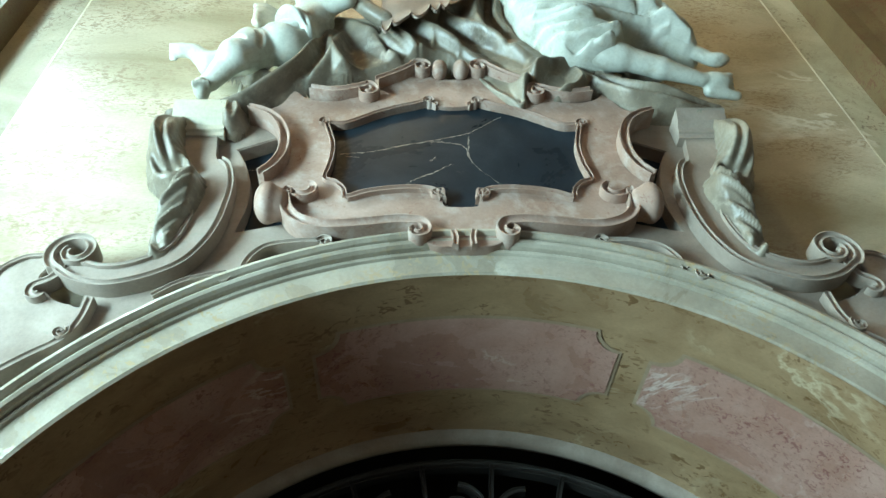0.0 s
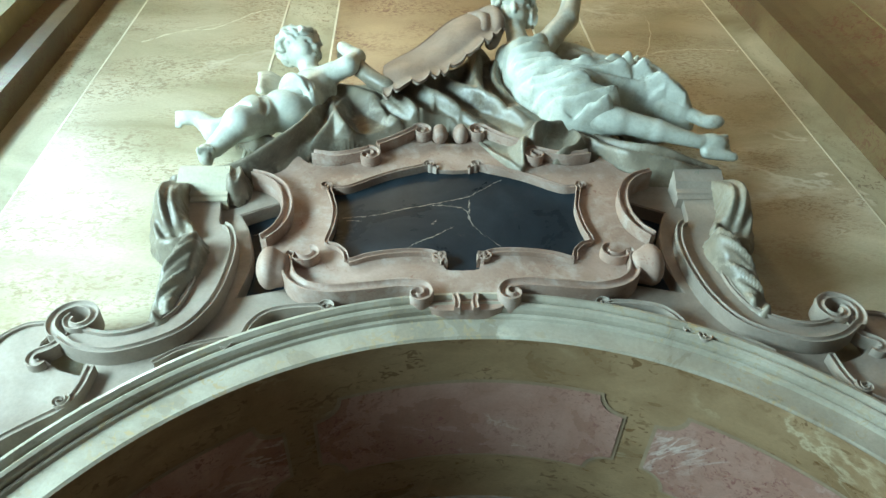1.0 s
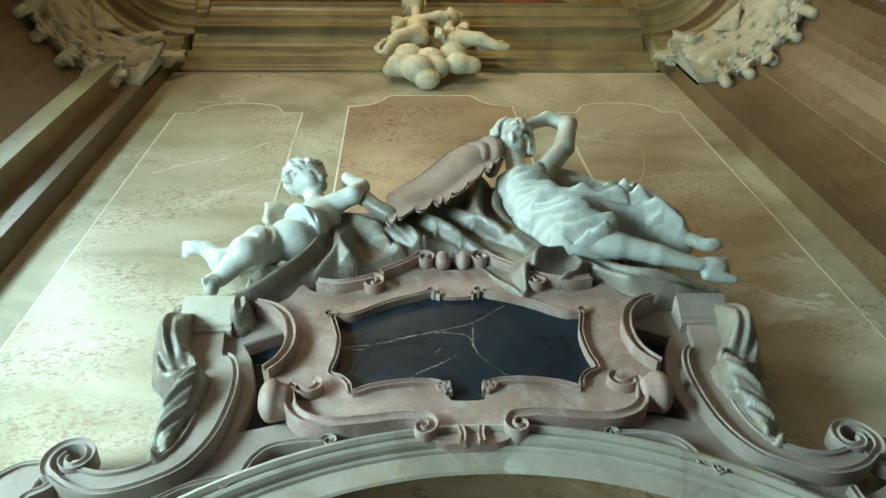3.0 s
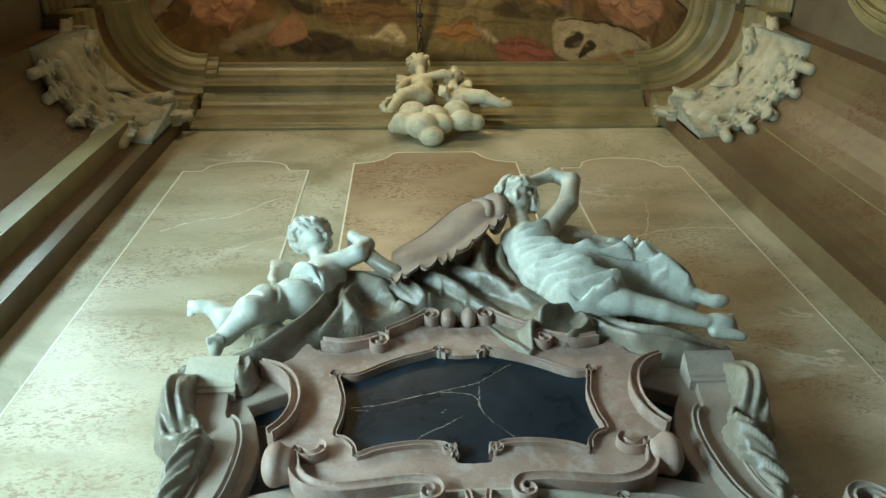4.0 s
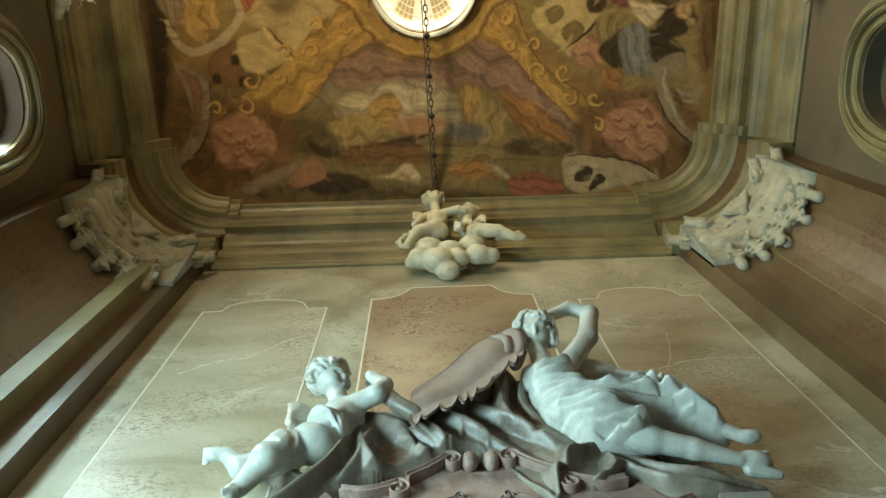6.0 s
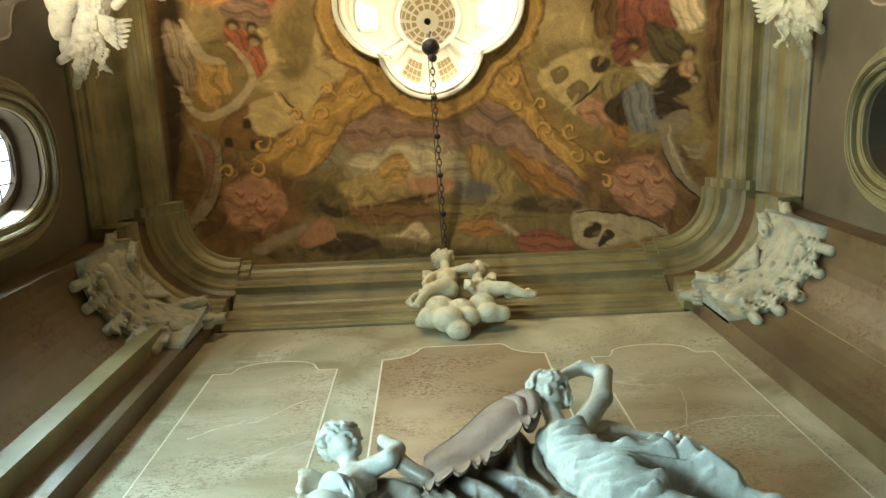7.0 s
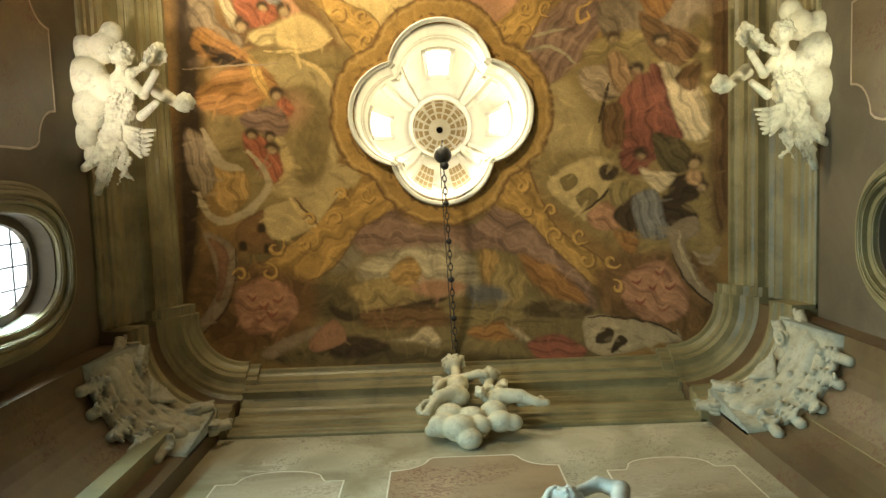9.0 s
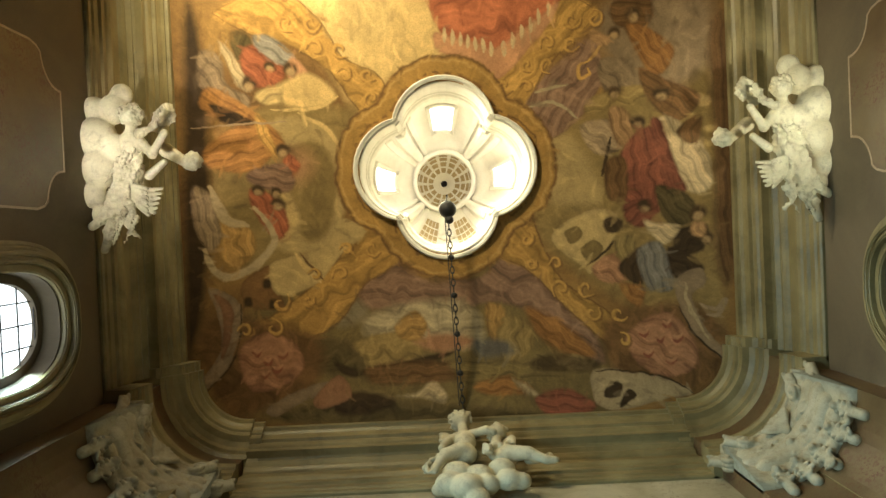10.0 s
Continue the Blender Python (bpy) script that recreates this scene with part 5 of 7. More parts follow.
def on_shell(name, a0, a1, v0, v1, lift, material, n=6, label="", surface=shell, depth=0.0):
    """A field of the vault's inside, bent to it, with sides as deep as depth."""
    vs = [surface(a0 + (a1 - a0) * i / n, v0 + (v1 - v0) * j / n, lift) for i in range(n + 1) for j in range(n + 1)]
    m = n + 1
    fs = [(i * m + j, i * m + j + 1, (i + 1) * m + j + 1, (i + 1) * m + j) for i in range(n) for j in range(n)]
    if depth:
        edge = [i * m for i in range(n)] + [n * m + j for j in range(n)] + [i * m + n for i in range(n, 0, -1)] + [j for j in range(n, 0, -1)]
        o = len(vs)
        vs += [surface(a0 + (a1 - a0) * (k // m) / n, v0 + (v1 - v0) * (k % m) / n, lift - depth) for k in edge]
        fs += [(edge[k], edge[(k + 1) % len(edge)], o + (k + 1) % len(edge), o + k) for k in range(len(edge))]
    return part(name, mesh_of(name, vs, fs, material, True), lantern, label)


def upper(a, v, lift=0.0):
    """A point inside the small dome over the eye."""
    r, z = (EYE - lift) * math.cos(v * 1.45), 14.72 + 0.55 * math.sin(v * 1.45) - 0.5 * lift
    return LX + r * math.cos(radians(a)), LY + r * math.sin(radians(a)), z


for q in range(4):
    on_shell("half_dome", 90 * q - 45, 90 * q + 45, 0, 1, 0.0, M_LANTERN, 20)
    # pier with a rounded face between two lobes
    on_shell("pier", 90 * q + 39, 90 * q + 51, 0, 0.97, 0.07, M_LANTERN, 8, depth=0.12)
    # arch moulding round each lobe
    on_shell("arch_band", 90 * q - 35, 90 * q - 29, 0, 0.94, 0.035, M_LANTERN, 8, depth=0.06)
    on_shell("arch_band", 90 * q + 29, 90 * q + 35, 0, 0.94, 0.035, M_LANTERN, 8, depth=0.06)
    if q != 1:
        # window of the lobe in a raised frame
        on_shell("window_frame", 90 * q - 14, 90 * q - 10, 0.16, 0.66, 0.03, M_LANTERN, 6, depth=0.06)
        on_shell("window_frame", 90 * q + 10, 90 * q + 14, 0.16, 0.66, 0.03, M_LANTERN, 6, depth=0.06)
        on_shell("window_frame", 90 * q - 10, 90 * q + 10, 0.16, 0.21, 0.03, M_LANTERN, 6, depth=0.06)
        on_shell("window_frame", 90 * q - 10, 90 * q + 10, 0.61, 0.66, 0.03, M_LANTERN, 6, depth=0.06)
        on_shell("pane", 90 * q - 10, 90 * q + 10, 0.21, 0.61, 0.004, M_WARMPANE, 6, "pale window pane")
ring = [(EYE + 0.06, 14.56), (EYE + 0.06, 14.52), (EYE + 0.02, 14.51), (EYE - 0.02, 14.54), (EYE - 0.02, 14.60), (EYE, 14.62), (EYE, 14.72)]
verts = [(LX + r * math.cos(t), LY + r * math.sin(t), z) for t in np.linspace(0, 2 * math.pi, 49) for r, z in ring]
part("eye_ring", mesh_of("eye_ring", verts, [(i * 7 + j, i * 7 + j + 1, (i + 1) * 7 + j + 1, (i + 1) * 7 + j) for i in range(48) for j in range(6)], M_LANTERN, True), lantern)
on_shell("dome", 0, 360, 0, 1, 0.0, M_LANTERN, 40, surface=upper)
for k in range(14):
    for j in range(4):
        a, v = 360 / 14 * k, 0.06 + 0.19 * j
        on_shell("coffer", a + 4, a + 22, v + 0.02, v + 0.155, 0.006, M_COFFER, 3, "ochre coffer", upper)
# coffered fields of the north lobe, round a pale disc
for side in (-1, 1):
    for i in range(4):
        for j in range(4):
            a, v = 90 + side * (11.5 + 4.4 * i), 0.14 + 0.155 * j
            on_shell("coffer", a - 1.85, a + 1.85, v + 0.012, v + 0.138, 0.005, M_COFFER, 3, "ochre coffer")
c = Clay(0.01)
for da, dv, r in ((0, 0.50, 0.12), (-5, 0.44, 0.09), (5, 0.44, 0.09), (0, 0.40, 0.09)):
    c.ell(shell(90 + da, dv), (r, 0.05, r))
part("disc", c.mesh("disc", 0.02, M_LANTERN), lantern)

# ---- inlaid panels of the north wall ----
def inset(loop, d):
    n = len(loop)
    area = sum(loop[i][0] * loop[(i + 1) % n][1] - loop[(i + 1) % n][0] * loop[i][1] for i in range(n))
    sgn = 1 if area > 0 else -1
    out = []
    for i in range(n):
        p, c, q = (Vector(loop[(i + k) % n]) for k in (-1, 0, 1))
        a, b = (c - p), (q - c)
        a = a.normalized() if a.length > 1e-7 else b.normalized()
        b = b.normalized() if b.length > 1e-7 else a
        na, nb = Vector((-a.y, a.x)) * sgn, Vector((-b.y, b.x)) * sgn
        m = (na + nb)
        m = m.normalized() if m.length > 1e-6 else na
        out.append(tuple(c + m * d / max(0.4, m.dot(na))))
    return out


def arch_edge(x0, x1, r, n=12):
    return [(x, ZC + math.sqrt(max(0.0, r * r - (x - AX) ** 2))) for x in np.linspace(x0, x1, n)]


def wall_panel(loop, material, line=0.016):
    part("inlay_line", plate("inlay_line", loop, [inset(loop, line)], 2.5955, 2.6, M_INLAY), wall)
    part("panel", plate("panel", inset(loop, line), [], 2.597, 2.6, material), wall)


def side_panel(s):
    top = [(2.545, 8.52), (2.36, 8.52), (2.33, 8.60)] + [(1.92 + 0.41 * math.cos(radians(a)), 8.60 + 0.20 * math.sin(radians(a))) for a in np.linspace(10, 170, 13)] + [(1.51, 8.60), (1.47, 8.52), (1.28, 8.52)]
    low = [(x, z) for x, z in arch_edge(1.28, 2.33, R + 0.23)]
    loop = top + low + [(2.545, 1.6)]
    return [(s * x, z) for x, z in loop]


wall_panel(side_panel(-1), M_PANEL)
wall_panel(side_panel(1), M_PANEL)
mid = [(0.85, 5.0), (0.85, 8.70)] + [(0.85 - 0.38 * math.sin(radians(a)), 9.0 - 0.30 * math.cos(radians(a))) for a in np.linspace(8, 82, 8)] + [(0.42, 9.02)]
wall_panel(mid + [(-x, z) for x, z in mid[::-1]], M_REDPANEL)

# ---- red panels high on the side walls ----
for s, nm in ((-1, "west"), (1, "east")):
    half = [(0.83, 5.2), (0.83, 8.68), (0.80, 8.80)] + [(0.80 - 0.37 * math.sin(radians(a)), 9.17 - 0.30 * math.cos(radians(a))) for a in np.linspace(8, 82, 8)] + [(0.42, 9.22)]
    loop = [(q - 1.54, z) for q, z in half] + [(-q - 1.54, z) for q, z in half[::-1]]
    xw, holder = s * SIDE + CX, bpy.data.objects[f"wall_{nm}"]
    part("inlay_line", plate_yz("inlay_line", loop, [inset(loop, 0.022)], xw - s * 0.006, xw, M_SOFFRAME), holder)
    part("panel", plate_yz("panel", inset(loop, 0.022), [], xw - s * 0.003, xw, M_SIDE), holder)

# ---- monument over the arch: back slab, ears, cartouche ----
MX = 0.02                      # axis of the monument
monument = thing("monument", "carved stone wall monument with scrolled frame over the arch", "monument", at=(MX, 2.6, 3.9))


def both(left):
    """A closed loop from its left half, which runs from the bottom axis to the top axis."""
    return left + flip(left, MX)[::-1]


ear_out = spline([(-1.5, 4.99), (-1.49, 4.8), (-1.41, 4.55), (-1.32, 4.36), (-1.28, 4.16), (-1.33, 3.96), (-1.45, 3.86), (-1.58, 3.83), (-1.70, 3.86)], 5)
ear_in = spline([(-1.30, 4.99), (-1.26, 4.74), (-1.235, 4.61), (-1.165, 4.54), (-1.125, 4.36), (-1.145, 4.08), (-1.22, 3.89), (-1.33, 3.79), (-1.52, 3.72), (-1.68, 3.745), (-1.79, 3.82)], 5)
low_edge = arch_edge(-1.62, MX, R + 0.24, 16)
back = [tuple(q) for q in ear_out[:-6]] + [(-1.66, 3.78), (-1.66, 3.46)] + low_edge[1:]
back = back[::-1]
window_l = [(-1.16, 4.755), (-0.90, 4.895), (-0.70, 4.8), (-0.70, 4.2), (-0.86, 4.165), (-1.075, 4.115)] + [tuple(q) for q in spline([(-1.075, 4.115), (-1.045, 4.32), (-1.06, 4.5), (-1.11, 4.66), (-1.16, 4.755)], 4)[1:-1]]
part("back_slab", plate("back_slab", both(back + [(-1.14, 5.02), (-0.9, 5.05)]), [window_l, flip(window_l, MX)], 2.49, 2.6, M_GREY, 0.006), monument)
part("black_side_panel", plate("black_side_panel", [(-1.2, 4.05), (-0.72, 4.05), (-0.72, 4.95), (-1.2, 4.95)], [], 2.575, 2.598, M_BLACK), monument, "black marble with fine white veins")
part("black_side_panel", plate("black_side_panel", flip([(-1.2, 4.05), (-0.72, 4.05), (-0.72, 4.95), (-1.2, 4.95)], MX), [], 2.575, 2.598, M_BLACK), monument, "black marble with fine white veins")

for s in (-1, 1):
    def sd(pts):
        return [tuple(q) for q in pts] if s < 0 else flip([tuple(q) for q in pts], MX)
    part("ear", plate("ear", sd(list(ear_out) + list(ear_in)[::-1]), [], 2.435, 2.5, M_GREY, 0.008), monument, "grey-brown stone side bracket")
    rim = [tuple(q) for q in ear_in[12:]] + spiral(-1.735, 3.915, 0.115, 0.03, 232, -215, 34)
    wd = [0.035] * (len(ear_in) - 12) + list(np.linspace(0.05, 0.035, 35))
    part("volute", band("volute", sd(rim), wd, 2.405, 2.5, M_GREY), monument)
    inner = [tuple(q) for q in ear_out]
    part("bead", band("bead", sd(inner[14:] + [(-1.71, 3.88)]), 0.02, 2.415, 2.45, M_GREY), monument)
    # moulded block on top of the ear
    x0, x1 = (-1.515, -1.235) if s < 0 else (2 * MX + 1.235, 2 * MX + 1.515)
    top = 5.03 if s < 0 else 4.96
    prof = [(2.6, top), (2.35, top), (2.335, 5.0), (2.345, 4.95), (2.37, 4.89), (2.40, 4.86), (2.405, 4.83), (2.42, 4.825), (2.425, 4.80), (2.6, 4.80)]
    vs = [(x, y, min(z, top)) for x in (x0, x1) for y, z in prof]
    k = len(prof)
    # left capping in a lighter stone: the light on that side is put into colour
    part("capping", mesh_of("capping", vs, [(i, i + 1, k + i + 1, k + i) for i in range(k - 1)] + [tuple(range(k)), tuple(range(k, 2 * k))[::-1]], M_IVORY if s < 0 else M_GREY), monument, "moulded stone capping")
    # leaf-shaped end piece beyond the volute
    leaf = spline([(-1.84, 3.90), (-1.87, 3.80), (-1.78, 3.69), (-1.67, 3.64), (-1.60, 3.63), (-1.60, 3.54), (-1.65, 3.44), (-1.76, 3.36), (-1.90, 3.24), (-2.06, 3.06), (-2.10, 3.12), (-2.00, 3.32), (-1.955, 3.47), (-1.99, 3.60), (-2.06, 3.73), (-2.06, 3.84), (-1.98, 3.92), (-1.90, 3.93)], 4, True)
    part("end_leaf", plate("end_leaf", sd(leaf), [], 2.47, 2.6, M_GREY, 0.012), monument)
    part("leaf_rim", band("leaf_rim", sd(spline([(-2.10, 3.10), (-2.0, 3.32), (-1.955, 3.47), (-1.99, 3.60), (-2.06, 3.73), (-2.06, 3.84), (-1.98, 3.92), (-1.90, 3.935)], 4)), 0.022, 2.455, 2.5, M_GREY), monument)
    part("leaf_rim", band("leaf_rim", sd(spline([(-1.60, 3.66), (-1.61, 3.54), (-1.655, 3.44), (-1.76, 3.36), (-1.90, 3.24), (-2.06, 3.06)], 4) + []), 0.035, 2.435, 2.5, M_GREY), monument)
    part("curl", band("curl", sd(spiral(-1.86, 3.82, 0.10, 0.075, 90, -60, 12) + spiral(-1.83, 3.70, 0.045, 0.02, 120, 330, 10)), 0.04, 2.43, 2.5, M_GREY), monument)
    part("curl", band("curl", sd(spiral(-1.66, 3.47, 0.035, 0.008, 60, -300, 16)), 0.02, 2.42, 2.5, M_GREY), monument)
    # lips over the arch moulding
    part("lip", band("lip", sd(spline([(-0.985, 3.80), (-0.965, 3.88), (-0.90, 3.955), (-0.78, 3.985), (-0.66, 3.99)], 6) + spiral(-0.63, 3.985, 0.03, 0.008, 170, -200, 16)), 0.03, 2.42, 2.5, M_GREY), monument)
    part("lip", band("lip", sd(spline([(-1.34, 3.66), (-1.24, 3.735), (-1.13, 3.775), (-1.05, 3.79)], 5) + spiral(-1.06, 3.765, 0.03, 0.008, 90, -220, 14)), 0.025, 2.42, 2.5, M_GREY), monument)

# cartouche
cart_l = [(0.02, 3.95), (-0.05, 3.95), (-0.11, 3.955), (-0.16, 3.98), (-0.19, 4.03), (-0.25, 4.065), (-0.4, 4.055), (-0.57, 4.035), (-0.70, 4.05), (-0.80, 4.11), (-0.86, 4.22), (-0.87, 4.31), (-0.95, 4.34), (-0.985, 4.395), (-0.96, 4.45),
          (-0.89, 4.50), (-0.86, 4.60), (-0.865, 4.72), (-0.91, 4.87), (-0.99, 4.96), (-1.12, 5.02), (-1.03, 5.055), (-0.96, 5.11), (-0.90, 5.245), (-0.84, 5.185), (-0.74, 5.145), (-0.62, 5.15), (-0.52, 5.21), (-0.42, 5.285), (-0.30, 5.36), (-0.20, 5.45), (-0.12, 5.50), (-0.09, 5.40), (0.02, 5.38)]
hole_l = [(0.02, 5.09), (-0.07, 5.10), (-0.12, 5.135), (-0.20, 5.105), (-0.31, 5.065), (-0.42, 5.01), (-0.52, 4.945), (-0.60, 4.905), (-0.68, 4.905), (-0.665, 4.82), (-0.64, 4.70), (-0.645, 4.55), (-0.665, 4.43), (-0.61, 4.40), (-0.565, 4.345), (-0.545, 4.28), (-0.46, 4.315), (-0.35, 4.34), (-0.22, 4.35), (-0.12, 4.335), (-0.075, 4.285), (-0.06, 4.235), (0.02, 4.225)]
part("cartouche_body", plate("cartouche_body", both([tuple(q) for q in spline(cart_l, 3)]), [both([tuple(q) for q in spline(hole_l, 3)])], 2.43, 2.56, M_CART, 0.030), monument, "rose-brown stone cartouche frame")
part("black_plaque", plate("black_plaque", both([(0.02, 4.15), (-0.75, 4.15), (-0.75, 5.2), (0.02, 5.2)]), [], 2.456, 2.56, M_BLACK), monument, "polished black marble plaque with white veins")
for s in (-1, 1):
    def sd(pts):
        return [tuple(q) for q in pts] if s < 0 else flip([tuple(q) for q in pts], MX)
    hl = [tuple(q) for q in spline(hole_l, 3)]
    part("rim", band("rim", sd(hl[3:27] + spiral(-0.705, 4.925, 0.03, 0.008, -60, 300, 14)), 0.028, 2.408, 2.53, M_CART), monument)
    part("rim", band("rim", sd(hl[24:45]), 0.026, 2.405, 2.53, M_CART), monument)
    part("rim", band("rim", sd(hl[45:62] + spiral(-0.10, 4.315, 0.03, 0.008, 60, -240, 14)), 0.035, 2.402, 2.53, M_CART), monument)
    part("rim", band("rim", sd(spiral(-0.115, 5.125, 0.03, 0.008, 180, -120, 12)), 0.024, 2.40, 2.53, M_CART), monument)
    # lower scroll
    low = spiral(-0.745, 4.335, 0.015, 0.085, 420, 190, 22) + [tuple(q) for q in spline([(-0.845, 4.26), (-0.815, 4.155), (-0.74, 4.085), (-0.62, 4.055), (-0.45, 4.07), (-0.30, 4.09), (-0.215, 4.085)], 6)] + spiral(-0.205, 4.025, 0.06, 0.012, 80, -230, 20)
    part("lower_scroll", band("lower_scroll", sd(low), [0.045] * 23 + list(np.linspace(0.06, 0.065, 37)) + list(np.linspace(0.06, 0.03, 21)), 2.375, 2.5, M_CART), monument)
    # side scroll
    side = [tuple(q) for q in spline([(-1.12, 5.00), (-1.02, 4.955), (-0.94, 4.87), (-0.895, 4.74), (-0.89, 4.60), (-0.925, 4.49), (-0.98, 4.42)], 6)]
    part("side_scroll", band("side_scroll", sd(side), list(np.linspace(0.03, 0.06, 19)) + list(np.linspace(0.06, 0.05, 18)), 2.36, 2.52, M_CART), monument)
    # turned boss beside the lower scroll
    c = Clay(0.02)
    bx = sd([(-0.925, 4.245)])[0][0]
    c.ell((bx, 2.42, 4.245), (0.065, 0.10, 0.115))
    c.ell((bx - s * 0.06, 2.43, 4.24), (0.05, 0.08, 0.09))
    part("boss", c.mesh("boss", 0.014, M_CART), monument)
    # upper inner scroll
    up = [tuple(q) for q in spline([(-0.80, 5.20), (-0.68, 5.175), (-0.56, 5.20), (-0.47, 5.24)], 5)] + spiral(-0.475, 5.185, 0.06, 0.012, 90, -250, 18)
    part("upper_scroll", band("upper_scroll", sd(up), 0.05, 2.365, 2.48, M_CART), monument)
    part("crest_scroll", band("crest_scroll", sd([tuple(q) for q in spline([(-0.42, 5.29), (-0.30, 5.37), (-0.20, 5.46)], 5)] + spiral(-0.155, 5.44, 0.055, 0.012, 130, -230, 20)), 0.042, 2.36, 2.48, M_CART), monument)
    c = Clay(0.01)
    c.ell((MX + s * 0.065, 2.40, 5.44), (0.05, 0.06, 0.075))
    part("bud", c.mesh("bud", 0.012, M_CART), monument)
    # keystone flutes
    part("flute", band("flute", [(MX + s * 0.05, 4.04), (MX + s * 0.04, 3.99), (MX + s * 0.045, 3.945)], 0.03, 2.40, 2.45, M_CART), monument)


def vein(pts, w, y, material, name, parent, seed, gaps=0.25):
    """A thin ragged vein in polished stone."""
    g = random.Random(seed)
    q = [Vector((a[0], a[1])) for a in spline(pts, 9)]
    vs = []
    for i, p in enumerate(q):
        t = q[min(i + 1, len(q) - 1)] - q[max(i - 1, 0)]
        nrm = Vector((-t.y, t.x)).normalized()
        j, h = g.uniform(-0.8, 0.8) * w, w * (0.06 if g.random() < gaps else g.uniform(0.15, 0.6))
        vs += [((p + nrm * (j + sg * h)).x, y, (p + nrm * (j + sg * h)).y) for sg in (-1, 1)]
    part(name, mesh_of(name, vs, [(2 * i, 2 * i + 1, 2 * i + 3, 2 * i + 2) for i in range(len(q) - 1)], material), parent)


PL = 2.4550
for pts, w, sd_ in (([(-0.60, 4.68), (-0.45, 4.70), (-0.25, 4.76), (-0.05, 4.82), (0.08, 4.86), (0.16, 4.92), (0.24, 4.99), (0.30, 5.03)], 0.006, 1), ([(-0.12, 4.79), (0.0, 4.78), (0.07, 4.74), (0.10, 4.62), (0.16, 4.52), (0.27, 4.40)], 0.005, 2),
                    ([(0.10, 4.84), (0.09, 4.75), (0.08, 4.66)], 0.006, 3), ([(-0.26, 4.42), (-0.20, 4.47), (-0.10, 4.53), (0.0, 4.60)], 0.006, 4), ([(-0.12, 4.62), (-0.09, 4.66)], 0.006, 5), ([(-0.58, 4.66), (-0.50, 4.65)], 0.004, 6)):
    vein(pts, w, PL, M_VEIN, "white_vein", monument, sd_)
vein([(-1.12, 4.68), (-1.05, 4.69), (-0.98, 4.66)], 0.004, 2.5735, M_VEIN, "white_vein", monument, 7)
vein([(-1.03, 4.68), (-0.98, 4.62), (-0.95, 4.58)], 0.004, 2.5735, M_VEIN, "white_vein", monument, 8)
for pts, w, sd_ in (([(-2.36, 7.15), (-2.1, 7.35), (-1.85, 7.42), (-1.55, 7.75), (-1.40, 7.84)], 0.016, 11), ([(-2.3, 7.2), (-2.0, 7.42), (-1.8, 7.5)], 0.01, 12), ([(1.55, 6.9), (1.9, 7.05), (2.3, 7.08), (2.5, 7.05)], 0.010, 13), ([(1.7, 6.95), (1.85, 7.4), (1.9, 7.75)], 0.008, 14)):
    vein(pts, w, 2.5966, M_INLAY, "pale_vein", wall, sd_, 0.12)

# ---- cloth swags beside the monument ----
def swag(s):
    f = (lambda x: x) if s < 0 else (lambda x: 2 * MX - x)
    m = lambda pts: [(f(x), z) for x, z in pts]
    up = Sheet(m([(-1.50, 4.98), (-1.40, 4.95), (-1.42, 4.78), (-1.39, 4.62), (-1.30, 4.52), (-1.30, 4.43), (-1.40, 4.36), (-1.50, 4.38), (-1.57, 4.46), (-1.60, 4.62), (-1.61, 4.78), (-1.57, 4.90)]), lambda x, z: 2.40 + 0.06 * np.sin(z * 9))
    for x0, x1, k in ((-1.56, -1.57, 0), (-1.52, -1.50, 1), (-1.47, -1.43, 2), (-1.43, -1.37, 3)):
        up.fold(m([(x0, 4.93), (x0 - 0.02, 4.75), (x1, 4.58), (x1 + 0.06, 4.46)]), 0.06 + 0.02 * (k % 2), 0.022 + 0.006 * (k % 3), 1.5)
    up.fold(m([(x0 + 0.022, 4.90), (x0 + 0.004, 4.75), (x1 + 0.026, 4.60)]), -0.06, 0.014)
    up.fold(m([(-1.58, 4.70), (-1.48, 4.64), (-1.42, 4.62)]), 0.04, 0.02)
    up.fold(m([(-1.55, 4.44), (-1.44, 4.42), (-1.34, 4.48)]), 0.07, 0.03)
    up.fold(m([(-1.50, 4.50), (-1.42, 4.50), (-1.36, 4.54)]), -0.06, 0.02)
    lo = Sheet(m([(-1.36, 4.46), (-1.27, 4.44), (-1.235, 4.34), (-1.25, 4.18), (-1.29, 4.02), (-1.30, 3.92), (-1.36, 3.86), (-1.43, 3.89), (-1.46, 4.02), (-1.45, 4.16), (-1.40, 4.32)]), lambda x, z: 2.385 + 0.05 * np.sin(z * 8 + 1))
    for k in range(6):
        z = 4.42 - 0.075 * k
        lo.fold(m([(-1.25 - 0.008 * k, z), (-1.31 - 0.008 * k, z - 0.07), (-1.38 - 0.008 * k, z - 0.17), (-1.42, z - 0.24)]), 0.055 + 0.02 * (k % 2), 0.018 + 0.007 * (k % 3), 1.5)
    lo.fold(m([(-1.41, 4.0), (-1.38, 3.94), (-1.36, 3.91)]), -0.10, 0.022)
    lo.fold(m([(-1.45, 4.0), (-1.42, 3.90), (-1.36, 3.87), (-1.32, 3.93)]), 0.05, 0.02)
    return joined("cloth_swag", [up.build(), lo.build()], M_DRAPE)


thing("cloth_swag", "twisted grey stone cloth hanging beside the monument", "stone drapery", group="cloth swags", data=swag(-1))
thing("cloth_swag", "twisted grey stone cloth hanging beside the monument", "stone drapery", group="cloth swags", data=swag(1))

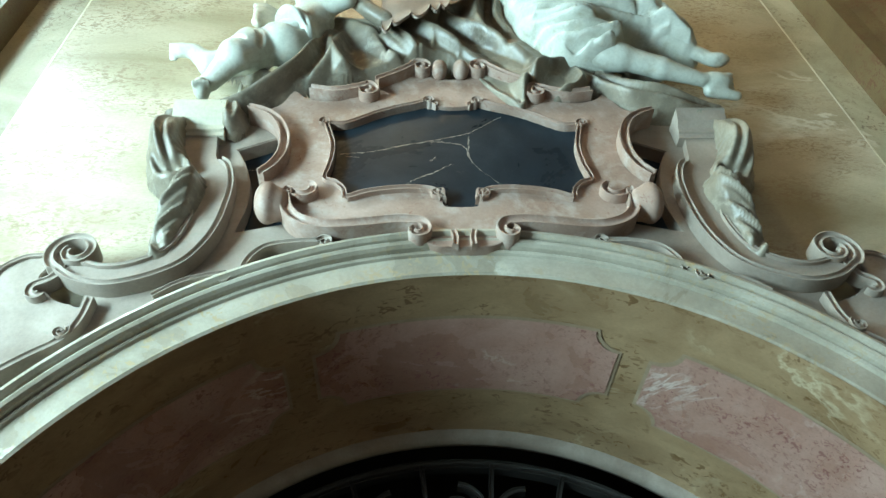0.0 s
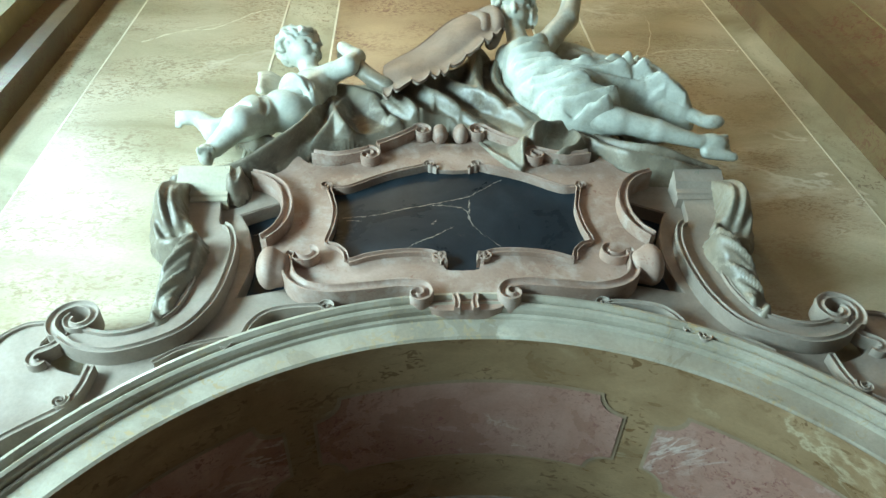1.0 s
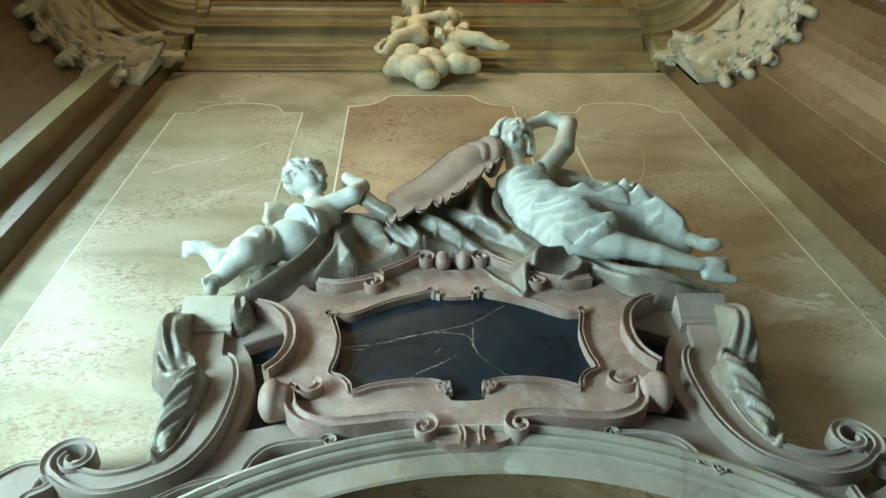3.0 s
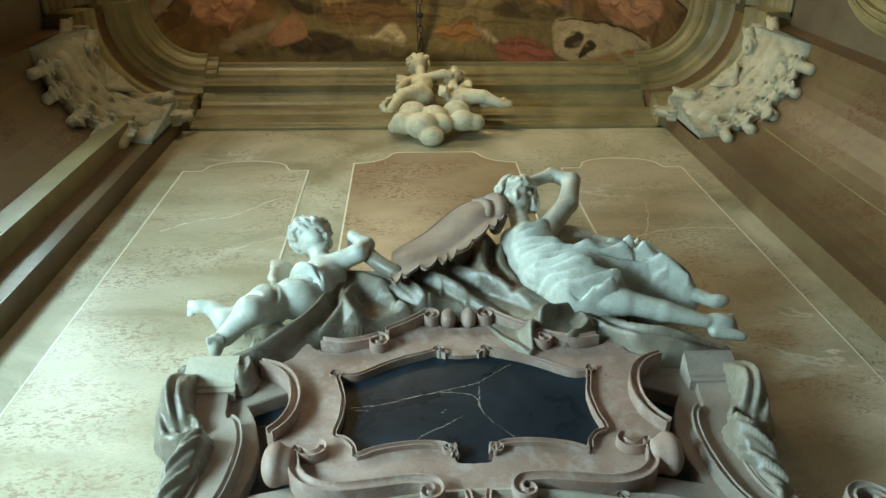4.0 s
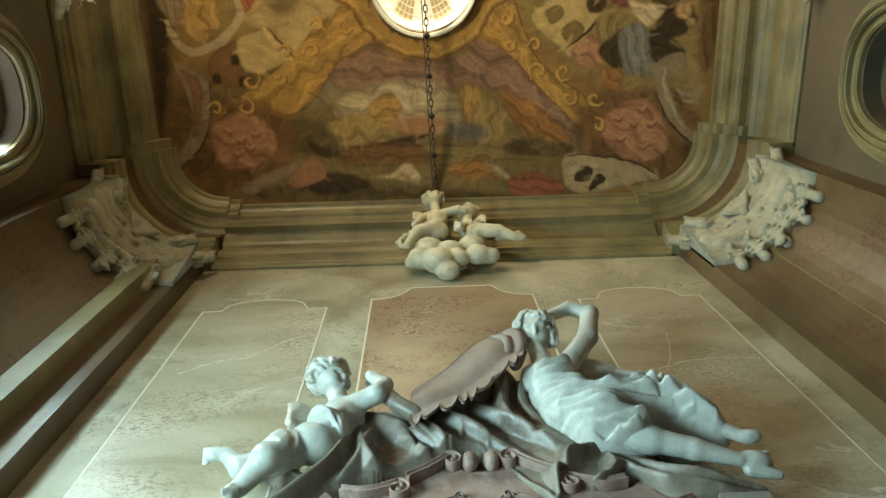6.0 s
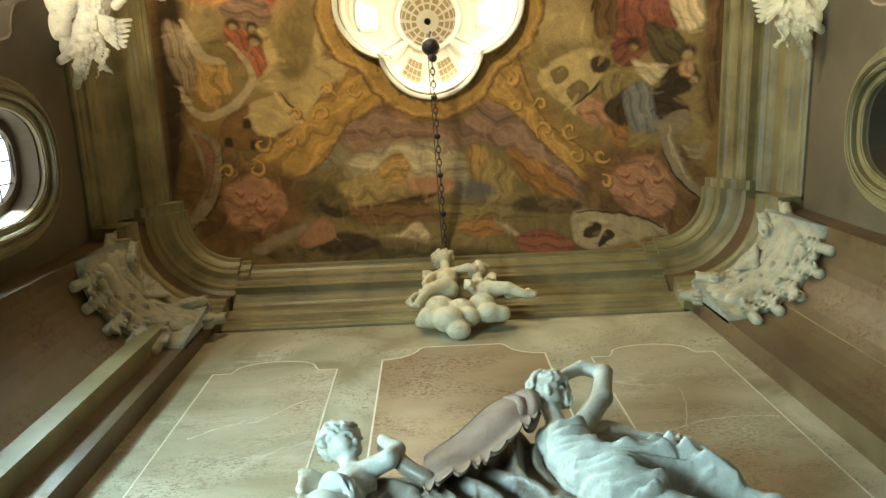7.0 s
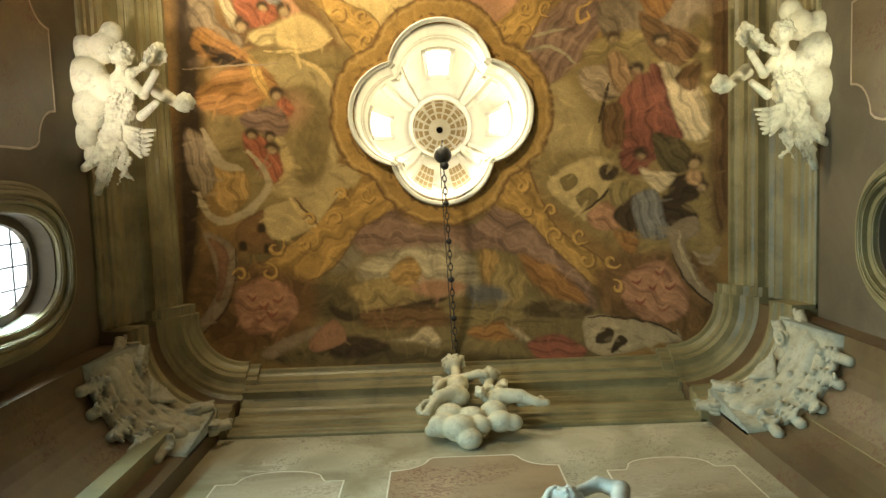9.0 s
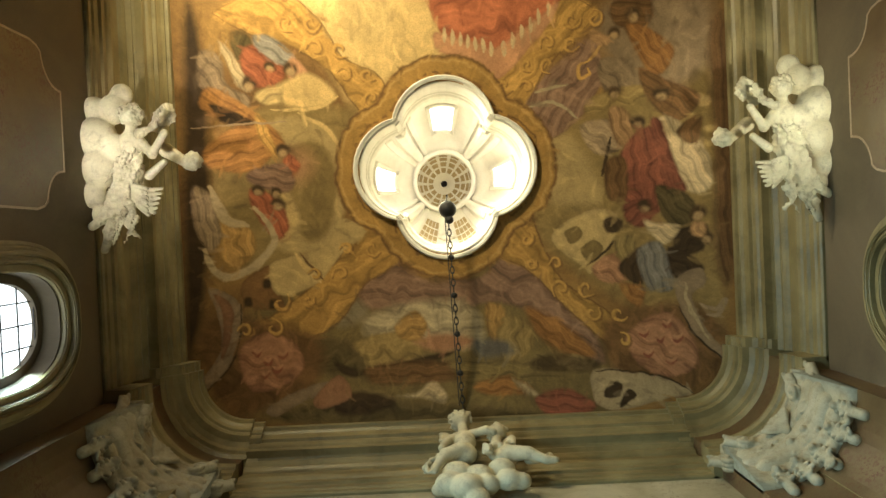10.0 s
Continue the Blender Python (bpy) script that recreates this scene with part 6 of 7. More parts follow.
# ---- drapery on top of the cartouche ----
dr = Sheet([(-0.72, 5.98), (-0.55, 5.96), (-0.38, 5.96), (-0.1, 6.06), (0.1, 6.26), (0.24, 6.42), (0.36, 6.36), (0.44, 6.1), (0.48, 5.85), (0.64, 5.64), (0.88, 5.56), (1.0, 5.42), (1.18, 5.28), (1.45, 5.22), (1.66, 5.15), (1.64, 5.02), (1.40, 4.99),
            (1.12, 5.01), (0.97, 5.14), (0.86, 5.26), (0.76, 5.17), (0.64, 5.14), (0.55, 5.18), (0.46, 5.05), (0.38, 5.04), (0.27, 5.20), (0.16, 5.42), (0.06, 5.56), (-0.06, 5.58), (-0.25, 5.50), (-0.5, 5.42), (-0.72, 5.34), (-0.86, 5.27),
            (-1.02, 5.15), (-1.2, 5.03), (-1.45, 4.95), (-1.60, 4.94), (-1.61, 5.02), (-1.42, 5.10), (-1.22, 5.22), (-1.04, 5.37), (-0.88, 5.56), (-0.78, 5.78)], lambda x, z: 2.43 - 0.10 * (z - 5.2) + 0.02 * np.sin(x * 9), 0.0085)
for pts, amp, width in (
        ([(-0.66, 5.92), (-0.50, 5.80), (-0.36, 5.64), (-0.24, 5.46)], 0.10, 0.075), ([(-0.46, 5.90), (-0.30, 5.74), (-0.17, 5.60), (-0.02, 5.52)], 0.09, 0.06), ([(-0.32, 5.92), (-0.08, 5.78), (0.08, 5.64), (0.24, 5.50)], 0.10, 0.065),
        ([(-0.05, 6.04), (0.12, 5.86), (0.26, 5.74), (0.42, 5.66)], 0.10, 0.06), ([(-0.72, 5.76), (-0.68, 5.56), (-0.60, 5.42), (-0.46, 5.37)], 0.11, 0.06), ([(-0.76, 5.92), (-0.80, 5.62), (-0.89, 5.38), (-1.06, 5.19), (-1.25, 5.06), (-1.54, 4.97)], 0.13, 0.06),
        ([(-0.63, 5.80), (-0.69, 5.54), (-0.82, 5.32)], 0.09, 0.05), ([(0.30, 6.44), (0.22, 6.12), (0.22, 5.84), (0.28, 5.66)], 0.12, 0.07), ([(0.42, 6.30), (0.34, 6.0), (0.40, 5.80)], 0.09, 0.045),
        ([(0.02, 5.66), (0.14, 5.46), (0.26, 5.26), (0.38, 5.06)], 0.13, 0.05), ([(0.10, 5.96), (0.30, 5.72), (0.52, 5.50)], 0.10, 0.06), ([(0.42, 5.10), (0.46, 5.26), (0.58, 5.42), (0.78, 5.50)], 0.14, 0.05), ([(0.50, 5.12), (0.66, 5.16), (0.80, 5.28), (0.80, 5.44)], 0.13, 0.045),
        ([(0.85, 5.40), (0.95, 5.22), (1.12, 5.10), (1.58, 5.06)], 0.12, 0.045), ([(0.92, 5.46), (1.10, 5.28), (1.36, 5.17), (1.62, 5.12)], 0.08, 0.035), ([(-0.98, 5.36), (-1.16, 5.22), (-1.36, 5.10), (-1.56, 5.01)], 0.07, 0.03),
        ([(-0.70, 5.93), (-0.45, 5.90), (-0.2, 5.92), (0.05, 6.06), (0.22, 6.30)], 0.09, 0.045)):
    dr.fold(pts, amp, width, 1.7)
for pts, amp, width in (
        ([(-0.44, 5.74), (-0.30, 5.58), (-0.18, 5.48)], -0.09, 0.03), ([(-0.54, 5.62), (-0.44, 5.50), (-0.34, 5.42)], -0.10, 0.035), ([(-0.20, 5.76), (0.02, 5.64), (0.20, 5.53)], -0.09, 0.028), ([(0.30, 6.24), (0.30, 5.98), (0.40, 5.64)], -0.11, 0.03),
        ([(0.10, 5.58), (0.28, 5.30), (0.40, 5.12)], -0.12, 0.03), ([(0.64, 5.42), (0.64, 5.30), (0.72, 5.24)], -0.12, 0.05), ([(0.49, 5.36), (0.48, 5.22), (0.455, 5.10)], -0.13, 0.024), ([(-0.74, 5.70), (-0.76, 5.54), (-0.86, 5.34), (-1.02, 5.16)], -0.10, 0.028),
        ([(0.16, 5.78), (0.32, 5.60), (0.46, 5.48)], -0.09, 0.03), ([(0.0, 5.90), (0.14, 5.74), (0.30, 5.66)], -0.07, 0.025)):
    dr.fold(pts, amp, width, 1.4)
# short pinched creases across the broad folds
g = random.Random(12)
for _ in range(16):
    x, z = g.uniform(-0.5, 0.34), g.uniform(5.5, 5.9)
    dr.fold([(x, z), (x + 0.03, z - 0.04), (x + 0.03, z - 0.09)], g.choice((-0.035, 0.03)), 0.012, 1.3)
thing("drapery", "heavy grey stone drapery spread in folds over the cartouche", "stone drapery", data=joined("drapery", [dr.build()], M_DRAPE))
kn = Sheet([(-1.34, 5.06), (-1.22, 5.08), (-1.14, 5.02), (-1.13, 4.90), (-1.19, 4.82), (-1.27, 4.84), (-1.30, 4.94)], lambda x, z: 2.38 + 0 * x)
kn.fold([(-1.28, 5.04), (-1.24, 4.94), (-1.22, 4.86)], 0.07, 0.03)
kn.fold([(-1.20, 5.04), (-1.17, 4.95), (-1.19, 4.86)], 0.06, 0.025)
kn.fold([(-1.25, 4.98), (-1.22, 4.92)], -0.05, 0.02)
thing("drapery_knot", "knotted end of the stone drapery over the capping", "stone drapery", data=joined("drapery_knot", [kn.build()], M_DRAPE))

# ---- curled parchment with a scalloped edge ----
vs, fs = [], []
nu, nv = 150, 14
for i in range(nu + 1):
    u = i / nu
    lo = Vector((-0.40 + 0.84 * u, 2.28 - 0.13 * u, 5.70 + 0.70 * u ** 1.4))
    hi = Vector((-0.40 + 0.72 * u, 2.25 - 0.15 * u, 6.02 + 0.74 * u ** 0.85))
    scal = 0.085 * abs(math.sin(u * math.pi * 9 + math.sin(u * 14))) ** 0.6 + 0.02 * math.sin(u * 31)
    for j in range(nv + 1):
        v = j / nv
        p = lo.lerp(hi, v)
        p.y -= 0.03 * math.sin(math.pi * v) + 0.02 * math.sin(u * 9 + v * 2)
        if j == 0:
            p.z -= scal
            p.y -= 0.04
        if j == 1:
            p.z -= scal * 0.6
            p.y -= 0.015
        vs.append(p)
m = nv + 1
fs = [(i * m + j, (i + 1) * m + j, (i + 1) * m + j + 1, i * m + j + 1) for i in range(nu) for j in range(nv)]
off = len(vs)
vs += [v + Vector((0, 0.025, 0.004)) for v in vs]
fs += [tuple(off + k for k in f[::-1]) for f in fs]
edge = [i * m for i in range(nu + 1)] + [nu * m + j for j in range(1, m)] + [i * m + nv for i in range(nu - 1, -1, -1)] + [j for j in range(nv - 1, 0, -1)]
fs += [(edge[k], edge[(k + 1) % len(edge)], off + edge[(k + 1) % len(edge)], off + edge[k]) for k in range(len(edge))]
thing("parchment", "rose-brown stone parchment with a scalloped torn edge", "stone scroll", data=mesh_of("parchment", vs, fs, M_PARCH, True))
c = Clay(0.02)
c.tube([(0.30, 2.20, 6.72), (0.38, 2.10, 6.60), (0.40, 2.12, 6.42), (0.34, 2.2, 6.30)], 0.05, 0.045, 1)
c.tube([(0.20, 2.16, 6.66), (0.30, 2.10, 6.52), (0.30, 2.13, 6.36)], 0.035, 0.03, 1)
thing("parchment_roll", "rolled dark end of the stone parchment", "stone scroll", data=c.mesh("parchment_roll", 0.012, M_PARCH, 0.012, 40, (1, 0, 0.3)))

# ---- reclining woman ----
c = Clay(0.024)
def leaning(cx, cy, cz, lean, turn=0.0):
    """Places on a head that leans forward by lean degrees and turns by turn degrees: offsets to the side, to the front and up."""
    c1, s1, c2, s2 = math.cos(radians(lean)), math.sin(radians(lean)), math.cos(radians(turn)), math.sin(radians(turn))

    def to(dx, front, up):
        dx, front = dx * c2 + front * s2, front * c2 - dx * s2
        return cx + dx, cy - c1 * front - s1 * up, cz - s1 * front + c1 * up
    return to


hd = leaning(0.535, 2.13, 6.62, 42, -8)
c.ell(hd(0, 0, 0), (0.105, 0.115, 0.145), 0, turn=(42, 0, 0))
for sd in (-1, 1):
    c.ell(hd(0.045 * sd, 0.070, -0.035), (0.040, 0.040, 0.045), 0, 0.03)
    c.ell(hd(0.042 * sd, 0.088, 0.028), (0.024, 0.018, 0.014), 0, 0.008)
    c.ell(hd(0.045 * sd, 0.085, 0.062), (0.042, 0.020, 0.014), 0, 0.015)
    c.ell(hd(0.115 * sd, -0.03, 0.0), (0.045, 0.07, 0.12), 1, 0.015)
c.ell(hd(0, 0.120, -0.015), (0.018, 0.028, 0.026), 0, 0.010)
c.cap(hd(0, 0.100, 0.05), hd(0, 0.118, -0.005), 0.013, 0.016, 0, 0.012)
c.ell(hd(0, 0.100, -0.062), (0.032, 0.018, 0.012), 0, 0.008)
c.ell(hd(0, 0.096, -0.082), (0.026, 0.018, 0.011), 0, 0.008)
c.ell(hd(0, 0.085, -0.115), (0.036, 0.035, 0.028), 0, 0.02)
c.ell(hd(0, -0.05, 0.085), (0.14, 0.13, 0.11), 1, 0.015)
c.cap((0.53, 2.18, 6.50), (0.55, 2.24, 6.34), 0.068, 0.08)
c.ell((0.57, 2.28, 6.22), (0.19, 0.13, 0.17), 0)
c.cap((0.46, 2.28, 6.28), (0.72, 2.26, 6.36), 0.08, 0.08)
c.ell((0.50, 2.20, 6.14), (0.075, 0.07, 0.08), 0, 0.03)
c.ell((0.66, 2.20, 6.16), (0.075, 0.07, 0.08), 1, 0.03)
c.cap((0.74, 2.24, 6.38), (0.93, 2.15, 6.62), 0.085, 0.075)
c.cap((0.93, 2.15, 6.62), (1.01, 2.08, 6.90), 0.078, 0.068)
c.cap((1.01, 2.08, 6.90), (0.86, 2.06, 6.98), 0.066, 0.056)
c.cap((0.86, 2.06, 6.98), (0.66, 2.10, 6.90), 0.054, 0.044)
c.cap((0.46, 2.28, 6.26), (0.40, 2.32, 6.14), 0.065, 0.055)
c.ell((0.57, 2.29, 6.02), (0.17, 0.13, 0.18), 1)
c.ell((0.64, 2.32, 5.84), (0.18, 0.14, 0.16), 1)
c.ell((0.78, 2.34, 5.72), (0.21, 0.16, 0.17), 1)
c.cap((0.80, 2.32, 5.76), (1.20, 2.27, 5.80), 0.13, 0.105, 1)
c.cap((1.20, 2.27, 5.80), (1.50, 2.32, 5.63), 0.10, 0.075, 1)
c.cap((1.50, 2.33, 5.62), (1.62, 2.35, 5.55), 0.05, 0.045)
c.ell((1.69, 2.35, 5.51), (0.08, 0.05, 0.04), 0)
c.cap((0.76, 2.34, 5.60), (1.06, 2.32, 5.47), 0.115, 0.09, 1)
c.cap((0.98, 2.31, 5.50), (1.30, 2.34, 5.39), 0.082, 0.066)
c.cap((1.30, 2.34, 5.39), (1.54, 2.37, 5.31), 0.066, 0.042)
c.ell((1.63, 2.37, 5.31), (0.095, 0.05, 0.052), 0, turn=(0, 15, 0))
for i in range(4):
    c.ell((1.70 + 0.008 * i, 2.34 + 0.025 * i, 5.325 - 0.012 * i), (0.03, 0.014, 0.016), 0, 0.006)
c.cap((1.60, 2.42, 5.27), (1.75, 2.43, 5.23), 0.045, 0.03)


def over(fig, lift=0.012):
    """Depth of the figure's front, smoothed as cloth would lie on it."""
    def depth(x, z):
        y = fig.front(np.stack([x.ravel(), z.ravel()], 1)).reshape(x.shape)
        y = np.where(np.isnan(y), 2.44, y)
        for _ in range(3):
            p = np.pad(y, 2, mode="edge")
            y = np.minimum(y, sum(p[i:i + x.shape[0], j:j + x.shape[1]] for i in range(5) for j in range(5)) / 25)
            p = np.pad(y, 1, mode="edge")
            y = sum(p[i:i + x.shape[0], j:j + x.shape[1]] for i in range(3) for j in range(3)) / 9
        return y - lift
    return depth


robe = Sheet([(0.40, 6.22), (0.50, 6.20), (0.60, 6.22), (0.74, 6.28), (0.82, 6.14), (0.92, 6.03), (1.06, 6.0), (1.24, 5.96), (1.36, 5.85), (1.54, 5.72), (1.62, 5.60), (1.50, 5.49), (1.3, 5.49), (1.12, 5.52), (1.0, 5.42), (0.85, 5.41), (0.68, 5.45), (0.52, 5.55), (0.41, 5.75), (0.375, 6.0)], over(c), 0.0072, 2.50, gain=1.8)
robe.fan([(0.40, 6.02), (0.58, 5.93), (0.84, 5.94), (1.12, 5.98), (1.24, 5.93)], [(0.48, 5.70), (0.66, 5.56), (0.92, 5.52), (1.16, 5.56), (1.32, 5.52)], 6, 0.055, 0.022, 21, 1.6)
robe.fan([(0.86, 5.88), (1.08, 5.86), (1.28, 5.84), (1.52, 5.70)], [(0.80, 5.50), (1.02, 5.48), (1.26, 5.52), (1.52, 5.54)], 4, 0.05, 0.022, 24, 1.6)
robe.fold([(0.40, 6.02), (0.54, 5.965), (0.68, 5.985), (0.80, 6.07)], -0.06, 0.016)
robe.fold([(0.40, 6.07), (0.54, 6.01), (0.68, 6.03), (0.82, 6.12)], 0.065, 0.02, 1.5)
robe.fold([(0.42, 6.20), (0.55, 6.15), (0.66, 6.17), (0.76, 6.24)], 0.04, 0.018)
robe.fold([(0.95, 6.0), (1.16, 5.92), (1.30, 5.80), (1.50, 5.68)], 0.06, 0.018, 1.5)
robe.fold([(0.60, 5.52), (0.86, 5.46), (1.10, 5.55), (1.34, 5.52)], 0.07, 0.02, 1.5)
for x0, z0, x1, z1, x2, z2 in ((0.70, 6.02, 0.98, 5.97, 1.26, 5.90), (0.66, 5.94, 0.96, 5.88, 1.34, 5.80), (0.62, 5.84, 0.94, 5.78, 1.46, 5.66), (0.58, 5.72, 0.88, 5.62, 1.36, 5.60), (0.90, 5.98, 1.16, 5.80, 1.50, 5.60)):
    robe.fold([(x0, z0), ((x0 + x1) / 2, (z0 + z1) / 2 - 0.03), (x1, z1), (x2, z2)], 0.085, 0.019, 1.5)
    robe.fold([(x0 + 0.03, z0 - 0.04), (x1, z1 - 0.04), (x2 - 0.05, z2 - 0.035)], -0.05, 0.014, 1.3)
g = random.Random(61)
for k in range(9):
    t = k / 8
    x0, z0, x1, z1 = 0.43 + 0.16 * t, 5.98 - 0.44 * t, 1.30 + 0.14 * math.sin(3 * t) - g.uniform(0, 0.22), 5.90 - 0.40 * t
    sag = 0.05 + 0.05 * t
    line = [(x0 + g.uniform(0, 0.08), z0), (x0 + 0.22, z0 - sag), (x0 + 0.5, (z0 + z1) / 2 - 0.6 * sag + g.uniform(-0.015, 0.015)), (x1, z1)]
    robe.fold(line, 0.062, 0.019, 1.9)
    robe.fold([(x, z - 0.026) for x, z in line], -0.075, 0.014, 1.6)
robe.fold([(0.92, 5.64), (1.14, 5.62), (1.34, 5.58), (1.54, 5.53)], -0.12, 0.022, 1.5)
c.curls(hd(0, -0.045, 0.085), (0.145, 0.13, 0.12), 70, 0.032, 5)
for sd in (-1, 1):
    c.curls(hd(0.115 * sd, -0.03, -0.01), (0.045, 0.06, 0.11), 16, 0.028, 6 + sd)
    c.ell(hd(0.042 * sd, 0.108, 0.044), (0.026, 0.020, 0.010), -1, 0.008)
c.ell(hd(0, 0.118, -0.072), (0.030, 0.010, 0.004), -1, 0.005)
thing("reclining_figure", "white marble figure reclining in folded robes on the monument", "statue", data=joined("reclining_figure", [pieces_of(c.mesh("body", 0.0095, M_WHITE, back=2.58)), robe.build()], M_WHITE))
# her wing, feather by feather
c = Clay(0.02)
c.tube([(0.84, 2.30, 6.46), (1.02, 2.33, 6.45), (1.22, 2.38, 6.34), (1.36, 2.42, 6.24)], 0.05, 0.03)
for row, (n, ln, r) in enumerate(((6, 0.22, 0.036), (8, 0.36, 0.034))):
    for i in range(n):
        t = i / (n - 1)
        x, z = 0.88 + 0.36 * t, 6.44 - 0.13 * t
        e = ln * (0.75 + 0.45 * t)
        o = 0.05 * (1 - row) + 0.025 * (i % 2)
        c.tube([(x, 2.39 - o, z - 0.02), (x + 0.55 * e, 2.39 - o, z - 0.28 * e - 0.02), (x + 0.95 * e, 2.43 - o, z - 0.55 * e - 0.02)], r, r * 0.5, 0, 0.001)
thing("stone_wing", "grey-white marble wing lying against the wall", "statue", data=c.mesh("stone_wing", 0.0095, M_WHITE, back=2.58))

# ---- putto ----
c = Clay(0.024)
hd = leaning(-0.94, 2.20, 6.17, 38, 48)
c.ell(hd(0, 0, 0), (0.112, 0.118, 0.125), 0)
for sd in (-1, 1):
    c.ell(hd(0.05 * sd, 0.075, -0.04), (0.042, 0.042, 0.042), 0, 0.03)
    c.ell(hd(0.045 * sd, 0.092, 0.035), (0.04, 0.022, 0.014), 0, 0.015)
c.ell(hd(0, 0.122, -0.015), (0.022, 0.026, 0.024), 0, 0.012)
c.ell(hd(0, 0.105, -0.062), (0.030, 0.018, 0.014), 0, 0.010)
c.ell(hd(0, 0.085, -0.10), (0.036, 0.034, 0.028), 0, 0.02)
c.ell(hd(0, -0.05, 0.05), (0.125, 0.12, 0.115), 1, 0.015)
c.cap((-0.90, 2.25, 6.05), (-0.86, 2.28, 5.95), 0.065, 0.07)
c.ell((-0.85, 2.32, 5.85), (0.15, 0.13, 0.14), 0)
c.ell((-0.92, 2.33, 5.70), (0.15, 0.13, 0.15), 0)
c.ell((-1.00, 2.33, 5.60), (0.16, 0.14, 0.13), 0)
c.ell((-1.17, 2.34, 5.53), (0.14, 0.14, 0.13), 0)
c.cap((-1.16, 2.30, 5.50), (-1.24, 2.27, 5.37), 0.12, 0.095)
c.cap((-1.24, 2.28, 5.37), (-1.37, 2.36, 5.23), 0.085, 0.058)
c.ell((-1.41, 2.37, 5.16), (0.045, 0.075, 0.05), 0)
c.cap((-1.22, 2.40, 5.54), (-1.42, 2.40, 5.47), 0.10, 0.075)
c.cap((-1.42, 2.40, 5.47), (-1.53, 2.37, 5.57), 0.07, 0.05)
c.ell((-1.60, 2.36, 5.57), (0.075, 0.045, 0.05), 0)
c.cap((-0.78, 2.26, 5.92), (-0.62, 2.18, 5.92), 0.075, 0.062)
c.cap((-0.62, 2.18, 5.92), (-0.57, 2.18, 6.04), 0.062, 0.052)
c.cap((-0.57, 2.18, 6.04), (-0.67, 2.16, 6.14), 0.05, 0.042)
c.cap((-0.92, 2.28, 5.92), (-0.86, 2.24, 5.78), 0.05, 0.05)
c.curls(hd(0, -0.05, 0.05), (0.13, 0.125, 0.12), 64, 0.032, 9)
for sd in (-1, 1):
    c.ell(hd(0.045 * sd, 0.108, 0.016), (0.022, 0.018, 0.012), -1, 0.008)
for i in range(5):
    c.ell((-1.435 + 0.018 * i, 2.315 + 0.004 * i, 5.125 + 0.008 * i), (0.013, 0.03, 0.015), 0, 0.004)
    c.ell((-1.655, 2.335 + 0.016 * i, 5.59 - 0.014 * i), (0.028, 0.012, 0.014), 0, 0.004)
c.ridge([(-1.02, 5.66), (-0.92, 5.62), (-0.84, 5.66)], 0.014, cut=True, k=0.015)
c.ridge([(-1.18, 5.42), (-1.26, 5.44), (-1.32, 5.42)], 0.014, cut=True, k=0.015)
sash = Sheet([(-1.20, 5.88), (-1.08, 5.86), (-0.95, 5.80), (-0.80, 5.74), (-0.74, 5.62), (-0.77, 5.50), (-0.84, 5.52), (-0.90, 5.62), (-1.02, 5.68), (-1.16, 5.74)], over(c, 0.02), 0.0075, 2.45)
sash.fan([(-1.18, 5.87), (-1.0, 5.82), (-0.82, 5.73), (-0.75, 5.54)], [(-1.17, 5.75), (-1.02, 5.70), (-0.90, 5.63), (-0.83, 5.53)], 6, 0.055, 0.012, 33, 1.3)
c.ridge([(-1.19, 5.62), (-1.10, 5.50), (-1.10, 5.42)], 0.014, cut=True, k=0.02)
thing("putto", "white marble child figure leaning on the drapery", "statue", data=joined("putto", [pieces_of(c.mesh("body", 0.0095, M_WHITE, back=2.58)), sash.build()], M_WHITE))
lc = Sheet([(-1.46, 5.66), (-1.34, 5.70), (-1.22, 5.64), (-1.10, 5.50), (-0.98, 5.40), (-1.0, 5.30), (-1.14, 5.36), (-1.26, 5.46), (-1.40, 5.52), (-1.50, 5.58)], lambda x, z: 2.44 + 0 * x, 0.01, 2.58)
lc.fan([(-1.46, 5.65), (-1.26, 5.64), (-1.0, 5.40)], [(-1.44, 5.55), (-1.26, 5.50), (-1.02, 5.33)], 5, 0.06, 0.022, 35)
thing("cloth_end", "dark stone cloth behind the child figure's legs", "stone drapery", data=joined("cloth_end", [lc.build()], M_DRAPE))
c = Clay(0.012)
for i in range(5):
    c.tube([(-1.06, 2.36, 5.98 - 0.03 * i), (-1.14 - 0.01 * i, 2.30, 6.00 - 0.045 * i), (-1.21 + 0.012 * i, 2.28, 5.99 - 0.06 * i)], 0.035, 0.02)
thing("stone_wing", "small beige marble wing behind the child figure", "statue", data=c.mesh("stone_wing", 0.013, M_IVORY))
c = Clay(0.015)
c.tube([(-0.66, 2.24, 6.18), (-0.60, 2.20, 6.10), (-0.56, 2.22, 5.98), (-0.46, 2.25, 5.86), (-0.36, 2.27, 5.80)], 0.06, 0.05, 1)
thing("cloth_end", "dark stone cloth gathered in the child figure's arms", "stone drapery", data=c.mesh("cloth_end", 0.015, M_DRAPE, 0.012, 44, (1, 0, 0.4)))

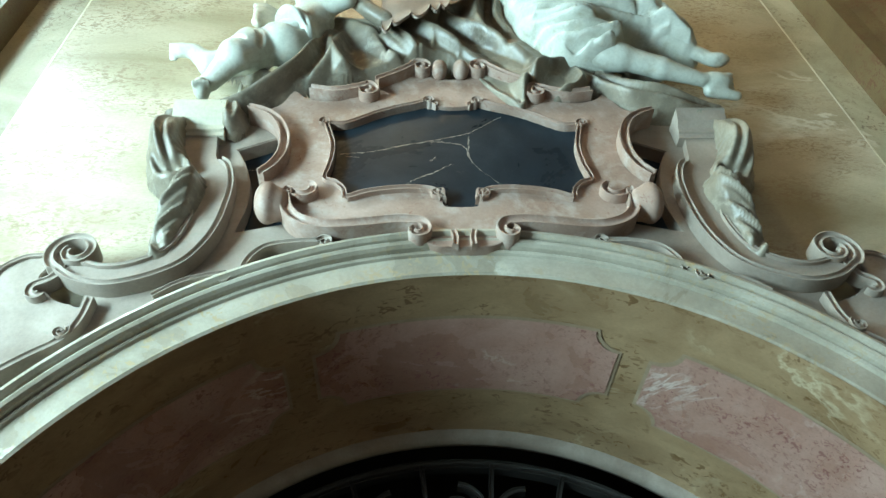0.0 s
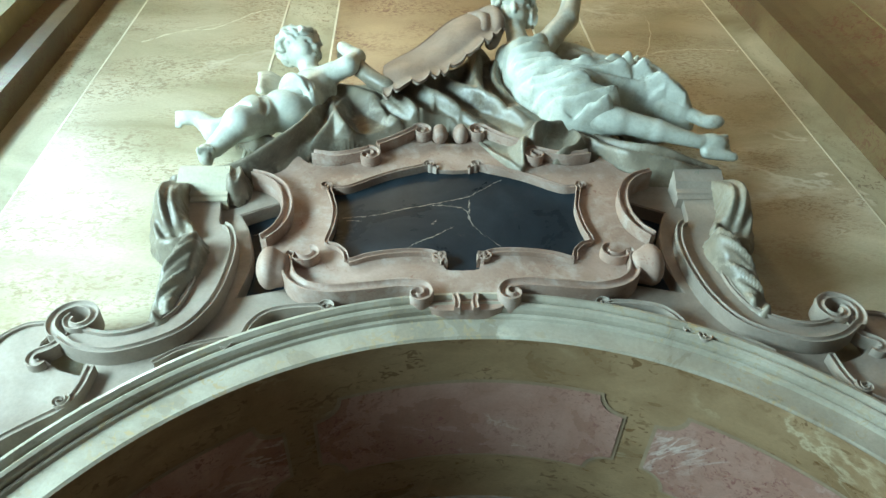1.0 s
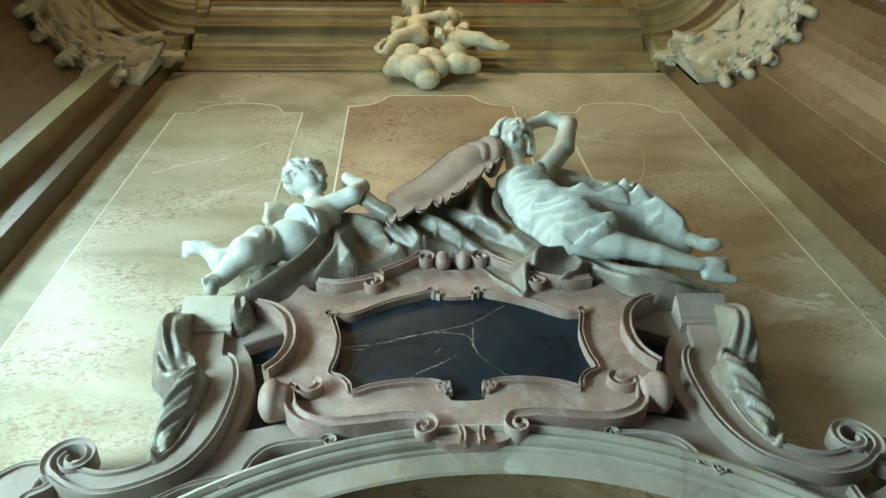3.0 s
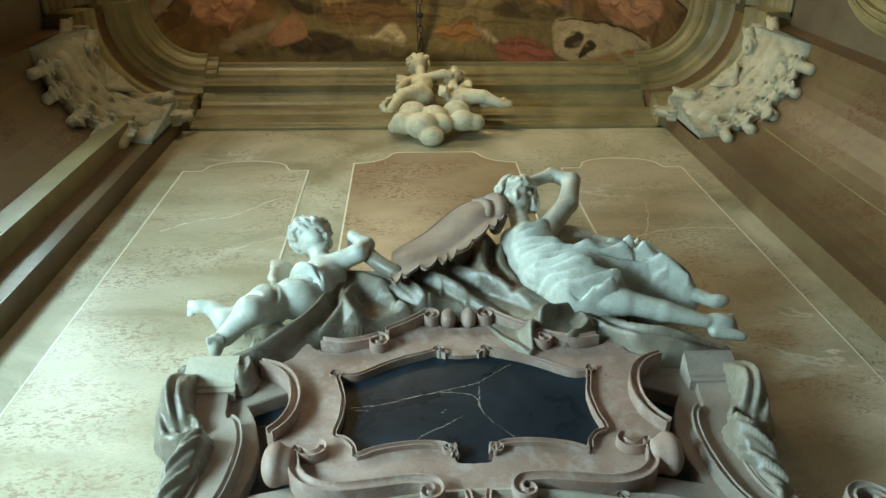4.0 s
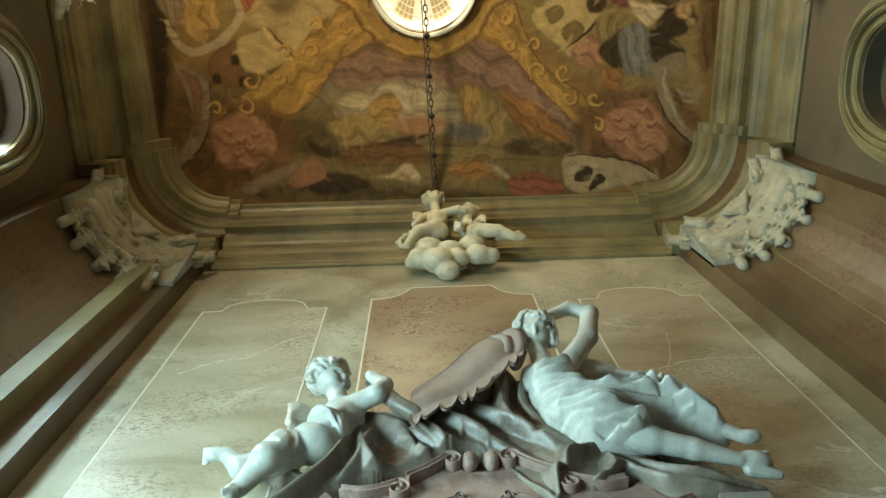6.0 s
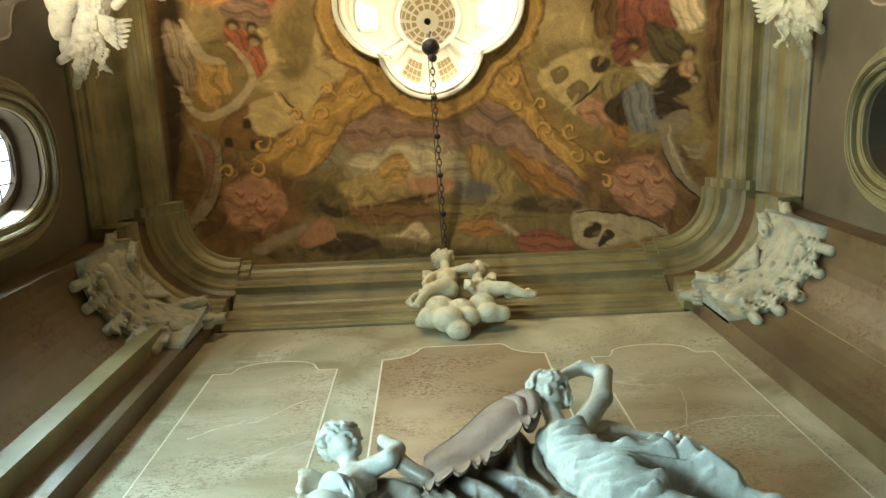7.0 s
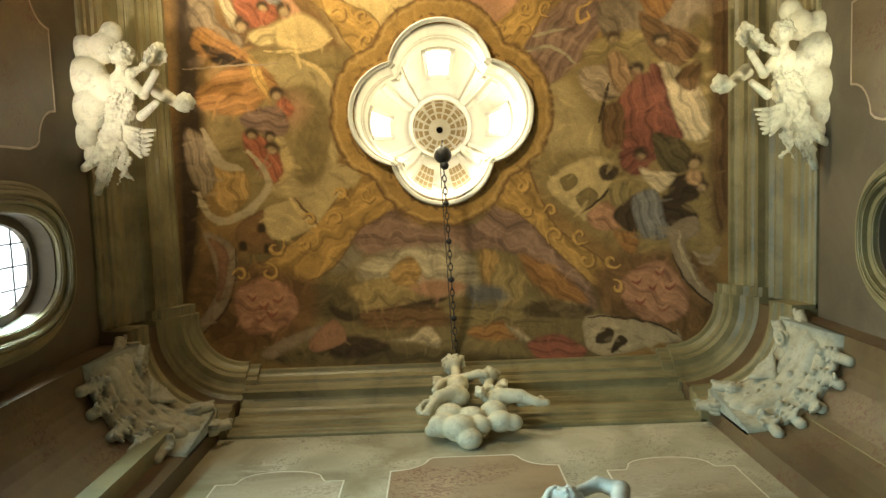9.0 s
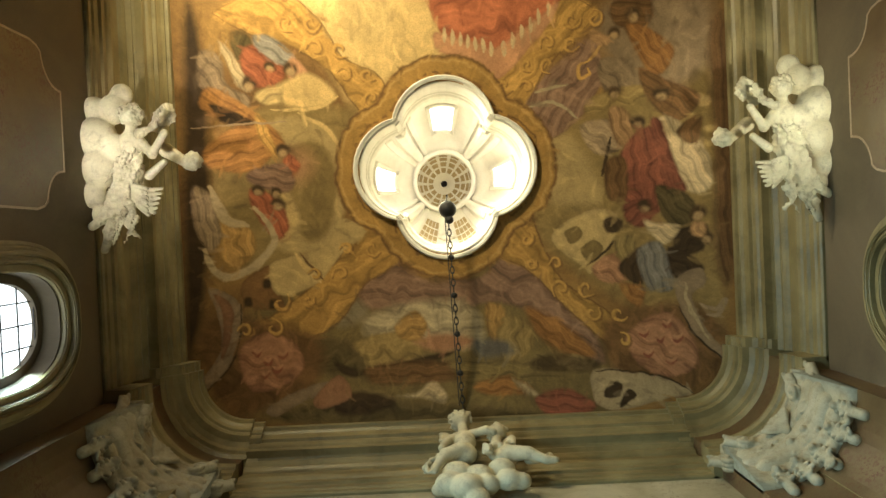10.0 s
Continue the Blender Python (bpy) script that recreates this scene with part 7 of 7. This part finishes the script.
# ---- oval windows ----
for s, nm in ((-1, "west"), (1, "east")):
    xw, OC_Z = s * SIDE + CX, WINDOW_Z[s]
    win = thing("window_1" if s < 0 else "window_2", "oval window with a moulded stone surround and leaded panes" if s < 0 else "oval window closed by a dark shutter", "window", kind="structure", at=(xw, OC_Y, OC_Z))
    for a, b, w, d in ((0.82, 1.25, 0.05, 0.035), (0.775, 1.205, 0.045, 0.06), (0.735, 1.16, 0.05, 0.10), (0.69, 1.10, 0.05, 0.075), (0.645, 1.05, 0.035, 0.12), (0.615, 1.02, 0.085, 0.06)):
        me = plate_yz("surround", oval(a, b), [oval(a - w, b - w)], xw - s * d, xw + s * 0.05, M_CORNICE, 0.014)
        part("surround", me, win)
    me = plate_yz("window_frame", oval(0.54, 0.92), [oval(0.44, 0.83)], xw + s * 0.18, xw + s * 0.26, M_PLASTER)
    part("window_frame", me, win)
    if s > 0:
        part("shutter", plate_yz("shutter", oval(0.54, 0.92), [], xw + 0.33, xw + 0.37, M_DARK), win, "dark shutter")
    else:
        pane = part("pane", plate_yz("pane", oval(0.54, 0.92), [], xw - 0.24, xw - 0.245, M_PANE), win, "bright leaded glass")
        pane.visible_shadow = False
        for k in range(-2, 3):
            y = OC_Y + k * 0.22
            part("glazing_bar", plate_yz("glazing_bar", [(y - 0.007, OC_Z - 0.95), (y + 0.007, OC_Z - 0.95), (y + 0.007, OC_Z + 0.95), (y - 0.007, OC_Z + 0.95)], [], xw - 0.215, xw - 0.225, M_IRON), win)
        for k in range(-3, 4):
            z = OC_Z + k * 0.27
            part("glazing_bar", plate_yz("glazing_bar", [(OC_Y - 0.56, z - 0.007), (OC_Y + 0.56, z - 0.007), (OC_Y + 0.56, z + 0.007), (OC_Y - 0.56, z + 0.007)], [], xw - 0.2, xw - 0.21, M_IRON), win)

# ---- children on a cloud, on the north cornice ----
c = Clay(0.03)
for x, y, z, r in ((-0.30, 2.42, 9.50, 0.17), (-0.12, 2.42, 9.38, 0.19), (-0.22, 2.36, 9.66, 0.17), (0.02, 2.38, 9.60, 0.16), (0.10, 2.42, 9.44, 0.14), (0.28, 2.36, 9.72, 0.16), (0.34, 2.40, 9.50, 0.15), (0.47, 2.42, 9.50, 0.12), (-0.02, 2.5, 9.25, 0.14), (-0.42, 2.46, 9.46, 0.09)):
    c.ell((x, y, z), (r, r * 0.8, r * 0.85), 0, 0.015)
thing("stucco_cloud", "cream stucco cloud puffs on the cornice", "stucco", data=c.mesh("stucco_cloud", 0.02, M_STUCCO, back=2.6))
c = Clay(0.025)
c.ell((-0.13, 2.05, 10.74), (0.105, 0.11, 0.12))
c.ell((-0.14, 2.08, 10.80), (0.12, 0.11, 0.10), 1, 0.012)
c.cap((-0.12, 2.10, 10.62), (-0.11, 2.16, 10.50), 0.06, 0.07)
c.ell((-0.11, 2.20, 10.30), (0.14, 0.12, 0.22))
c.ell((-0.12, 2.26, 10.02), (0.15, 0.12, 0.16))
c.cap((-0.20, 2.16, 10.42), (-0.32, 2.14, 10.16), 0.055, 0.05)
c.cap((-0.32, 2.14, 10.16), (-0.38, 2.16, 9.98), 0.048, 0.045)
c.cap((-0.03, 2.14, 10.42), (0.16, 2.08, 10.36), 0.055, 0.05)
c.cap((0.16, 2.08, 10.36), (0.24, 2.10, 10.34), 0.05, 0.05)
c.cap((-0.16, 2.20, 9.98), (-0.34, 2.20, 9.84), 0.10, 0.075)
c.cap((-0.34, 2.20, 9.84), (-0.46, 2.28, 9.62), 0.07, 0.05)
c.tube([(-0.40, 2.24, 9.88), (-0.52, 2.26, 9.80), (-0.56, 2.30, 9.64), (-0.46, 2.30, 9.56)], 0.035, 0.03, 1, 0.01)
c.curls((-0.14, 2.07, 10.79), (0.125, 0.115, 0.11), 34, 0.032, 41)
c.ridge([(-0.16, 10.70), (-0.14, 10.70)], 0.014, cut=True)
thing("putto", "cream stucco child figure seated on a cloud", "statue", group="stucco children", data=c.mesh("putto", 0.016, M_STUCCO, 0.008, 40, (0, 0, 1), 0.04, back=2.56))
c = Clay(0.02)
for i in range(4):
    c.tube([(-0.22, 2.22, 10.42), (-0.32 - 0.02 * i, 2.16, 10.48 - 0.06 * i), (-0.40 + 0.01 * i, 2.14, 10.46 - 0.09 * i)], 0.04, 0.022, 0, 0.008)
thing("stone_wing", "small cream stucco wing", "statue", data=c.mesh("stone_wing", 0.014, M_STUCCO))
c = Clay(0.025)
c.ell((0.30, 2.13, 10.44), (0.10, 0.10, 0.11))
c.ell((0.30, 2.16, 10.50), (0.11, 0.10, 0.09), 1, 0.012)
c.cap((0.28, 2.18, 10.34), (0.26, 2.22, 10.22), 0.055, 0.07)
c.ell((0.26, 2.26, 10.08), (0.12, 0.11, 0.17))
c.ell((0.34, 2.28, 9.90), (0.14, 0.12, 0.12))
c.cap((0.38, 2.24, 9.92), (0.60, 2.22, 9.84), 0.10, 0.075)
c.cap((0.60, 2.22, 9.84), (0.80, 2.28, 9.74), 0.072, 0.05)
c.ell((0.87, 2.28, 9.74), (0.07, 0.045, 0.05))
c.cap((0.62, 2.34, 9.98), (0.80, 2.34, 10.0), 0.06, 0.045)
c.ell((0.86, 2.32, 9.98), (0.05, 0.05, 0.08))
c.tube([(0.18, 2.20, 9.98), (0.32, 2.16, 9.98), (0.44, 2.18, 10.06)], 0.035, 0.03, 1, 0.012)
c.ell((0.14, 2.16, 9.86), (0.06, 0.06, 0.11), 1, 0.012)
c.curls((0.30, 2.15, 10.49), (0.115, 0.105, 0.10), 32, 0.030, 42)
thing("putto", "cream stucco child figure lying on a cloud", "statue", group="stucco children", data=c.mesh("putto", 0.016, M_STUCCO, 0.008, 40, (0, 0, 1), 0.04, back=2.56))
c = Clay(0.02)
for i in range(4):
    c.tube([(0.38, 2.24, 10.34), (0.46, 2.20, 10.42 - 0.05 * i), (0.50 - 0.01 * i, 2.20, 10.36 - 0.08 * i)], 0.035, 0.022, 0, 0.008)
thing("stone_wing", "small cream stucco wing", "statue", data=c.mesh("stone_wing", 0.014, M_STUCCO))

# ---- capitals in the corners ----
def capital(s):
    cx, cy = CORNER[s]

    def at(a, r, z):
        """A point of the corner: a from the north end (0) to the side end (90)."""
        return cx + s * r * math.sin(radians(a)), cy + r * math.cos(radians(a)), z

    cap = thing("corner_capital", "pale stucco capital with volutes, shell and acanthus leaves", "capital", group="corner capitals", at=at(45, 0.9, 9.2))
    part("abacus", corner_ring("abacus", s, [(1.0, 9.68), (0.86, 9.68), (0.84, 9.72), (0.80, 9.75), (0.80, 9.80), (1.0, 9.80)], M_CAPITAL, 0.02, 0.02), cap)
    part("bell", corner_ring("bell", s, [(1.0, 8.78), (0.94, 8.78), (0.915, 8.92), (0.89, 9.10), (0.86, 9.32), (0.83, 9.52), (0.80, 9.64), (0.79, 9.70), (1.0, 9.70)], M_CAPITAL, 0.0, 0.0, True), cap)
    g = random.Random(51)
    body = Clay(0.03)
    for z, r, q in ((9.60, 0.88, 0.09), (9.46, 0.89, 0.10), (9.30, 0.90, 0.10), (9.14, 0.91, 0.10), (8.98, 0.93, 0.08), (8.84, 0.95, 0.06)):
        e = 8 + 34 * max(0, 9.3 - z)
        body.tube([at(a, r, z + 0.02 * math.sin(a)) for a in np.linspace(e, 90 - e, 6)], q, q, 0, None, 3)
    # two rows of leaves, their tips curling out over ragged side lobes
    for row, n, z0, z1, rr in ((0, 5, 8.66, 8.98, 0.90), (1, 2, 9.0, 9.26, 0.87)):
        for i in range(n):
            a = 45 + (i - (n - 1) / 2) * (15 - 1.5 * row) + g.uniform(-2, 2)
            h = (z1 - z0) * g.uniform(0.85, 1.1)
            mid = [at(a, 0.95, z0 - 0.06), at(a, rr, z0 + 0.5 * h), at(a, rr - 0.05, z0 + 0.85 * h), at(a, rr - 0.09, z0 + 0.72 * h)]
            body.tube(mid, 0.055, 0.03, 0, 0.02)
            for k in range(3):
                t = 0.15 + 0.24 * k
                for sd in (-1, 1):
                    w = 5.5 - 0.9 * k
                    body.tube([at(a, rr + 0.02, z0 + t * h), at(a + sd * w * 0.7, rr - 0.02, z0 + (t + 0.12) * h), at(a + sd * w, rr - 0.03 - 0.012 * k, z0 + (t + 0.06) * h)], 0.034, 0.015, 0, 0.014)
    # loose sprigs that hang below on the side
    for a, z in ((62, 8.62), (68, 8.70), (26, 8.66), (40, 8.56)):
        body.tube([at(a, 0.93, z + 0.12), at(a + 2, 0.88, z), at(a + 5, 0.86, z + 0.03)], 0.035, 0.014, 0, 0.004)
        body.tube([at(a, 0.92, z + 0.06), at(a - 4, 0.88, z + 0.01)], 0.024, 0.012, 0, 0.004)
    # scrolls between the volutes and the shell
    for sd in (-1, 1):
        body.tube([at(45 + sd * 12, 0.80, 9.40), at(45 + sd * 22, 0.80, 9.46), at(45 + sd * 28, 0.80, 9.36), at(45 + sd * 21, 0.79, 9.32), at(45 + sd * 17, 0.79, 9.38)], 0.028, 0.016, 0, 0.004)
        body.tube([at(45 + sd * 8, 0.84, 9.28), at(45 + sd * 20, 0.84, 9.20), at(45 + sd * 30, 0.85, 9.28)], 0.022, 0.012, 0, 0.004)
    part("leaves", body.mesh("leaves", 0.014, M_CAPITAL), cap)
    sh = Clay(0.008)
    for k in range(7):
        t = (k - 3) / 3
        sh.tube([at(45, 0.82, 9.42), at(45 + 8 * t, 0.74, 9.52 - 0.03 * abs(t)), at(45 + 13 * t, 0.72, 9.64 - 0.07 * abs(t))], 0.020, 0.032)
    sh.ell(at(45, 0.80, 9.42), (0.05, 0.05, 0.05))
    part("shell", sh.mesh("shell", 0.013, M_CAPITAL), cap)
    # four horns of the abacus, each over a volute
    tips = ((at(26, 0.86, 9.50), at(3, 0.75, 9.76)), (at(12, 0.95, 9.42), (cx - s * 0.15, cy + 0.96, 9.74)), (at(64, 0.86, 9.50), at(86, 0.76, 9.76)), (at(78, 0.95, 9.42), (cx + s * 0.99, cy - 0.06, 9.74)))
    for p0, p1 in tips:
        d = Vector(p1) - Vector(p0)
        d.z = 0
        d.normalize()
        n = Vector((-d.y, d.x, 0))
        v0, v1 = Vector(p0), Vector(p1)
        horn = Clay(0.015)
        horn.tube([v0, v0.lerp(v1, 0.5) - Vector((0, 0, 0.05)), v1 - Vector((0, 0, 0.05))], 0.055, 0.05)
        for sd in (-1, 1):
            horn.cap(v1 + n * 0.035 * sd, v1 + n * 0.05 * sd + d * 0.03, 0.03, 0.022, 0, 0.012)
            horn.cap(v0.lerp(v1, 0.3) + n * 0.03 * sd, v1 + n * 0.04 * sd, 0.022, 0.024, 0, 0.008)
        c0 = v1 - d * 0.13 - Vector((0, 0, 0.17))
        turn_pts = [c0 + (d * math.cos(t) + Vector((0, 0, 1)) * math.sin(t)) * (0.125 - 0.0115 * t) for t in np.linspace(1.2, 1.2 + 9.2, 22)]
        for sd in (-0.05, 0.0, 0.05):
            horn.tube([p + n * sd for p in turn_pts], 0.026, 0.02, 0, 0.008, 1)
        horn.cap(c0 - n * 0.06, c0 + n * 0.06, 0.035, 0.035, 0, 0.01)
        part("volute", horn.mesh("volute", 0.0125, M_CAPITAL), cap)


capital(-1)
capital(1)

# ---- angels on clouds, on the side cornices ----
def cloud_angel(s):
    f = (lambda x: x + CX * 0) if s < 0 else (lambda x: -0.06 - x)
    shrink = Matrix.Translation((-0.29, -0.2, 1.74)) @ Matrix.Scale(0.955, 4) @ Matrix.Translation((0.29, 0.2, -1.74))

    def made(me):
        me.transform(shrink)
        return me

    c = Clay(0.02)
    for x, y, z, r in ((-4.25, -1.60, 10.15, 0.24), (-4.05, -1.95, 10.2, 0.17), (-4.20, -1.25, 10.1, 0.22), (-4.28, -1.95, 10.2, 0.15), (-4.05, -1.45, 10.15, 0.2), (-4.30, -0.95, 10.1, 0.15), (-3.98, -2.12, 10.25, 0.13), (-4.22, -0.72, 10.12, 0.11)):
        c.ell((f(x), y, z), (r, r * 1.05, r * 0.9), 0, 0.012)
    thing("stucco_cloud", "white stucco cloud on the side cornice", "stucco", data=made(c.mesh("stucco_cloud", 0.024, M_STUCCO)))
    c = Clay(0.03)
    c.ell((f(-3.80), -1.85, 10.08), (0.10, 0.12, 0.12), 1, 0.012)
    c.ell((f(-3.80), -1.82, 10.02), (0.09, 0.10, 0.10))
    c.cap((f(-3.82), -1.74, 10.1), (f(-3.84), -1.62, 10.14), 0.06, 0.07)
    c.ell((f(-3.86), -1.48, 10.14), (0.16, 0.20, 0.13))
    c.ell((f(-3.88), -1.20, 10.12), (0.17, 0.20, 0.14), 1)
    c.cap((f(-3.74), -1.56, 10.1), (f(-3.56), -1.38, 10.02), 0.06, 0.052)
    c.cap((f(-3.56), -1.38, 10.02), (f(-3.40), -1.62, 10.0), 0.05, 0.042)
    c.cap((f(-3.62), -1.14, 10.05), (f(-3.42), -1.28, 10.0), 0.055, 0.04)
    c.cap((f(-3.90), -1.05, 10.1), (f(-4.05), -0.74, 10.04), 0.11, 0.085, 1)
    c.cap((f(-4.05), -0.74, 10.04), (f(-4.30), -0.58, 10.04), 0.07, 0.05)
    c.cap((f(-3.86), -1.0, 10.08), (f(-4.10), -0.50, 10.05), 0.10, 0.075, 1)
    c.cap((f(-4.10), -0.50, 10.05), (f(-4.18), -0.30, 10.06), 0.06, 0.045)
    for k in range(5):
        c.tube([(f(-3.70 - 0.06 * k), -1.40, 10.06), (f(-3.78 - 0.05 * k), -1.10, 9.98), (f(-3.95 - 0.06 * k), -0.72 + 0.03 * k, 9.96)], 0.03, 0.026, 1, 0.012)
    c.curls((f(-3.80), -1.85, 10.06), (0.11, 0.12, 0.12), 34, 0.032, 43)
    g = random.Random(44)
    for k in range(16):
        x, y = -3.72 - 0.36 * g.random(), -1.45 + 0.8 * g.random()
        c.tube([(f(x), y, 10.0), (f(x - 0.05), y + 0.14, 9.965), (f(x - 0.16), y + 0.30, 9.98 + 0.05 * g.random())], 0.022, 0.012, 1, 0.006)
    c.tube([(f(-3.95), -0.95, 10.0), (f(-3.80), -0.78, 9.97), (f(-3.86), -0.56, 9.98), (f(-3.74), -0.42, 10.0)], 0.06, 0.02, 1, 0.01)
    c.tube([(f(-3.70), -1.62, 10.02), (f(-3.54), -1.70, 10.0), (f(-3.46), -1.86, 10.0)], 0.05, 0.03, 1, 0.01)
    thing("cloud_angel", "white stucco angel in blown robes on a cloud", "statue", group="cornice angels", data=made(c.mesh("cloud_angel", 0.017, M_STUCCO, 0.012, 34, (1, 0.3, 0), 0.035)))
    c = Clay(0.012)
    for k in range(6):
        c.tube([(f(-3.84), -1.06 + 0.02 * k, 10.05), (f(-3.66 + 0.01 * k), -0.98 + 0.05 * k, 10.02), (f(-3.46 - 0.02 * k), -0.98 + 0.055 * k, 10.02)], 0.036, 0.018, 0, 0.001)
    for k in range(7):
        c.tube([(f(-3.78), -1.02 + 0.03 * k, 9.99), (f(-3.62), -0.98 + 0.05 * k, 9.97 - 0.02 * (k % 2))], 0.034, 0.02, 0, 0.001)
    thing("stone_wing", "white stucco wing of feathers in rows", "statue", data=made(c.mesh("stone_wing", 0.013, M_STUCCO)))
    c = Clay(0.02)
    c.ell((f(-3.20), -1.32, 10.35), (0.10, 0.11, 0.11), 1, 0.012)
    c.ell((f(-3.25), -1.30, 10.32), (0.08, 0.09, 0.09))
    c.cap((f(-3.32), -1.32, 10.4), (f(-3.62), -1.5, 10.6), 0.06, 0.09)
    c.ell((f(-3.52), -1.90, 10.4), (0.10, 0.14, 0.10), 1, 0.015)
    c.cap((f(-3.55), -1.9, 10.45), (f(-3.72), -1.8, 10.6), 0.06, 0.08)
    thing("cherub_head", "white stucco cherub heads beside the angel", "statue", data=made(c.mesh("cherub_head", 0.017, M_STUCCO, 0.0, 30, (1, 0, 0), 0.04)))


cloud_angel(-1)
cloud_angel(1)

# ---- chain from the lantern to the cornice ----
BALL, END = Vector((-0.17, -0.66, 11.85)), Vector((-0.09, 1.98, 11.22))
chain = thing("hanging_chain", "dark iron lamp chain with a ball, drawn to the cornice", "chain", at=tuple(BALL))
bm = bmesh.new()
bmesh.ops.create_uvsphere(bm, u_segments=24, v_segments=14, radius=0.125, matrix=Matrix.Translation(BALL))
bmesh.ops.create_uvsphere(bm, u_segments=16, v_segments=8, radius=0.06, matrix=Matrix.Translation(BALL + Vector((0.02, 0.15, -0.06))))
part("ball", bm_mesh("ball", bm, M_IRON, True), chain, "dark iron ball")
bm = bmesh.new()
bmesh.ops.create_cone(bm, cap_ends=True, segments=10, radius1=0.015, radius2=0.015, depth=2.0, matrix=Matrix.Translation(BALL + Vector((0, -0.2, 1.1))))
bmesh.ops.create_uvsphere(bm, u_segments=14, v_segments=8, radius=0.06, matrix=Matrix.Translation(BALL + Vector((0, -0.06, 0.35))))
part("rod", bm_mesh("rod", bm, M_IRON), chain)


def link_mesh(a, b, r):
    vs, fs = [], []
    for i in range(14):
        t = 2 * math.pi * i / 14
        for j in range(6):
            u = 2 * math.pi * j / 6
            vs.append(((a + r * math.cos(u)) * math.cos(t), (b + r * math.cos(u)) * math.sin(t), r * math.sin(u)))
    fs = [(i * 6 + j, ((i + 1) % 14) * 6 + j, ((i + 1) % 14) * 6 + (j + 1) % 6, i * 6 + (j + 1) % 6) for i in range(14) for j in range(6)]
    return mesh_of("link", vs, fs, M_IRON, True)


LINK = link_mesh(0.055, 0.026, 0.0085)
bm = bmesh.new()
bmesh.ops.create_uvsphere(bm, u_segments=12, v_segments=8, radius=0.042)
BEAD = bm_mesh("bead", bm, M_IRON, True)
way = END - BALL
turn = way.to_track_quat("X", "Z").to_matrix().to_4x4()
count = 30
for i in range(count):
    t = 0.06 + 0.94 * i / (count - 1)
    p = BALL + way * t - Vector((0, 0, 0.10 * math.sin(math.pi * t)))
    o = part("link" if i % 6 else "bead", LINK if i % 6 else BEAD, chain)
    o.matrix_basis = Matrix.Translation(p) @ turn @ pose(0, 0, 0, 90 * (i % 2), 0, 0)
part("cable", sweep("cable", [tuple(BALL + way * t + Vector((-0.045, 0, 0.02 - 0.10 * math.sin(math.pi * t)))) for t in np.linspace(0.04, 1, 14)], [(-0.006, -0.006), (-0.006, 0.006), (0.006, 0.006), (0.006, -0.006), (-0.006, -0.006)], M_IRON), chain)

# ---- iron grille in the arch ----
grille = thing("iron_grille", "dark wrought iron grille of scrolls in the arch", "grille", at=(AX, 4.1, 2.4))
part("bar", band("bar", [(AX + 2.05 * math.cos(radians(a)), ZC + 2.05 * math.sin(radians(a))) for a in range(0, 181, 5)], 0.06, 4.06, 4.14, M_IRON), grille)
part("bar", band("bar", [(AX + 1.45 * math.cos(radians(a)), ZC + 1.45 * math.sin(radians(a))) for a in range(0, 181, 5)], 0.05, 4.06, 4.14, M_IRON), grille)
for k in range(13):
    a = 18 + 12 * k
    cx, cz = AX + 1.74 * math.cos(radians(a)), ZC + 1.74 * math.sin(radians(a))
    part("scroll", band("scroll", spiral(cx, cz, 0.17, 0.03, a, a + (560 if k % 2 else -560), 40), 0.035, 4.05, 4.12, M_IRON), grille)
    part("spoke", band("spoke", [(AX + q * math.cos(radians(a + 6)), ZC + q * math.sin(radians(a + 6))) for q in (1.45, 1.75, 2.05)], 0.03, 4.06, 4.12, M_IRON), grille)
for k in range(9):
    a = 26 + 16 * k
    cx, cz = AX + 1.15 * math.cos(radians(a)), ZC + 1.15 * math.sin(radians(a))
    part("scroll", band("scroll", spiral(cx, cz, 0.22, 0.04, a + 180, a + (740 if k % 2 else -380), 40), 0.035, 4.05, 4.12, M_IRON), grille)
